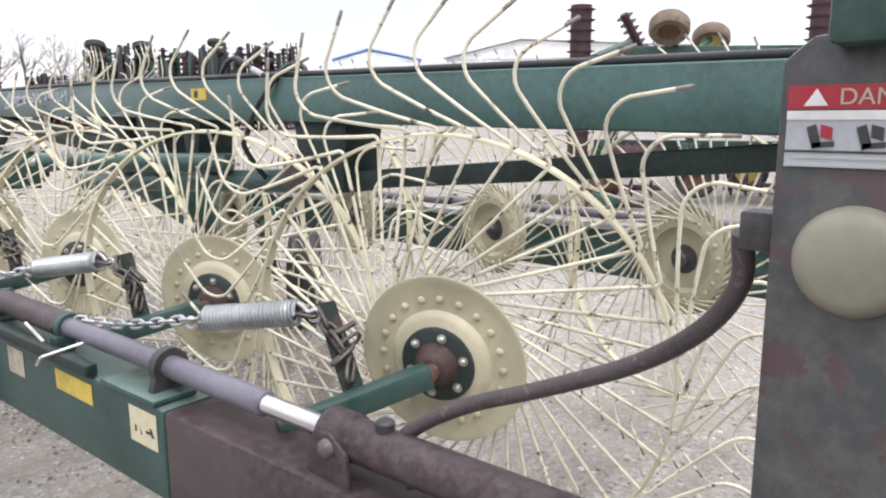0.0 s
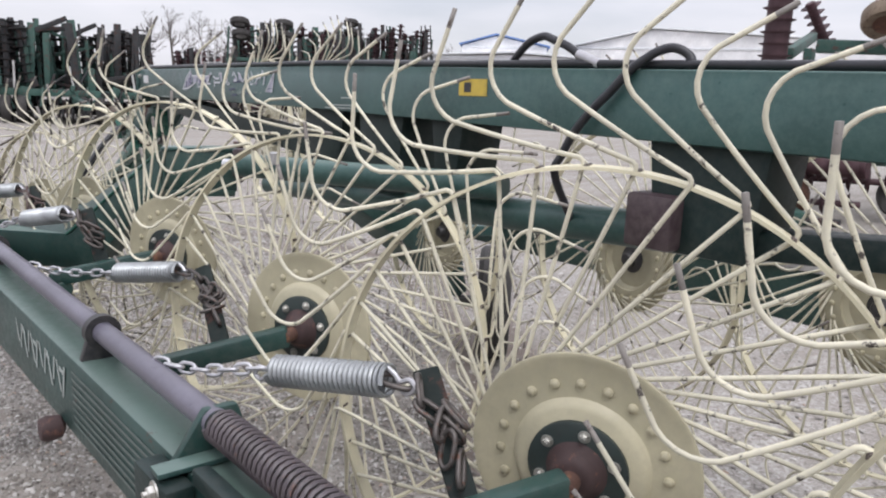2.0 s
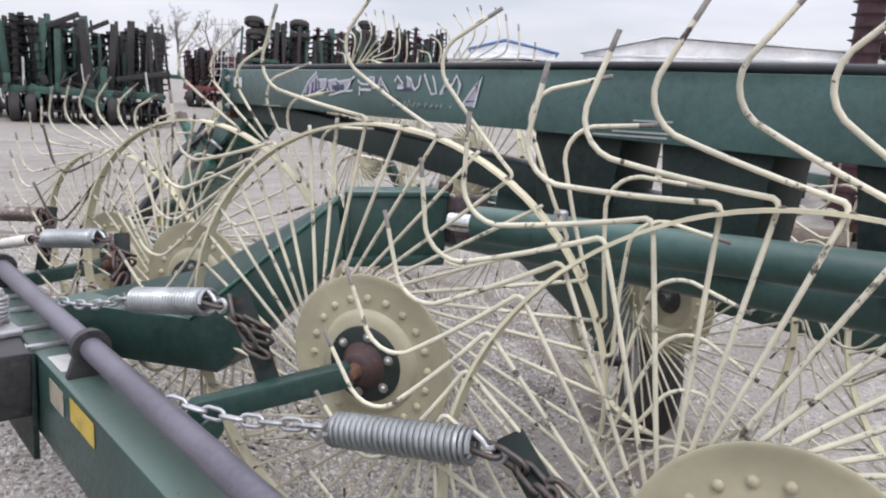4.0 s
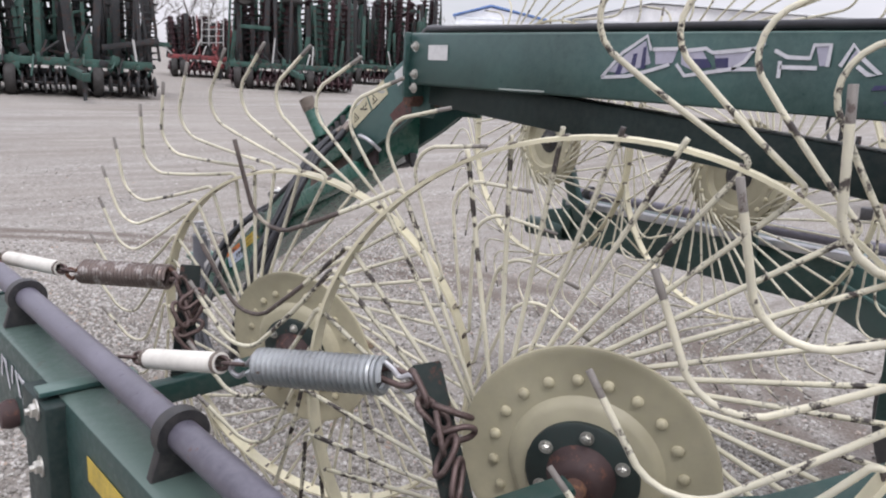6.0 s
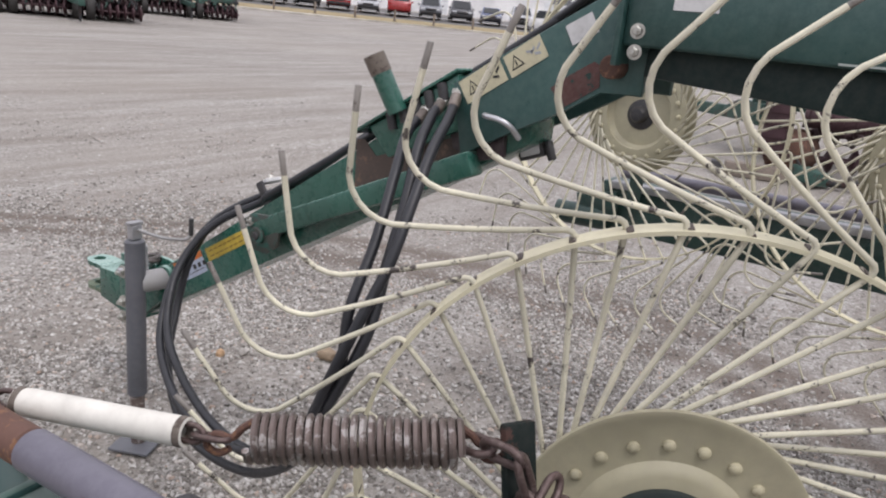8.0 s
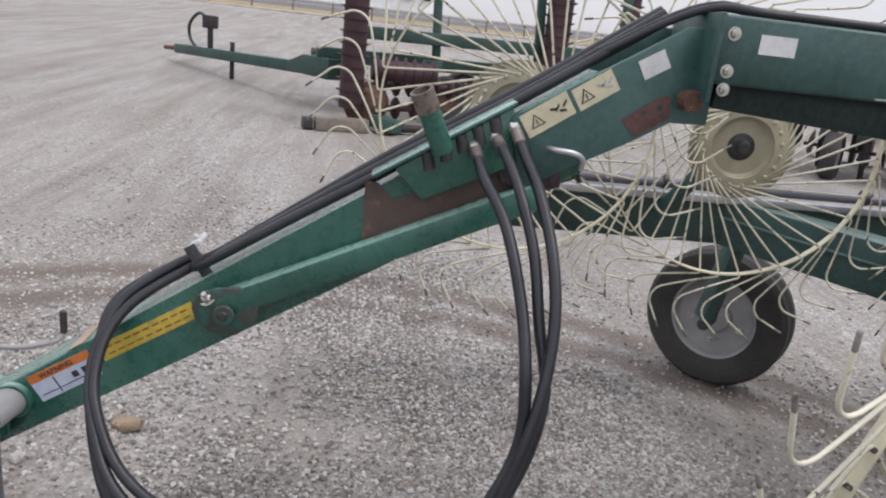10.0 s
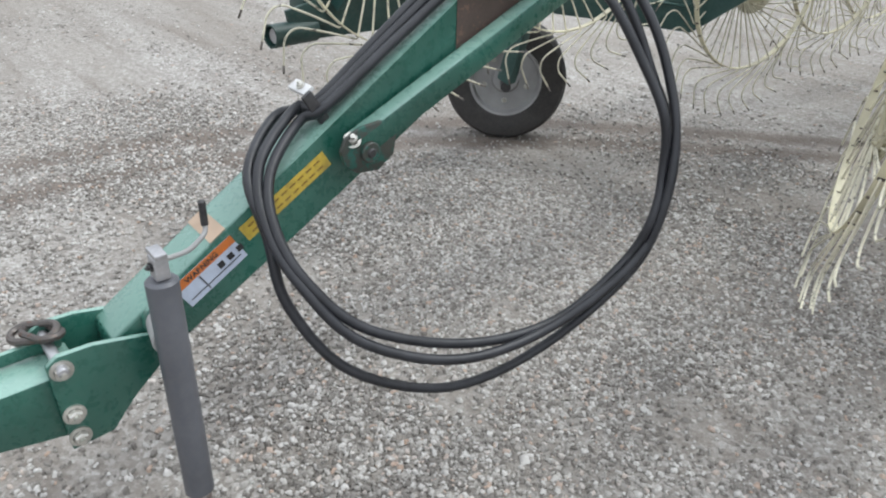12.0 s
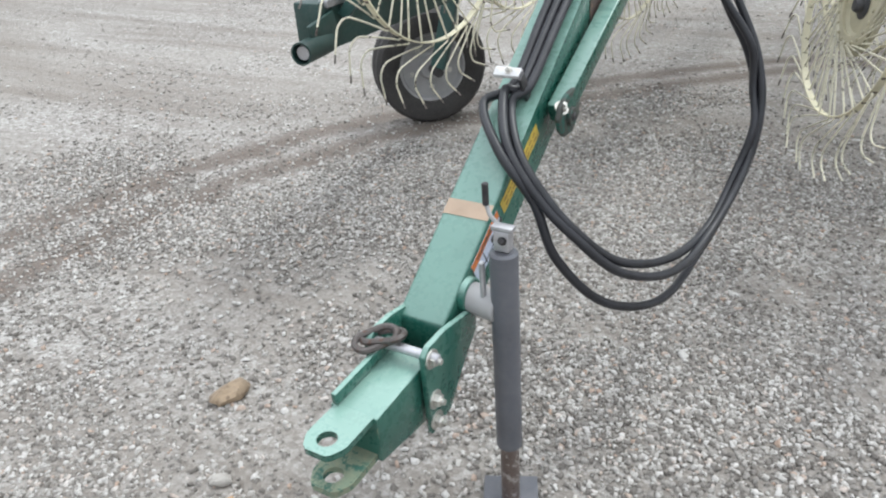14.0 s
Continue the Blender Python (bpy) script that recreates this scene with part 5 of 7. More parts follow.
RUST_PATCH = painted("red_brown_rust_patch", (0.085, 0.030, 0.026), 0.7, wear=(0.012, 0.045, 0.040), wear_at=0.60, dust_amt=0.2, scale=16)
BROWN_STAIN = painted("brown_grease_stain", (0.065, 0.042, 0.034), 0.6, wear=(0.17, 0.10, 0.07), wear_at=0.60, dust=(0.16, 0.12, 0.10), dust_amt=0.4, scale=18)
part("rust_stain", prism([(9.120, 1.262), (9.118, 1.095), (8.77, 1.252), (8.77, 1.330), (9.05, 1.225), (9.09, 1.262)], side_frame(XT - 0.002), 0.001, 0.0), BROWN_STAIN, tg, "rusty stain under the slot plate")
part("rust_patch", prism([(8.545, 1.470), (8.50, 1.505), (8.452, 1.536), (8.438, 1.530), (8.432, 1.485), (8.47, 1.458), (8.508, 1.432)], side_frame(3.323), 0.001, 0.0), RUST_PATCH, tg, "reddish rust patch on the pivot plate")
part("lower_link", beam((3.335, 9.45, 0.930), (3.335, 8.72, 1.270), 0.055, 0.062, bev=0.008), GREEN_BRIGHT, tg, "green link under the tongue")
BROWN_GREEN = painted("grease_stained_paint", (0.030, 0.036, 0.030), 0.5, wear=(0.015, 0.09, 0.07), wear_at=0.56, dust=(0.12, 0.10, 0.08), dust_amt=0.3, scale=16)
part("link_boss", prism([(9.505, 0.935), (9.490, 0.965), (9.45, 0.985), (9.38, 0.992), (9.345, 0.955), (9.355, 0.900), (9.40, 0.868), (9.46, 0.872), (9.495, 0.900)], side_frame(3.308), 0.014, 0.004), BROWN_GREEN, tg, "chipped grease-stained green pin bracket")
part("pin_collar", cyl((3.296, 9.428, 0.922), (3.315, 9.428, 0.922), 0.026, 24), BROWN_GREEN, tg, "grimy pin collar")
part("link_pin", cyl((3.291, 9.428, 0.922), (3.31, 9.428, 0.922), 0.012, 20), BLACK, tg)
part("link_bolt", hex_bolt((3.318, 9.468, 0.955), (-0.6, 0.3, 0.7), 0.014, 0.012), BOLT, tg)
part("crank_handle", sweep(smooth_path([(3.345, 8.712, 1.386), (3.305, 8.690, 1.388), (3.30, 8.650, 1.385), (3.31, 8.625, 1.372), (3.34, 8.615, 1.345)], 5), 0.007, 10), STEEL, tg, "short bright bent handle")
latch = part("latch_box", box((3.470, 8.640, 1.322), (0.050, 0.070, 0.078), 0.005, (-22, 0, 0)), BLACK, tg, "small black latch box with a pale face")
part("latch_face", box((3.4445, 8.640, 1.322), (0.006, 0.052, 0.060), 0.002, (-22, 0, 0)), L_WHITE, latch, "pale worn face plate")
part("latch_tab", box((3.465, 8.588, 1.312), (0.030, 0.012, 0.050), 0.003, (-22, 0, 0)), BLACK, latch)
part("latch_spring", cyl((3.42, 8.690, 1.350), (3.42, 8.682, 1.292), 0.010, 14), STEEL, tg, "bright steel latch pin")
part("latch_arm", prism([(8.82, 1.350), (8.72, 1.352), (8.66, 1.345), (8.655, 1.292), (8.72, 1.272), (8.80, 1.290)], side_frame(3.352), 0.016, 0.003), DARK_BROWN, tg, "dark rusty latch arm")
bm = bmesh.new()
add_pipe(bm, (3.315, 8.950, 1.360), (3.285, 9.008, 1.482), 0.026, 0.005, 24)
add_lathe(bm, [(0, 0.0), (0.021, 0.0)], frame_from((3.288, 9.002, 1.468), (3.285, 9.008, 1.482)) @ Matrix.Rotation(math.pi / 2, 4, "Y"), 20)
part("storage_tube", bm, GREEN_BRIGHT, tg, "short green pipe stub")
bm = bmesh.new()
add_pipe(bm, (3.2925, 8.993, 1.451), (3.282, 9.0135, 1.493), 0.0275, 0.007, 24)
part("stub_rim", bm, STUB_TAN, tg, "bare worn pipe mouth")
# rust-worn patch across the top
up_t = Vector((0, 0.554, 0.833))
dn_t = Vector((0, 0.833, -0.554))
TONGUE_WEAR = painted("rust_worn_green_paint", (0.33, 0.24, 0.17), 0.65, wear=(0.16, 0.08, 0.05), wear_at=0.66, dust=(0.42, 0.34, 0.27), dust_amt=0.5, scale=14)
part("worn_band", quad_decal((3.435, 9.795, zu(9.795)), (1, 0, 0), dn_t, 0.128, 0.046, up_t), TONGUE_WEAR, tg, "bare rusty band worn through the paint")
# stickers on the tongue's near side
sl = Vector((0, 0.855, -0.519))
su = Vector((0, 0.519, 0.855))


def tongue_label(name, c, w_, h_, mat, off=0.0, label="", x=XT):
    return part(name, quad_decal((x - off, *c), -sl, su, w_, h_, (-1, 0, 0)), mat, tg, label)


tongue_label("yellow_sticker", (9.622, 0.836), 0.265, 0.044, L_YELLOW, 0, "yellow decal with small print")
for k in range(2):
    for j in range(9):
        tongue_label("print_bar", (9.622 + sl.y * (0.026 * (j - 4)) - su.y * 0.018 * (k - 0.5), 0.836 + sl.z * (0.026 * (j - 4)) - su.z * 0.018 * (k - 0.5)), 0.018, 0.0045, L_PRINT, 0.001)
tongue_label("warning_label", (9.823, 0.701), 0.170, 0.074, L_PALEBLUE, 0, "orange and white warning label")
tongue_label("warning_band", (9.823 + su.y * 0.026, 0.701 + su.z * 0.026), 0.170, 0.022, L_ORANGE, 0.001)
for j in range(3):
    tongue_label("warning_picture", (9.800 - sl.y * 0.028 * j - su.y * 0.006, 0.715 - sl.z * 0.028 * j - su.z * 0.006), 0.016, 0.016, L_INK, 0.001)
tongue_label("warning_rule", (9.823 - su.y * 0.022, 0.701 - su.z * 0.022), 0.150, 0.0022, L_INK, 0.001)
tongue_label("warning_rule", (9.845 - su.y * 0.010, 0.687 - su.z * 0.010), 0.003, 0.045, L_INK, 0.001)
txt = bpy.data.curves.new("warning_word", "FONT")
txt.body, txt.size, txt.extrude = "WARNING", 0.019, 0.0004
txt.offset = 0.0007
txt.materials.append(L_INK)
word = new("warning_word", txt)
word.parent = tg
c = Vector((XT - 0.0028, 9.823 + su.y * 0.019 + sl.y * 0.055, 0.701 + su.z * 0.019 + sl.z * 0.055))
word.matrix_basis = Matrix(((0, 0, -1, c.x), (-sl.y, su.y, 0, c.y), (-sl.z, su.z, 0, c.z), (0, 0, 0, 1)))
CU, CV = Vector((0, -0.82, 0.572)), Vector((0, 0.572, 0.82))
for k, (cy, cz, cw, ch) in enumerate(((8.718, 1.464, 0.121, 0.057), (8.616, 1.530, 0.102, 0.053))):
    spot = lambda u, v, off: Vector((3.325 - off, cy, cz)) + CU * u + CV * v
    part("caution_label", quad_decal(spot(0, 0, 0), CU, CV, cw, ch, (-1, 0, 0)), L_CREAM, tg, "pale yellow caution label")
    for r, mt, off in ((0.021, L_INK, 0.0025), (0.015, L_CREAM, 0.0038)):
        ring = [spot(-cw * 0.24 + r * math.sin(a), -0.003 + r * math.cos(a), 0) for a in (0, 2.094, 4.189)]
        part("caution_triangle", prism([(p.y, p.z) for p in ring], side_frame(3.325 - off), 0.001, 0), mt, tg)
    part("caution_mark", quad_decal(spot(-cw * 0.24, -0.002, 0.0040), CU, CV, 0.003, 0.012, (-1, 0, 0)), L_INK, tg)
    for q in range(4):
        part("caution_picture", quad_decal(spot(cw * (0.14 + 0.08 * q), 0.008 * math.sin(2.1 * q + 0.6), 0.001), CU + CV * (0.7 if q % 2 else -0.4), CV, 0.016, 0.006, (-1, 0, 0)), L_PALEGREY if k else L_INK, tg)
part("white_label", quad_decal((3.325, 8.49, 1.60), (0, -0.85, 0.52), (0, 0.52, 0.855), 0.065, 0.045, (-1, 0, 0)), L_WHITE, tg, "faded grey label")

CLEVIS_DUST = painted("tan_dusted_green_paint", (0.11, 0.15, 0.10), 0.7, wear=(0.03, 0.10, 0.075), wear_at=0.56, dust=(0.30, 0.26, 0.18), dust_amt=0.6, scale=14)
# hitch bracket and clevis
ht = root("hitch", "green drawbar clevis with bolts and chain shackle", "hitch")
for x in (3.352, 3.498):
    part("bracket_plate", prism([(9.93, 0.600), (9.93, 0.540), (10.02, 0.470), (10.075, 0.395), (10.165, 0.385), (10.175, 0.610), (10.15, 0.628), (10.08, 0.628)], side_frame(x), 0.016, 0.004), GREEN_BRIGHT, ht)
for x in (3.352,):
    for yy, zz in ((10.148, 0.595), (10.146, 0.478), (10.146, 0.417)):
        part("bolt", hex_bolt((x, yy, zz), (-1, 0, 0), 0.016, 0.014), BOLT, ht)
part("shackle_pin", cyl((3.33, 10.148, 0.600), (3.545, 10.148, 0.600), 0.012, 14), STEEL, ht)
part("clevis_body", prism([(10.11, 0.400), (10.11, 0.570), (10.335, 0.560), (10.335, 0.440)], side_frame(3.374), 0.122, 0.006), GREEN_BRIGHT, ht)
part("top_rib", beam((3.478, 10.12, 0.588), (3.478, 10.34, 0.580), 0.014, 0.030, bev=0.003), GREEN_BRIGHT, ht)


def tongue_plate(z):
    out = [(3.385, 10.16), (3.485, 10.16), (3.485, 10.43), (3.465, 10.465), (3.405, 10.465), (3.385, 10.43)]
    n = 24
    bm = bmesh.new()
    hole = [(3.435 + 0.022 * math.cos(2 * math.pi * k / n), 10.424 + 0.022 * math.sin(2 * math.pi * k / n)) for k in range(n)]
    # outer boundary sampled at the same angles as the hole
    ring = []
    for k in range(n):
        a = 2 * math.pi * k / n
        d = Vector((math.cos(a), math.sin(a)))
        best = 9.0
        for (x0, y0), (x1, y1) in zip(out, out[1:] + out[:1]):
            ex, ey = x1 - x0, y1 - y0
            den = d.x * ey - d.y * ex
            if abs(den) < 1e-9:
                continue
            t = ((x0 - 3.435) * ey - (y0 - 10.424) * ex) / den
            s = ((x0 - 3.435) * d.y - (y0 - 10.424) * d.x) / den
            if t > 0 and -1e-6 <= s <= 1 + 1e-6:
                best = min(best, t)
        ring.append((3.435 + d.x * best, 10.424 + d.y * best))
    for a, b in ((0, 0),):
        hv = [[bm.verts.new((x, y, zz)) for x, y in hole] for zz in (z - 0.008, z + 0.008)]
        rv = [[bm.verts.new((x, y, zz)) for x, y in ring] for zz in (z - 0.008, z + 0.008)]
        for k in range(n):
            j = (k + 1) % n
            bm.faces.new((hv[1][k], hv[1][j], rv[1][j], rv[1][k]))
            bm.faces.new((hv[0][k], rv[0][k], rv[0][j], hv[0][j]))
            bm.faces.new((hv[0][k], hv[0][j], hv[1][j], hv[1][k]))
            bm.faces.new((rv[0][k], rv[1][k], rv[1][j], rv[0][j]))
    return bm


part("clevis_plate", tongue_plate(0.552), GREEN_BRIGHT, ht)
part("clevis_plate", tongue_plate(0.452), CLEVIS_DUST, ht, "clevis plate coated in tan dust")
part("dust_smear", quad_decal((3.378, 10.318, 0.500), (0, 1, 0), (0, 0.1, 1), 0.030, 0.070, (-1, 0, 0)), CLEVIS_DUST, ht, "tan rust smear")
for k, (dy, dz, rot) in enumerate(((0.0, 0.012, 20), (0.020, 0.012, 50))):
    pts = []
    for j in range(20):
        a = 2 * math.pi * j / 20
        pts.append((0.030 * math.cos(a) + (0.020 if math.cos(a) > 0 else -0.020), 0.027 * math.sin(a), 0))
    mm = pose(3.476 + 0.010 * k, 10.150 + dy * 0.7, 0.614 + dz * 0.5, (8, -10)[k], 8, rot)
    part("shackle_link", sweep([mm @ Vector(p) for p in pts], 0.0085, 8, closed=True), CHAIN_DARK, ht, "heavy chain link")

jk = root("parking_jack", "grey tubular parking jack on a square foot", "jack stand")
part("outer_tube", cyl((3.250, 9.965, 0.205), (3.255, 9.965, 0.788), 0.0335, 32, 0.006), JACK_GREY, jk)
part("inner_tube", cyl((3.249, 9.965, 0.012), (3.250, 9.965, 0.24), 0.025, 28), SPRING_RUST, jk, "rusty sliding leg")
part("foot", box((3.249, 9.965, 0.008), (0.15, 0.15, 0.010), 0.003, (0, 0, 25)), JACK_GREY, jk)
part("mount_tube", cyl((3.265, 9.965, 0.63), (3.372, 9.945, 0.63), 0.038, 28), RIM_GREY, jk)
part("mount_flange", cyl((3.350, 9.945, 0.63), (3.371, 9.945, 0.63), 0.046, 28), GREEN_BRIGHT, jk)
part("lock_pin", cyl((3.305, 9.975, 0.655), (3.304, 9.980, 0.756), 0.0075, 12), STEEL, jk)
part("head", box((3.255, 9.965, 0.816), (0.038, 0.030, 0.05), 0.004), STEEL, jk, "bright steel crank head")
part("head_bolt", hex_bolt((3.250, 9.982, 0.822), (-0.2, 1, 0), 0.007, 0.006), BLACK, jk)
part("head_cap", box((3.255, 9.965, 0.846), (0.052, 0.026, 0.012), 0.003), STEEL, jk)
part("crank", sweep(smooth_path([(3.258, 9.95, 0.825), (3.30, 9.89, 0.806), (3.345, 9.845, 0.800), (3.362, 9.826, 0.806), (3.370, 9.821, 0.825), (3.372, 9.821, 0.870)], 5), 0.0058, 10), RIM_GREY, jk)
part("crank_grip", cyl((3.371, 9.821, 0.815), (3.372, 9.821, 0.876), 0.0085, 12), BLACK, jk, "black crank grip")

# hoses on the tongue, through the clip and down in a loop
cl = root("hose_clip", "white bolted clip holding hoses on the tongue", "clip")
part("clip_plate", box((3.448, 9.522, 1.056), (0.075, 0.030, 0.012), 0.002, (-33, 0, 0)), L_WHITE, cl)
part("clip_leg", box((3.405, 9.510, 1.016), (0.010, 0.028, 0.09), 0.002, (-33, 0, 0)), BLACK, cl)
part("clip_bolt", hex_bolt((3.445, 9.525, 1.063), (0, 0.55, 0.83), 0.008, 0.007), BOLT, cl)
LOOP_A = [(2.934, 8.873, 0.604), (2.909, 8.813, 0.736), (2.934, 8.769, 0.847), (2.955, 8.770, 0.978), (3.040, 8.781, 1.105), (3.139, 8.815, 1.241), (3.236, 8.860, 1.322), (3.320, 8.874, 1.368)]
LOOP_B = [(2.909, 8.860, 0.616), (2.913, 8.768, 0.779), (2.965, 8.723, 0.935), (3.034, 8.739, 1.067), (3.108, 8.755, 1.200), (3.188, 8.788, 1.312), (3.267, 8.813, 1.372), (3.321, 8.827, 1.396)]
LOOP_C = [(2.912, 8.860, 0.591), (2.897, 8.787, 0.780), (2.936, 8.739, 0.940), (3.007, 8.714, 1.078), (3.082, 8.720, 1.201), (3.177, 8.744, 1.309), (3.269, 8.767, 1.372), (3.323, 8.786, 1.419)]
LOOPS = [  # down the tongue's side, round the loop and up to the slot plate
    (0.000, [(3.428, 9.543, 0.985), (3.361, 9.658, 0.909), (3.281, 9.702, 0.824), (3.193, 9.684, 0.717), (3.099, 9.578, 0.589), (3.017, 9.334, 0.493), (2.966, 9.080, 0.489)], LOOP_A),
    (0.024, [(3.450, 9.539, 1.010), (3.384, 9.673, 0.922), (3.288, 9.716, 0.816), (3.188, 9.693, 0.702), (3.084, 9.599, 0.569), (2.995, 9.379, 0.478), (2.951, 9.108, 0.488)], LOOP_B),
    (0.048, [(3.498, 9.571, 0.981), (3.389, 9.701, 0.905), (3.289, 9.714, 0.787), (3.229, 9.708, 0.635), (3.122, 9.614, 0.474), (3.022, 9.389, 0.380), (2.977, 9.104, 0.410)], LOOP_C),
]
FERRULE = painted("brown_dulled_ferrule", (0.20, 0.17, 0.15), 0.45, wear=(0.10, 0.06, 0.045), wear_at=0.6, metal=0.5, scale=30)
for k, (dx, pts, rise) in enumerate(LOOPS):
    top = [(3.398 + dx, y, zu(y) + 0.026 + 0.010 * k + 0.006 * math.sin(y * 9 + k)) for y in (8.45, 8.75, 9.05, 9.3)] + [(3.398 + dx, 9.49, zu(9.49) + 0.034)]
    h = hose(top + pts + rise, 0.0128, "black hydraulic hose looped beside the tongue", per=7)
    h.matrix_basis = TURN
    e0, e1 = Vector(rise[-2]), Vector(rise[-1])
    d = (e1 - e0).normalized()
    part("ferrule", cyl(e1 - d * 0.038, e1 + d * 0.004, 0.0140, 16), FERRULE, h, "dull crimped steel ferrule")
    part("nut", cyl(e1 + d * 0.004, e1 + d * 0.022, 0.0155, 6), BOLT, h)
    part("elbow", cyl(e1 + d * 0.020, e1 + d * 0.034 + Vector((0.02, 0, 0.004)), 0.010, 12), STEEL, h)

for ob in (tg, jk, cl):
    ob.matrix_basis = TURN
ht.matrix_basis = TURN @ Matrix.Translation((-0.012, 0.020, 0.004))


# ---- far yard: folded implements, cars, buildings, trees ----
EYE0 = Vector((1.95, 6.2, 0))
FAR_GREEN = painted("faded_machine_green", (0.020, 0.070, 0.056), 0.55, wear=(0.08, 0.045, 0.04), wear_at=0.60, dust_amt=0.15, scale=3, spec=0.35)
FAR_DARK = painted("dark_machine_steel", (0.018, 0.021, 0.024), 0.6, wear=(0.06, 0.035, 0.03), wear_at=0.58, dust_amt=0.12, scale=3, spec=0.3)
FAR_RED = painted("dull_machine_red", (0.21, 0.030, 0.034), 0.55, wear=(0.06, 0.03, 0.03), wear_at=0.56, dust_amt=0.2, scale=3)
DISC_MAROON = painted("rusted_disc_steel", (0.050, 0.018, 0.024), 0.6, wear=(0.08, 0.034, 0.032), wear_at=0.64, dust_amt=0.05, scale=6)
PALE_STEEL = painted("pale_galvanised_bar", (0.45, 0.45, 0.44), 0.5, wear_at=0.75, scale=4)


def polar(az, d):
    a = radians(az)
    p = EYE0 + Vector((d * math.sin(a), d * math.cos(a), 0))
    return Vector((p.x, p.y, gz(p.x, p.y)))


def polar_pose(az, d):
    """Local X to the right as seen from the yard, Y away, Z up."""
    p = polar(az, d)
    return Matrix.Translation(p) @ Matrix.Rotation(-radians(az), 4, "Z")


def disc_blade(r, mat):
    bm = bmesh.new()
    n = 14
    add_lathe(bm, [(0.0, -0.055), (r * 0.55, -0.038), (r, 0.012), (r * 0.55, -0.030), (0.0, -0.047)], Matrix(), n)
    me = bpy.data.meshes.new("disc_blade")
    bmesh.ops.recalc_face_normals(bm, faces=bm.faces[:])
    bm.to_mesh(me)
    bm.free()
    for p in me.polygons:
        p.use_smooth = True
    me.materials.append(mat)
    return me


BLADE_DARK, BLADE_RED, BLADE_RUST = disc_blade(0.29, FAR_DARK), disc_blade(0.29, DISC_MAROON), disc_blade(0.29, RUST)


def disc_gang(parent, p, q, blade, pitch=0.23, r=1.0, spool=0.035):
    """A shaft carrying a row of concave discs from p to q."""
    p, q = Vector(p), Vector(q)
    g = part("gang_shaft", cyl(p, q, spool, 12), FAR_DARK if blade is BLADE_DARK else DISC_MAROON, parent)
    n = max(2, int((q - p).length / pitch))
    m = frame_from(p, q) @ Matrix.Rotation(math.pi / 2, 4, "Y")
    for k in range(n):
        b = new("disc_blade", blade)
        b.parent = g
        b.matrix_basis = m @ Matrix.Translation((0, 0, (k + 0.5) * (q - p).length / n)) @ Matrix.Diagonal((r, r, 1, 1))
    return g


def simple_tyre(parent, c, axis, r, wd, rim_mat, mat=None):
    c, axis = Vector(c), Vector(axis).normalized()
    m = frame_from(c, c + axis) @ Matrix.Rotation(math.pi / 2, 4, "Y")
    k = r * 0.55
    t = part("tyre", lathe([(k, -wd * 0.4), (r * 0.9, -wd * 0.5), (r, -wd * 0.3), (r, wd * 0.3), (r * 0.9, wd * 0.5), (k, wd * 0.4)], m, 28), mat or TYRE, parent)
    part("rim", lathe([(0, -wd * 0.2), (k * 0.5, -wd * 0.22), (k * 0.9, -wd * 0.3), (k, -wd * 0.4), (k, wd * 0.4), (k * 0.9, wd * 0.3), (0, wd * 0.2)], m, 20), rim_mat, t)
    return t


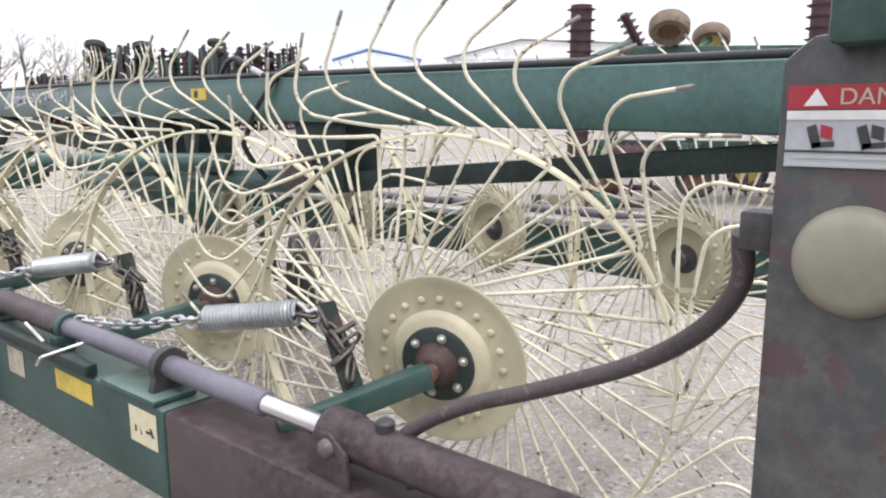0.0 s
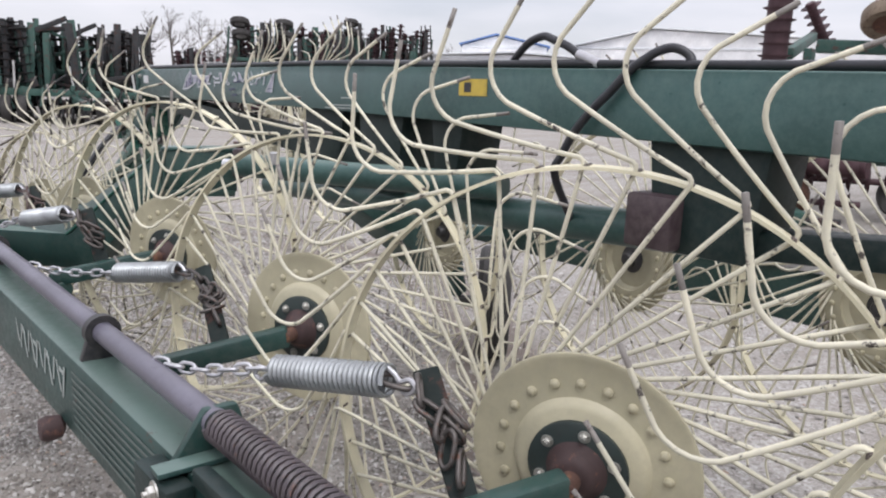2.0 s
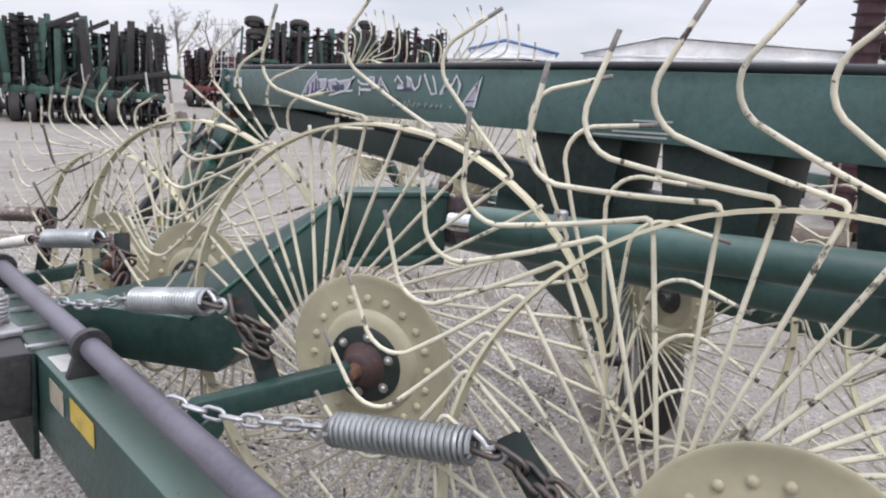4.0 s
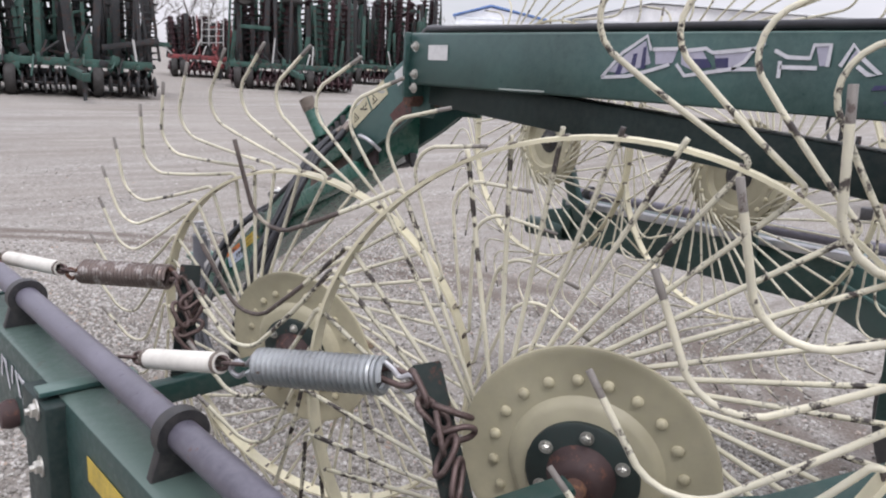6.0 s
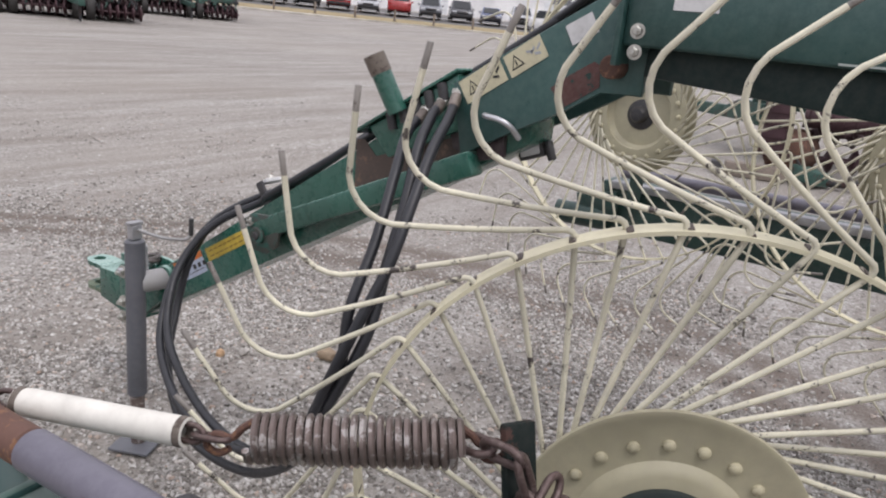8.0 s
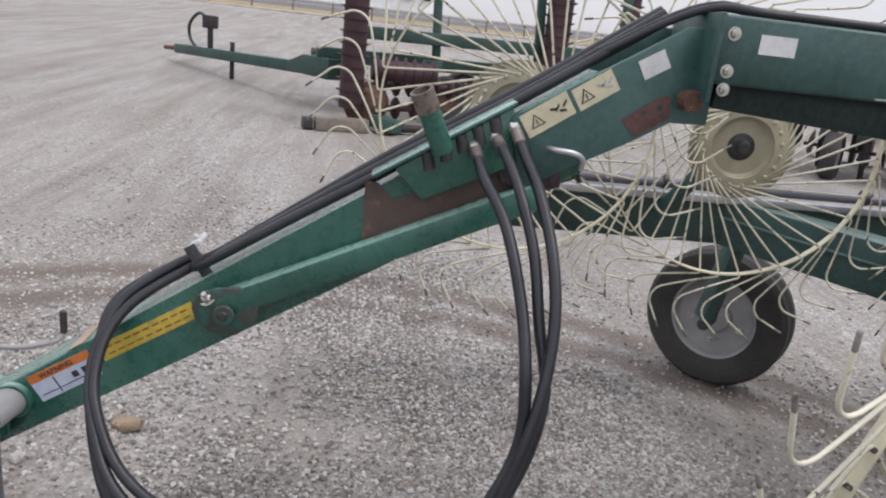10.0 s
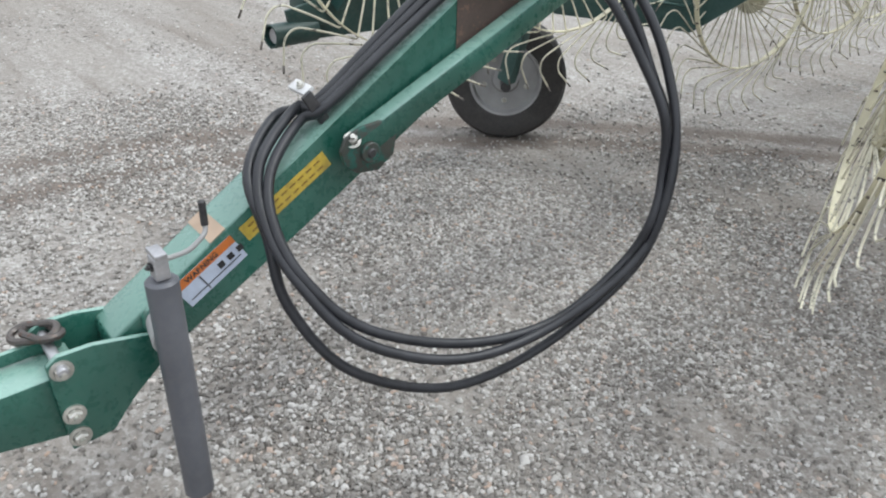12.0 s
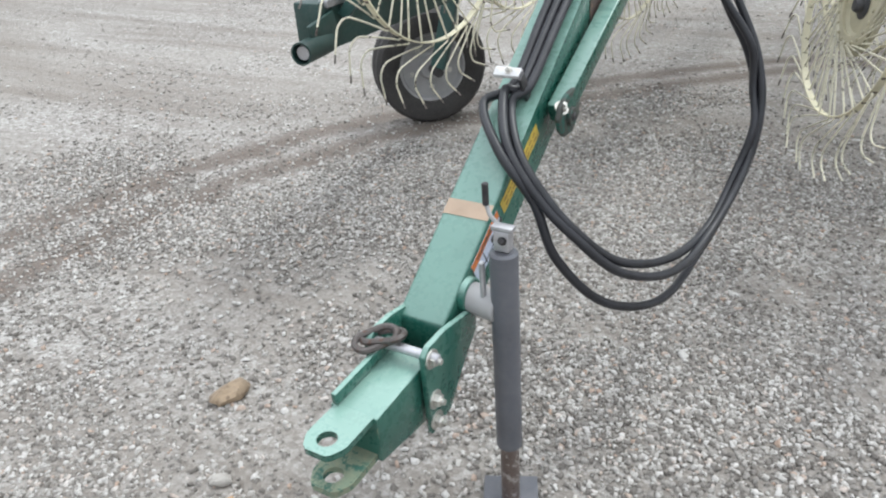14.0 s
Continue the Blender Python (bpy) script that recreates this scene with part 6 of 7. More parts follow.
def folded_machine(label, az0, az1, d, h, paint, seed, blade=BLADE_DARK, depth=3.2, tyres_up=1, ladder_side=1, mesh_side=0, low=None):
    """Wide tillage implement with its wings folded upright over a low wheeled chassis."""
    rng = random.Random(seed)
    azm = (az0 + az1) / 2
    w = 2 * d * math.tan(radians(az1 - az0) / 2)
    ob = root("folded_disc_implement", label, "farm implement", "folded implements in the yard")
    ob.matrix_basis = polar_pose(azm, d)
    hw = w / 2
    # chassis
    for y in (-0.15, 0.0, depth * 0.5, depth):
        part("cross_beam", beam((-hw * 0.92, y, 0.95), (hw * 0.92, y, 0.95), 0.20, 0.22, bev=0.02), low or paint, ob)
    for x in (-hw * 0.55, 0.0, hw * 0.55):
        part("long_beam", beam((x, -0.3, 0.80), (x, depth + 0.3, 0.80), 0.18, 0.18, bev=0.02), paint, ob)
    for x in (-hw * 0.80, -hw * 0.62, hw * 0.12, hw * 0.30):
        simple_tyre(ob, (x, -0.1, 0.44), (1, 0, 0), 0.44, 0.28, RIM_GREY)
    disc_gang(ob, (-hw * 0.55, -0.45, 0.36), (hw * 0.02, -0.35, 0.36), blade)
    disc_gang(ob, (hw * 0.38, -0.45, 0.36), (hw * 0.98, -0.25, 0.36), blade)
    disc_gang(ob, (-hw * 0.90, depth * 0.7, 0.36), (hw * 0.95, depth * 0.7, 0.36), blade, 0.3)
    for y in (0.25, 0.9, 1.7):
        disc_gang(ob, (-hw * 0.95, y, 0.42), (hw * 0.97, y, 0.40), blade, 0.26, 1.15, 0.10)
    for y, z in ((0.55, 0.62), (1.3, 0.55), (2.0, 0.60), (2.6, 0.45)):
        disc_gang(ob, (-hw * 0.93, y, z), (hw * 0.93, y, z), blade, 0.3, 1.1, 0.12)
    # shanks, brackets and springs hung along the front of the chassis
    for k in range(int(w / 0.17)):
        x = -hw * 0.95 + 1.9 * hw * (k + rng.random()) / int(w / 0.17)
        y = rng.uniform(-0.35, 0.1)
        z = rng.uniform(0.75, 1.25)
        part("shank", beam((x, y, z), (x + rng.uniform(-0.25, 0.25), y - rng.uniform(0.0, 0.3), z - rng.uniform(0.25, 0.6)), 0.05, rng.uniform(0.06, 0.16), (0, 1, 0), 0.01), FAR_DARK if rng.random() < 0.6 else low or paint, ob)
        if k % 2:
            part("bracket", box((x, y - 0.05, z), (rng.uniform(0.10, 0.24), 0.14, rng.uniform(0.12, 0.30)), 0.02, (0, rng.uniform(-25, 25), 0)), (low or paint) if k % 4 == 1 else FAR_DARK, ob)
    # upright wing frames, front and back
    n = int(w / 0.075)
    for k in range(n):
        x = -hw + w * (k + rng.uniform(0.15, 0.85)) / n
        y = rng.uniform(-0.1, depth)
        top = h * rng.choice((0.55, 0.72, 0.86, 0.94, 1.0)) * rng.uniform(0.94, 1.02)
        lean = rng.uniform(-0.20, 0.20)
        mt = paint if rng.random() < 0.46 else FAR_DARK
        wd = rng.uniform(0.07, 0.24)
        part("upright", beam((x, y, 0.9), (x + lean, y + rng.uniform(-0.2, 0.2), top), wd, wd * rng.uniform(0.7, 1.5), (0, 1, 0), 0.015), mt, ob)
    # folded gangs standing on end
    m = max(5, int(w / 0.27))
    for k in range(m):
        x = -hw * 0.96 + 1.92 * hw * (k + rng.uniform(0.2, 0.8)) / m
        y = rng.uniform(0.0, depth)
        z0 = rng.uniform(0.8, 1.25)
        disc_gang(ob, (x, y, z0), (x + rng.uniform(-0.22, 0.22), y, h * rng.uniform(0.86, 0.99)), blade, 0.235, rng.uniform(0.85, 1.1), 0.09)
    # wing beams across, springs and rods
    for k in range(18):
        x = rng.uniform(-hw * 0.95, hw * 0.55)
        z = rng.uniform(1.2, h * 0.92)
        y = rng.uniform(-0.1, depth)
        part("cross_member", beam((x, y, z), (x + rng.uniform(0.7, 1.7), y, z + rng.uniform(-0.5, 0.5)), 0.09, rng.uniform(0.08, 0.16), bev=0.012), paint if k % 2 else FAR_DARK, ob)
    for k in range(6):
        x = rng.uniform(-hw * 0.9, hw * 0.8)
        part("strut", cyl((x, -0.2, 0.95), (x + rng.uniform(-0.8, 0.8), -0.1, rng.uniform(1.3, 2.1)), 0.035, 8), PALE_STEEL if k % 2 else FAR_DARK, ob)
    # rolling basket standing like a ladder at the edge
    for s in ((ladder_side, ) if ladder_side else ()):
        a, b = Vector((s * hw * 1.02, 0.1, 1.1)), Vector((s * (hw * 0.93), 0.1, h * 0.985))
        off = Vector((0.30 * s, 0, 0))
        bk = part("basket_rail", beam(a, b, 0.07, 0.07, (0, 1, 0)), FAR_DARK, ob)
        part("basket_rail", beam(a - off, b - off, 0.07, 0.07, (0, 1, 0)), FAR_DARK, ob)
        for k in range(11):
            f = (k + 0.3) / 11
            part("basket_rung", beam(a.lerp(b, f) - off, a.lerp(b, f) + off * 0.15, 0.05, 0.05), FAR_DARK, bk)
    if mesh_side:
        for xx in (0.0, 0.28, 0.56, 0.84):
            part("lattice_post", beam((-hw - 0.9 + xx, 0.2, 1.6), (-hw - 0.84 + xx, 0.2, h * 0.98), 0.04, 0.04, (0, 1, 0)), PALE_STEEL, ob)
        for k in range(9):
            z = 1.7 + k * (h - 1.8) / 9
            part("lattice_bar", beam((-hw - 0.92, 0.2, z), (-hw - 0.02, 0.2, z + 0.06), 0.03, 0.03), PALE_STEEL, ob)
    for k in range(tyres_up):
        x = -hw * 0.72 + k * hw * 0.72
        simple_tyre(ob, (x, 0.4, h - 0.12), (0, 0.3, 1), 0.42, 0.26, RIM_GREY)
        simple_tyre(ob, (x + 0.05, 0.5, h - 0.62), (0, 0.3, 1), 0.42, 0.26, RIM_GREY)
    part("drawbar", beam((0, -0.3, 0.75), (hw * 0.15, -2.6, 0.60), 0.20, 0.20), paint, ob)
    part("drawbar_jack", cyl((hw * 0.13, -2.3, 0.0), (hw * 0.13, -2.3, 0.75), 0.05, 10), FAR_DARK, ob)
    return ob


folded_machine("dark green folded disc harrow on the gravel yard", 8.0, 19.2, 24.4, 3.25, FAR_GREEN, 3, tyres_up=0)
folded_machine("dark folded implement on an orange-red chassis", 0.8, 8.5, 26.0, 3.2, FAR_DARK, 8, tyres_up=0, ladder_side=0, low=ORANGE_PAINT)
folded_machine("dull red folded implement with upright rows of discs", 19.8, 26.4, 39.0, 3.05, FAR_RED, 5, BLADE_RED, tyres_up=0, ladder_side=0)
folded_machine("green folded harrow with tyres held up high", 23.8, 33.2, 32.0, 4.15, FAR_GREEN, 12, BLADE_RED, tyres_up=2, mesh_side=1, ladder_side=0)
folded_machine("tall green folded harrow by the yard's edge", 32.2, 39.8, 41.0, 5.0, FAR_GREEN, 21, BLADE_RED, tyres_up=1)

# ---- green disc harrow folded beside the rake ----
hv = root("folded_disc_harrow", "green disc harrow with upright rusty disc stacks", "farm implement")


TAN_TYRE = painted("dried_mud_tyre", (0.15, 0.11, 0.075), 0.8, wear=(0.07, 0.05, 0.04), wear_at=0.6, scale=8)


def zg(x, y, z):
    return (x, y, gz(x, y) + z)


for x, y, lean, z0, z1 in ((12.65, 9.52, 0.0, 0.32, 3.34), (14.2, 6.25, 0.15, 0.35, 3.9), (14.9, 6.0, 0.1, 0.4, 3.8), (16.0, 4.4, 0.2, 0.3, 3.4)):
    disc_gang(hv, zg(x, y, z0), zg(x + lean, y, z1), BLADE_RED, 0.165, 0.84, 0.175)
disc_gang(hv, zg(18.9, 11.6, 2.90), zg(18.35, 11.85, 3.80), BLADE_RED, 0.17, 0.75, 0.10)
disc_gang(hv, zg(12.6, 9.32, 0.36), zg(13.3, 9.25, 0.36), BLADE_RUST, 0.23, 1.1, 0.06)
for p, q in (((13.4, 9.2, 0.62), (14.3, 7.4, 0.62)), ((13.3, 9.0, 0.28), (13.6, 8.4, 0.28))):
    disc_gang(hv, zg(*p), zg(*q), BLADE_RED, 0.24, 0.62, 0.05)
disc_gang(hv, zg(13.15, 9.25, 0.86), zg(13.3, 8.25, 0.86), BLADE_RED, 0.14, 0.80, 0.16)
disc_gang(hv, zg(14.3, 7.6, 0.34), zg(15.0, 4.6, 0.30), BLADE_RED, 0.235, 0.75)
part("long_beam", beam(zg(13.9, 9.7, 1.36), zg(14.9, 4.0, 1.36), 0.24, 0.20, bev=0.02), FAR_GREEN, hv)
part("long_beam", beam(zg(14.4, 10.2, 0.92), zg(15.6, 4.0, 0.90), 0.24, 0.22, bev=0.02), FAR_GREEN, hv)
part("long_beam", beam(zg(15.6, 10.4, 0.80), zg(16.6, 4.0, 0.80), 0.24, 0.22, bev=0.02), FAR_GREEN, hv)
part("wing_beam", beam(zg(13.6, 9.8, 2.50), zg(18.4, 11.7, 3.10), 0.16, 0.18, bev=0.02), FAR_GREEN, hv)
part("wing_beam", beam(zg(13.9, 9.5, 2.62), zg(15.0, 5.6, 2.45), 0.18, 0.20, bev=0.02), FAR_GREEN, hv)
for y in (9.6, 8.2, 6.4, 4.8):
    x = 14.0 + (9.6 - y) * 0.17
    part("upright", beam(zg(x, y, 0.9), zg(x + 0.1, y + 0.1, 2.6), 0.14, 0.16, (1, 0, 0), 0.015), FAR_GREEN, hv)
    part("cross_beam", beam(zg(x - 0.3, y, 0.95), zg(x + 1.8, y + 0.2, 0.80), 0.18, 0.18, bev=0.02), FAR_GREEN, hv)
for c, r, mt in ((zg(13.8, 8.5, 2.97), 0.34, RUST), (zg(16.3, 8.8, 2.93), 0.36, YEL_PAINT)):
    simple_tyre(hv, c, (0.55, 0.25, 0.8), r, 0.26, mt, TAN_TYRE)
    part("wheel_arm", beam(c, (14.6, 8.6, gz(14.6, 8.6) + 2.4), 0.09, 0.09), FAR_GREEN, hv)
for x, y in ((14.1, 8.0), (15.4, 7.6)):
    simple_tyre(hv, zg(x, y, 0.44), (1, 0.17, 0), 0.36, 0.26, YEL_PAINT if x > 15 else RUST)
part("hitch_frame", prism([(-0.3, 0.52), (1.0, 0.54), (1.0, 0.70), (0.5, 0.86), (-0.3, 0.86)], frame_from((14.4, 10.0, gz(14.4, 10)), (15.7, 11.0, gz(14.4, 10))) @ pose(0, 0.2, 0, 90, 0, 0), 0.4, 0.02), FAR_GREEN, hv)
part("tongue_beam", beam((15.0, 10.45, 0.72), (19.2, 13.7, 0.57), 0.20, 0.20, bev=0.02), FAR_GREEN, hv)
part("hitch_eye", cyl((19.2, 13.7, 0.57), (19.8, 14.15, 0.53), 0.05, 10), RUST, hv)
part("stand", beam((17.12, 12.1, gz(17.12, 12.1)), (17.12, 12.1, 0.92), 0.08, 0.08, (1, 0, 0)), FAR_DARK, hv)
part("hose_mast", beam((17.9, 12.7, 0.55), (17.85, 12.7, 1.18), 0.10, 0.10, (1, 0, 0)), FAR_DARK, hv)
part("hose_mast_cap", box((17.85, 12.7, 1.25), (0.2, 0.3, 0.26), 0.03), FAR_DARK, hv)
part("hose_bundle", sweep(smooth_path([(17.85, 12.7, 1.25), (18.2, 13.0, 1.40), (18.6, 13.3, 1.15), (18.65, 13.3, 0.85), (18.4, 13.1, 0.66)], 6), 0.035, 8), RUBBER, hv, "black hose loop")

tb = root("timber_block", "weathered timber block lying on the gravel", "timber")
part("block", box(zg(12.42, 9.62, 0.10), (0.22, 0.78, 0.19), 0.015, (0, 0, 15)), WOOD, tb)
part("strap_end", box(zg(12.30, 10.10, 0.10), (0.20, 0.14, 0.17), 0.015, (0, 0, 15)), BLACK, tb)
gp = root("green_bracket", "green steel bracket dropped by the timber", "machine part")
part("plate", box(zg(12.62, 8.95, 0.14), (0.35, 0.40, 0.18), 0.02, (8, 5, -30)), FAR_GREEN, gp)
part("tube", cyl(zg(12.6, 9.0, 0.08), zg(12.75, 8.3, 0.10), 0.06, 12), FAR_DARK, gp)
part("pin", cyl(zg(12.6, 9.0, 0.12), zg(12.75, 9.4, 0.62), 0.018, 8), FAR_DARK, gp)


def red_implement(at, az, w, h, seed):
    rng = random.Random(seed)
    ob = root("red_tillage_tool", "dull red tillage tool parked on gravel", "farm implement", "red tools in the yard")
    ob.matrix_basis = Matrix.Translation(zg(at[0], at[1], 0)) @ Matrix.Rotation(radians(az), 4, "Z")
    for y in (0, 0.9, 1.8):
        part("tool_bar", beam((-w / 2, y, h * 0.55), (w / 2, y, h * 0.55), 0.16, 0.16, bev=0.015), FAR_RED, ob)
    for x in (-w * 0.4, -w * 0.12, w * 0.12, w * 0.4):
        part("long_bar", beam((x, -0.2, h * 0.62), (x, 2.0, h * 0.62), 0.12, 0.12, bev=0.015), FAR_RED, ob)
        part("mast", beam((x, 0.4, h * 0.6), (x + 0.1, 0.6, h), 0.10, 0.12, (1, 0, 0)), FAR_RED if x < -w * 0.2 else ORANGE_PAINT, ob)
    for k in range(12):
        x = -w / 2 + w * (k + 0.5) / 12
        part("shank", sweep(smooth_path([(x, 0.9 * (k % 3), h * 0.55), (x, 0.9 * (k % 3) - 0.25, h * 0.4), (x, 0.9 * (k % 3) - 0.1, h * 0.15), (x, 0.9 * (k % 3) + 0.1, 0.02)], 4), 0.045, 8), FAR_DARK, ob)
    part("hopper", prism([(0.1, h * 0.62), (1.3, h * 0.62), (1.5, h * 0.95), (1.4, h * 1.02), (0.0, h * 1.02), (-0.1, h * 0.95)], Matrix(((0, 0, 1, -w * 0.42), (1, 0, 0, 0), (0, 1, 0, 0), (0, 0, 0, 1))), w * 0.84, 0.03), FAR_RED, ob)
    for k in range(9):
        x = -w * 0.45 + w * 0.9 * k / 8
        part("drop_tube", sweep(smooth_path([(x, 0.6, h * 0.62), (x + 0.05, 0.3, h * 0.4), (x, 0.1, h * 0.18)], 4), 0.05, 8), RUBBER, ob)
        part("row_unit", beam((x, -0.3, h * 0.42), (x, 0.6, h * 0.25), 0.14, 0.22), FAR_DARK, ob)
    for x in (-w * 0.3, w * 0.3):
        simple_tyre(ob, (x, -0.3, 0.36), (1, 0, 0), 0.36, 0.24, RIM_GREY)
    disc_gang(ob, (-w * 0.48, 2.1, 0.28), (w * 0.48, 2.1, 0.28), BLADE_RED, 0.24, 0.9)
    return ob


red_implement((11.6, 0.9), -131, 4.6, 1.75, 4)
red_implement((15.5, -4.0), -131, 6.5, 1.7, 6)


# ---- grass verge with kerb and posts, parked cars ----
def grass_mat():
    m, nt, bs = node_mat("dry_verge_grass")
    geo = nt.nodes.new("ShaderNodeNewGeometry")
    a = noise_node(nt, 0.6, 6, 0.7, geo.outputs["Position"])
    b = noise_node(nt, 14, 5, 0.7, geo.outputs["Position"])
    col = mix_col(nt, ramp_node(nt, a.outputs["Fac"], [(0.35, 0.0), (0.65, 1.0)]).outputs["Color"], (0.26, 0.20, 0.10), (0.38, 0.31, 0.19))
    col = mix_col(nt, ramp_node(nt, b.outputs["Fac"], [(0.4, 0.0), (0.7, 0.6)]).outputs["Color"], col, (0.17, 0.15, 0.07))
    nt.links.new(col, bs.inputs["Base Color"])
    bs.inputs["Roughness"].default_value = 0.95
    add_bump(nt, bs, b.outputs["Fac"], 0.6, 0.05)
    return m


DRY_GRASS = grass_mat()
KERB = painted("pale_concrete_kerb", (0.46, 0.43, 0.38), 0.85, wear=(0.25, 0.22, 0.19), wear_at=0.62, dust_amt=0.4, scale=3)


def strip_along(name, d0, d1, az0, az1, lift, mat, label, cat):
    """Ring-shaped strip lying on the rising yard, with a stepped front edge."""
    verts, faces = [], []
    n = 60
    for k in range(n + 1):
        az = az0 + (az1 - az0) * k / n
        a, b = polar(az, d0 + 0.4 * math.sin(k * 0.5)), polar(az, d1)
        verts += [(a.x, a.y, a.z - 0.1), (a.x, a.y, a.z + lift), (b.x, b.y, b.z + lift), (b.x, b.y, b.z - 0.1)]
    for k in range(n):
        i, j = 4 * k, 4 * k + 4
        for e in range(3):
            faces.append((i + e, j + e, j + e + 1, i + e + 1))
    me = bpy.data.meshes.new(name)
    me.from_pydata(verts, [], faces)
    me.materials.append(mat)
    return tagged(new(name, me), label, cat, "", "structure")


strip_along("grass_verge", 55.0, 60.5, 30, 118, 0.10, DRY_GRASS, "dry yellowish grass verge along the yard's edge", "grass")
strip_along("kerb", 54.6, 54.97, 30, 118, 0.12, KERB, "pale concrete kerb before the verge", "kerb")
strip_along("car_park", 60.6, 78.0, 30, 118, 0.03, painted("car_park_asphalt", (0.10, 0.098, 0.097), 0.9, wear=(0.16, 0.15, 0.14), wear_at=0.6, scale=1.5), "grey asphalt car park behind the verge", "car park")

fence = root("verge_fence", "low timber posts with a cable along the verge", "fence")
post_bm = bmesh.new()
add_box(post_bm, Matrix.Translation((0, 0, 0.42)), (0.13, 0.13, 0.95), 0.02)
post_first = part("post", post_bm, WOOD, fence)
post_first.matrix_basis = Matrix.Translation(polar(31, 56.2))
cable_pts = [polar(31, 56.2) + Vector((0, 0, 0.62))]
for k in range(1, 30):
    p = polar(31 + k * 2.9, 56.2)
    ob = new("post", post_first.data)
    ob.parent = fence
    ob.matrix_basis = Matrix.Translation(p)
    cable_pts.append(p + Vector((0, 0, 0.62)))
part("cable", sweep(cable_pts, 0.022, 6), STEEL, fence)


def glass_mat():
    m, nt, bs = node_mat("dark_car_glass")
    bs.inputs["Base Color"].default_value = (0.015, 0.018, 0.02, 1)
    bs.inputs["Roughness"].default_value = 0.08
    return m


CAR_GLASS = glass_mat()
CAR_COL = {n: painted(n + "_car_paint", c, 0.22, wear=c, wear_at=0.95, dust_amt=0.08, scale=1.5, coat=0.6) for n, c in
           (("white", (0.72, 0.72, 0.72)), ("grey", (0.16, 0.17, 0.19)), ("red", (0.30, 0.012, 0.014)), ("dark", (0.02, 0.022, 0.028)), ("silver", (0.42, 0.43, 0.45)), ("blue", (0.03, 0.05, 0.13)))}
LAMP_CLEAR = label_mat("clear_lamp_lens", (0.55, 0.56, 0.58), rough=0.15)
LAMP_RED = label_mat("red_lamp_lens", (0.32, 0.01, 0.01), rough=0.2)


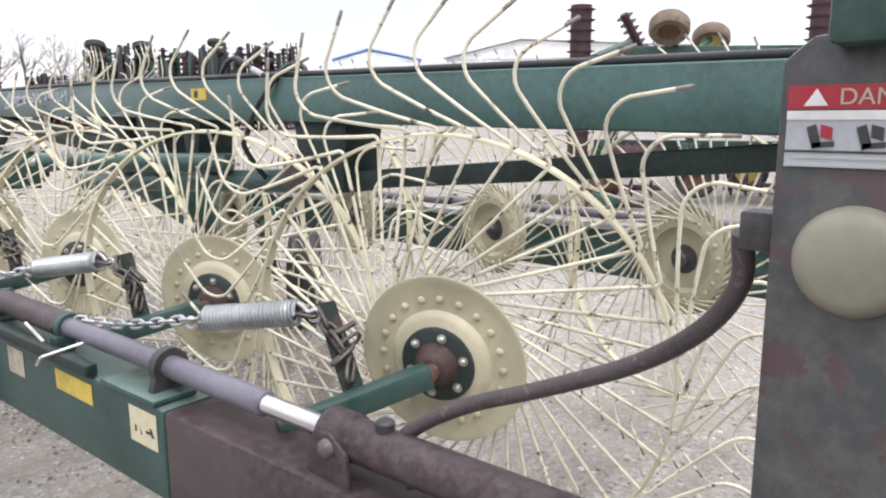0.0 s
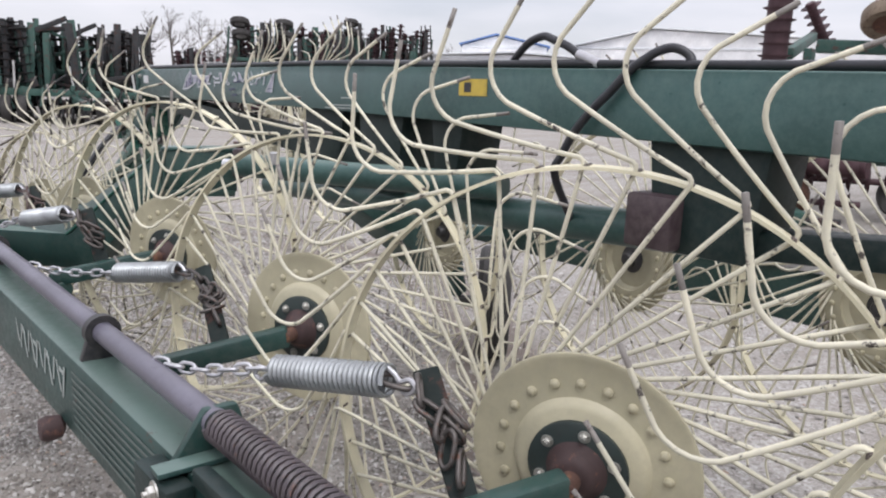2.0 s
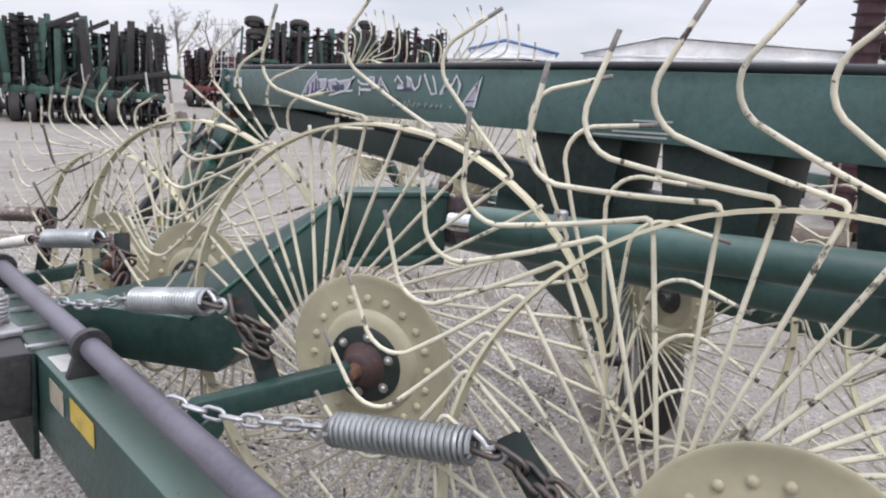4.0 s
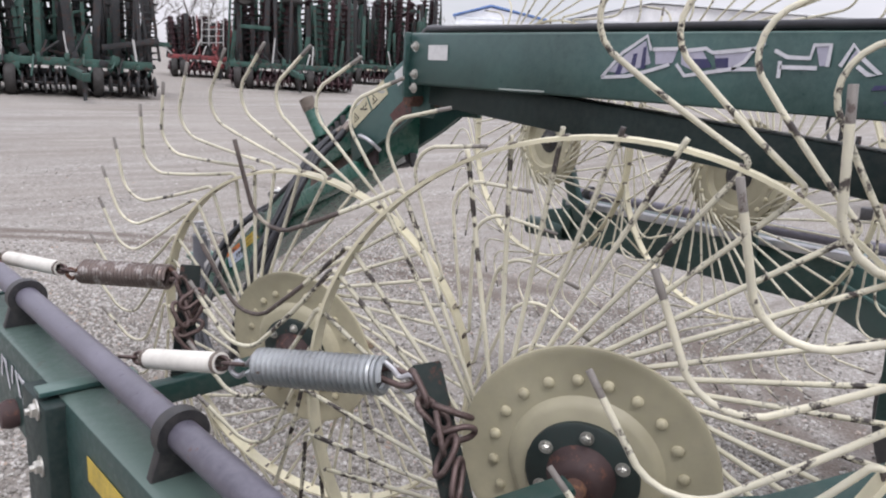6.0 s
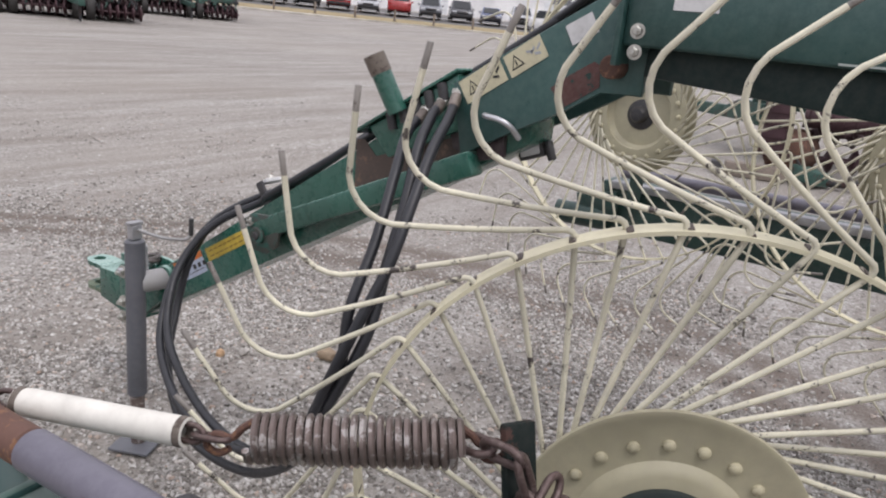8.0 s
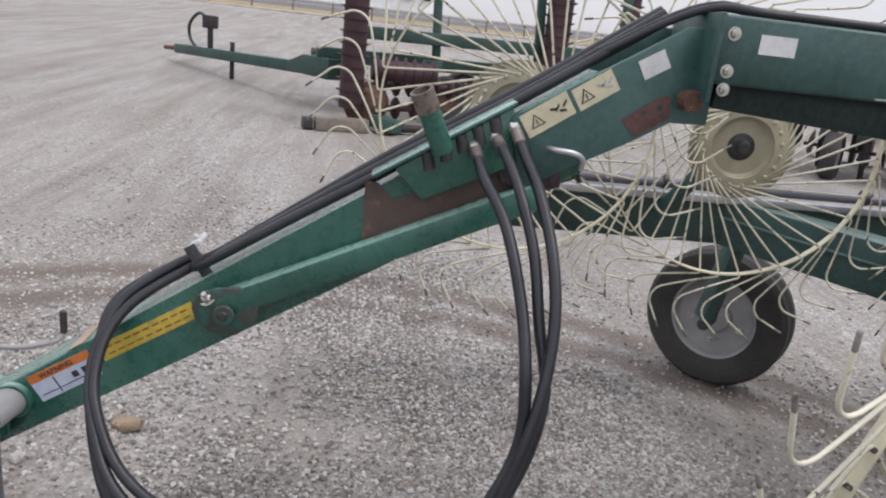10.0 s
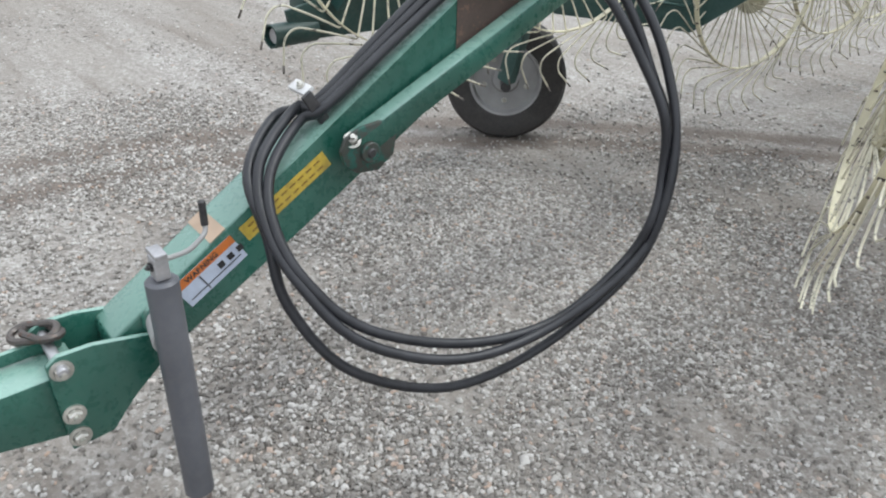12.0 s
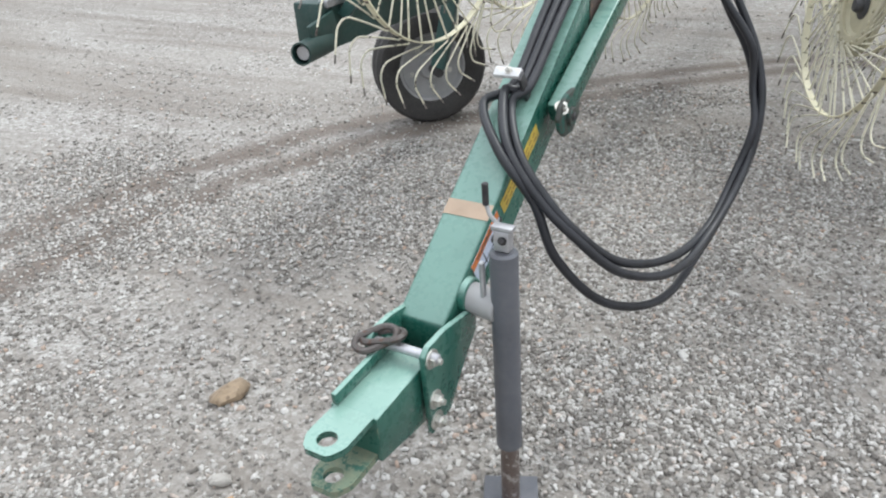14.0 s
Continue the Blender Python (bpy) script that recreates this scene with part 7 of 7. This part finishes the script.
def parked_car(az, d, kind, colour, turn):
    """Front of the car towards local -Y."""
    mt = CAR_COL[colour]
    label = {"suv": colour + " sport utility car parked nose in", "pickup": colour + " pickup truck parked in a row", "van": colour + " van parked in a row", "sedan": colour + " saloon car parked in a row"}[kind]
    ob = root("parked_" + kind, label, "car" if kind != "pickup" else "pickup truck", "cars along the verge")
    ob.matrix_basis = polar_pose(az, d) @ Matrix.Translation((0, 0, 0.03)) @ Matrix.Rotation(radians(turn), 4, "Z")
    L, W = {"suv": (4.7, 1.88), "pickup": (5.6, 1.98), "van": (5.0, 1.95), "sedan": (4.6, 1.80)}[kind]
    hood, roof = {"suv": (1.05, 1.75), "pickup": (1.15, 1.86), "van": (1.05, 1.85), "sedan": (0.92, 1.43)}[kind]
    f = -L / 2
    m = Matrix(((0, 0, 1, -W / 2), (1, 0, 0, 0), (0, 1, 0, 0), (0, 0, 0, 1)))
    cab_end = {"suv": 0.97, "pickup": 0.62, "van": 0.985, "sedan": 0.83}[kind]
    hd = 0.16 if kind == "van" else 0.26
    low = [(f, 0.42), (f + 0.04, hood * 0.80), (f + 0.20, hood * 0.92), (f + L * hd, hood), (f + L * 0.98, hood), (f + L, hood * 0.7), (f + L, 0.42), (f + L * 0.9, 0.30), (f + L * 0.1, 0.30)]
    body = part("body", prism(low, m, W, 0.07), mt, ob)
    bm = bmesh.new()
    y0, y1, y2, y3 = f + L * (hd - 0.01), f + L * (hd + 0.15), f + L * (cab_end - 0.09), f + L * cab_end
    wl_, wt = W * 0.47, W * 0.40
    vs = [bm.verts.new(p) for p in ((-wl_, y0, hood - 0.02), (wl_, y0, hood - 0.02), (wl_, y3, hood - 0.02), (-wl_, y3, hood - 0.02), (-wt, y1, roof), (wt, y1, roof), (wt, y2, roof), (-wt, y2, roof))]
    for q in ((0, 1, 5, 4), (1, 2, 6, 5), (2, 3, 7, 6), (3, 0, 4, 7), (4, 5, 6, 7)):
        bm.faces.new([vs[i] for i in q])
    bmesh.ops.bevel(bm, geom=bm.edges[:], offset=0.05, segments=2, affect="EDGES", profile=0.5)
    part("cabin", bm, mt, ob)
    # panes stand a little proud of the cabin
    def pane(name, a, b, c, d_, out):
        bm = bmesh.new()
        o = Vector(out) * 0.012
        q = [Vector(v) for v in (a, b, c, d_)]
        mid = sum(q, Vector()) / 4
        bm.faces.new([bm.verts.new(mid + (v - mid) * 0.84 + o) for v in q])
        part(name, bm, CAR_GLASS, ob)
    P = [v for v in ((-wl_, y0, hood), (wl_, y0, hood), (wl_, y3, hood), (-wl_, y3, hood), (-wt, y1, roof), (wt, y1, roof), (wt, y2, roof), (-wt, y2, roof))]
    pane("windscreen", P[0], P[1], P[5], P[4], (0, -1, 0.6))
    pane("rear_window", P[2], P[3], P[7], P[6], (0, 1, 0.6))
    pane("side_window", P[1], P[2], P[6], P[5], (1, 0, 0.3))
    pane("side_window", P[3], P[0], P[4], P[7], (-1, 0, 0.3))
    for x in (-W * 0.36, W * 0.36):
        part("headlight", box((x, f + 0.03, hood * 0.74), (W * 0.20, 0.06, 0.15), 0.02), LAMP_CLEAR, ob)
        part("tail_light", box((x * 1.15, f + L - 0.01, hood * 0.8), (W * 0.10, 0.05, 0.22), 0.02), LAMP_RED, ob)
        part("mirror", box((x * 1.50, f + L * (hd + 0.06), hood + 0.08), (0.18, 0.10, 0.14), 0.03), mt, ob)
    part("grille", box((0, f + 0.01, hood * 0.68), (W * 0.46, 0.05, 0.22), 0.02), FAR_DARK, ob)
    part("bumper", box((0, f - 0.02, 0.48), (W * 0.94, 0.14, 0.20), 0.04), FAR_DARK if colour != "white" else CAR_COL["silver"], ob)
    for x in (-W * 0.44, W * 0.44):
        for y in (f + L * 0.19, f + L * 0.80):
            simple_tyre(ob, (x, y, 0.34), (1, 0, 0), 0.34, 0.22, RIM_GREY)
    return ob


cars = [("suv", "white"), ("pickup", "silver"), ("van", "dark"), ("pickup", "red"), ("sedan", "silver"), ("pickup", "red"), ("suv", "grey"), ("suv", "dark"), ("sedan", "blue"), ("suv", "silver"), ("sedan", "white")]
for k, (kind, colour) in enumerate(cars):
    parked_car(40.6 + k * 2.25, 67.5, kind, colour, (0, 180, 4, 0, -3, 178, 0, 3, 0, 2, 0)[k])
parked_car(63.6, 63.5, "suv", "white", 70)

# ---- buildings ----
WALL_WHITE = painted("white_metal_siding", (0.82, 0.83, 0.85), 0.6, wear=(0.66, 0.66, 0.68), wear_at=0.7, dust_amt=0.2, scale=0.6)
ROOF_GREY = painted("pale_metal_roof", (0.70, 0.72, 0.75), 0.5, wear=(0.58, 0.59, 0.61), wear_at=0.68, dust_amt=0.2, scale=0.4)
ROOF_BLUE = painted("blue_metal_roof", (0.09, 0.18, 0.40), 0.5, wear=(0.14, 0.2, 0.3), wear_at=0.7, scale=0.5)


def hall(label, az0, az1, d, eave, ridge, ridge_f, roof_mat, depth=22, windows=0, doors=0, sign=False, az_skew=0):
    """Low shed: front wall, gable, two roof slopes and its openings."""
    azm = (az0 + az1) / 2
    w = 2 * d * math.tan(radians(az1 - az0) / 2)
    hw = w / 2
    ob = root("metal_hall", label, "building", "halls behind the yard")
    ob.matrix_basis = polar_pose(azm, d) @ Matrix.Translation((0, 0, -0.6)) @ Matrix.Rotation(radians(az_skew), 4, "Z")
    xr = -hw + w * ridge_f
    part("wall", prism([(-hw, 0), (hw, 0), (hw, eave), (xr, ridge), (-hw, eave)], Matrix(((1, 0, 0, 0), (0, 0, 1, 0), (0, 1, 0, 0), (0, 0, 0, 1))), depth, 0.0), WALL_WHITE, ob)
    for x0, z0, x1, z1 in ((-hw - 0.4, eave - 0.02, xr, ridge + 0.12), (xr, ridge + 0.12, hw + 0.4, eave - 0.02)):
        part("roof", beam((x0, depth / 2, z0 + 0.12), (x1, depth / 2, z1 + 0.12), depth + 1.0, 0.2, bev=0.03), roof_mat, ob)
    part("fascia", box((0, -0.06, eave - 0.12), (w, 0.1, 0.3), 0.02), ROOF_GREY, ob)
    for k in range(windows):
        x = -hw + w * (k + 0.5) / windows
        wn_ = part("window", box((x, -0.04, eave * 0.55), (w / windows * 0.52, 0.12, 1.0), 0.02), CAR_GLASS, ob)
        part("sill", box((x, -0.12, eave * 0.55 - 0.56), (w / windows * 0.6, 0.2, 0.1), 0.02), ROOF_GREY, wn_)
    for k in range(doors):
        x = -hw + w * (k + 0.62) / max(1, doors)
        dr = part("roller_door", box((x, -0.05, 1.9), (3.4, 0.12, 3.8), 0.03), ROOF_GREY, ob)
        for j in range(6):
            part("door_panel", box((x, -0.13, 0.4 + j * 0.62), (3.2, 0.05, 0.55), 0.02), ROOF_GREY, dr)
    if sign:
        part("sign_panel", box((hw * 0.1, -0.10, eave * 0.62), (2.6, 0.14, 2.0), 0.03), CAR_COL["grey"], ob)
    ribs = int(w / 1.5)
    for k in range(ribs):
        x = -hw + w * (k + 0.5) / ribs
        zt = eave + (ridge - eave) * (1 - abs(x - xr) / (xr + hw if x < xr else hw - xr)) - 0.1
        part("siding_rib", box((x, -0.02, zt / 2), (0.10, 0.06, zt), 0.0), WALL_WHITE, ob)
    return ob


hall("long low white building with a flat pale roof", 38.5, 52.0, 84.0, 4.2, 4.6, 0.5, ROOF_GREY, 10, windows=14)
hall("white building with a blue metal roof", 41.0, 47.5, 94.0, 6.2, 7.4, 0.4, ROOF_BLUE, 16, windows=8)
hall("long pale grey metal warehouse with a low gable", 49.5, 76.0, 104.0, 7.4, 9.7, 0.22, ROOF_GREY, 30, doors=3, sign=True)
hall("low white office beside the warehouse", 78.0, 92.0, 98.0, 5.0, 5.6, 0.5, ROOF_GREY, 14, windows=10)


# ---- bare trees ----
def bark_mat():
    return painted("grey_winter_bark", (0.085, 0.072, 0.064), 0.9, wear=(0.05, 0.045, 0.04), wear_at=0.6, scale=3)


BARK = bark_mat()
TWIG = painted("fine_winter_twigs", (0.10, 0.085, 0.075), 0.9, wear=(0.07, 0.06, 0.05), wear_at=0.6, scale=2)


def bare_tree(az, d, h, seed):
    rng = random.Random(seed)
    ob = root("bare_tree", "leafless winter tree beyond the yard", "tree", "winter trees")
    ob.matrix_basis = Matrix.Translation(polar(az, d) + Vector((0, 0, -0.1)))
    tr, tw = bmesh.new(), bmesh.new()
    trunk = [(0, 0, 0), (0.1, 0.1, h * 0.18), (rng.uniform(-0.3, 0.3), 0.0, h * 0.4), (rng.uniform(-0.5, 0.5), 0, h * 0.68), (rng.uniform(-0.6, 0.6), 0, h * 0.95)]
    add_sweep(tr, trunk, [h * 0.024, h * 0.020, h * 0.014, h * 0.008, h * 0.002], 8)

    def branch(p, dirv, ln, r, depth):
        q = p + dirv * ln * 0.5 + Vector((rng.uniform(-1, 1), rng.uniform(-1, 1), rng.uniform(0, 1))) * ln * 0.08
        e = q + (dirv + Vector((0, 0, 0.25))).normalized() * ln * 0.5
        add_sweep(tr if depth == 0 else tw, [p, q, e], [r, r * 0.7, r * 0.35], 5 if depth == 0 else 3, cap=False)
        if depth < 3:
            for k in range(5 if depth < 2 else 4):
                f = rng.uniform(0.25, 1.0)
                s = p.lerp(q, f * 2) if f < 0.5 else q.lerp(e, f * 2 - 1)
                nd = (dirv + Vector((rng.uniform(-1, 1), rng.uniform(-1, 1), rng.uniform(-0.3, 0.9)))).normalized()
                branch(s, nd, ln * rng.uniform(0.42, 0.62), r * 0.5, depth + 1)

    for k in range(13):
        f = 0.25 + 0.70 * k / 13
        i = 1 if f < 0.4 else 2 if f < 0.68 else 3
        z = h * f
        a = rng.uniform(0, 6.28)
        base = Vector(trunk[i]).lerp(Vector(trunk[i + 1]), (z - trunk[i][2]) / (trunk[i + 1][2] - trunk[i][2]))
        branch(base, Vector((math.cos(a), math.sin(a), rng.uniform(0.35, 0.9))).normalized(), h * 0.34 * (1.15 - f), h * 0.008 * (1.2 - f), 0)
    part("trunk", tr, BARK, ob)
    part("crown", tw, TWIG, ob)
    return ob


for k, (az, d, h) in enumerate(((17.8, 78, 6.6), (19.4, 82, 7.4), (21.6, 80, 7.0), (23.2, 84, 6.4), (40.0, 100, 6.2), (41.6, 104, 6.6), (5.0, 90, 7.2), (2.0, 88, 7.6), (-3.0, 86, 7.4))):
    bare_tree(az, d, h, 40 + k)


# ---- loose stones on the gravel ----
BARE_SPOTS = ((2.30, 9.05, 0.30), (2.05, 8.55, 0.25), (4.75, 9.60, 0.30), (5.1, 10.1, 0.22), (3.62, 8.62, 0.13), (3.30, 9.12, 0.13), (2.75, 8.55, 0.20))


def stone_field(name, x0, x1, y0, y1, count, s0, s1, seed, label, fade, soft, flat, mid):
    rng = np.random.default_rng(seed)
    x = rng.uniform(x0, x1, count * 4)
    y = rng.uniform(y0, y1, count * 4)
    # tracks run slantwise through the stones and stay thinner
    u = x * math.sin(radians(66)) + y * math.cos(radians(66))
    v = -x * math.cos(radians(66)) + y * math.sin(radians(66))
    dens = 0.66 + 0.24 * np.sin(v * 2.3 + 0.6 * np.sin(u * 0.9)) + 0.22 * np.sin(v * 6.1 + 1.3 + 0.8 * np.sin(u * 1.7)) + 0.15 * np.sin(u * 3.1 + v * 1.7)
    off = x - 6.2 + 0.149 * (y - 9.65) ** 2
    dens = dens * (1 - 0.85 * np.exp(-(off / 0.22) ** 2)) * (1 - 0.75 * np.exp(-((off + 0.42) / 0.17) ** 2))
    # bare, trodden spots
    rough = sum(np.sin(x * f * math.cos(g) + y * f * math.sin(g) + g * 5) / k for f, g, k in ((1.9, 0.4, 1.0), (3.3, 2.1, 1.2), (5.7, 1.3, 1.6), (9.1, 2.8, 2.2), (14.0, 0.9, 3.0)))
    dens = dens * np.clip(0.86 + 0.36 * rough, 0.24, 1.25)
    for bx, by, br in BARE_SPOTS:
        dens = dens * (1 - 0.92 * np.exp(-(((x - bx) / br) ** 2 + ((y - by) / (br * 0.7)) ** 2) ** 2))
    dens = np.clip(dens, 0.07, 1.0) * np.clip((fade - np.hypot(x - mid[0], y - mid[1])) / soft, 0, 1)
    keep = rng.random(count * 4) < dens
    x, y = x[keep][:count], y[keep][:count]
    n = len(x)
    size = s0 + (s1 - s0) * rng.random(n) ** 2.2
    # crushed stones, sunk in the ground: four sides and a broken top
    ring = np.array([(-1, -1, -0.6), (1, -1, -0.6), (1, 1, -0.6), (-1, 1, -0.6), (-0.72, -0.72, 1), (0.72, -0.72, 1), (0.72, 0.72, 1), (-0.72, 0.72, 1)], float)
    quads = np.array([(4, 5, 6, 7), (0, 1, 5, 4), (1, 2, 6, 5), (2, 3, 7, 6), (3, 0, 4, 7)])
    v = ring[None] * 0.5 + rng.uniform(-0.23, 0.23, (n, 8, 3))
    v[:, :, 2] *= rng.uniform(0.5, 1.0, (n, 1)) * flat
    v[:, :, 0] *= rng.uniform(0.85, 1.45, (n, 1))
    v[:, :, 1] *= rng.uniform(0.65, 1.05, (n, 1))
    a = rng.uniform(0, 2 * math.pi, n)
    tilt = rng.uniform(-0.35, 0.35, n)
    ca, sa, ct, st = np.cos(a)[:, None], np.sin(a)[:, None], np.cos(tilt)[:, None], np.sin(tilt)[:, None]
    vx, vy, vz = v[:, :, 0], v[:, :, 1], v[:, :, 2]
    vy, vz = vy * ct - vz * st, vy * st + vz * ct
    vx, vy = vx * ca - vy * sa, vx * sa + vy * ca
    d = np.hypot(x - 3.0, y - 7.0)
    base = 0.028 * np.clip(d - 8.0, 0, 75)
    pts = np.stack([x[:, None] + vx * size[:, None], y[:, None] + vy * size[:, None], base[:, None] + size[:, None] * 0.0 + vz * size[:, None]], 2).reshape(-1, 3)
    faces = (quads[None] + 8 * np.arange(n)[:, None, None]).reshape(-1, 4)
    me = bpy.data.meshes.new(name)
    me.vertices.add(len(pts))
    me.vertices.foreach_set("co", pts.ravel())
    me.loops.add(faces.size)
    me.loops.foreach_set("vertex_index", faces.ravel())
    me.polygons.add(len(faces))
    me.polygons.foreach_set("loop_start", np.arange(0, faces.size, 4))
    me.update(calc_edges=True)
    me.validate()
    me.materials.append(STONE)
    return tagged(new(name, me), label, "gravel", "", "stuff")


stone_field("gravel_stones", -0.6, 7.6, 5.4, 13.8, 175000, 0.0065, 0.0185, 1, "pale crushed stones scattered over the yard", 4.1, 2.0, 0.88, (3.5, 9.9))
stone_field("gravel_stones_beyond", -5.0, 13.0, -3.0, 20.0, 45000, 0.010, 0.026, 2, "grey crushed stones further across the yard", 12.5, 8.0, 0.36, (3.6, 8.5))


def loose_rock(c, size, rot, mat, label):
    bm = bmesh.new()
    bmesh.ops.create_icosphere(bm, subdivisions=2, radius=0.5)
    for v in bm.verts:
        v.co += Vector((noise.noise(v.co * 2.3 + Vector(c)), noise.noise(v.co * 2.1 + Vector((7, 1, 2))), noise.noise(v.co * 2.6))) * 0.22
    ob = finish(bm, "loose_rock", mat, None)
    ob.matrix_basis = pose(*c, *rot) @ Matrix.Diagonal((*size, 1))
    return tagged(ob, label, "rock", "loose rocks")


BROWN_ROCK = painted("sandy_brown_rock", (0.27, 0.20, 0.13), 0.9, wear=(0.18, 0.13, 0.09), wear_at=0.6, scale=30, bump=0.6)
TAN_ROCK = painted("sandy_orange_rock", (0.42, 0.27, 0.15), 0.9, wear=(0.28, 0.18, 0.11), wear_at=0.6, scale=30, bump=0.6)
PALE_ROCK = painted("pale_grey_rock", (0.36, 0.34, 0.31), 0.9, wear=(0.22, 0.20, 0.18), wear_at=0.62, scale=30, bump=0.6)
loose_rock((4.29, 10.005, 0.018), (0.14, 0.09, 0.06), (4, 3, 65), BROWN_ROCK, "flat sandy brown rock on the gravel")
loose_rock((4.043, 10.305, 0.010), (0.075, 0.045, 0.035), (0, 6, 20), PALE_ROCK, "pale rock half sunk in the gravel")
loose_rock((3.949, 10.365, 0.012), (0.05, 0.04, 0.045), (10, 0, 50), TAN_ROCK, "small sandy orange rock on the gravel")
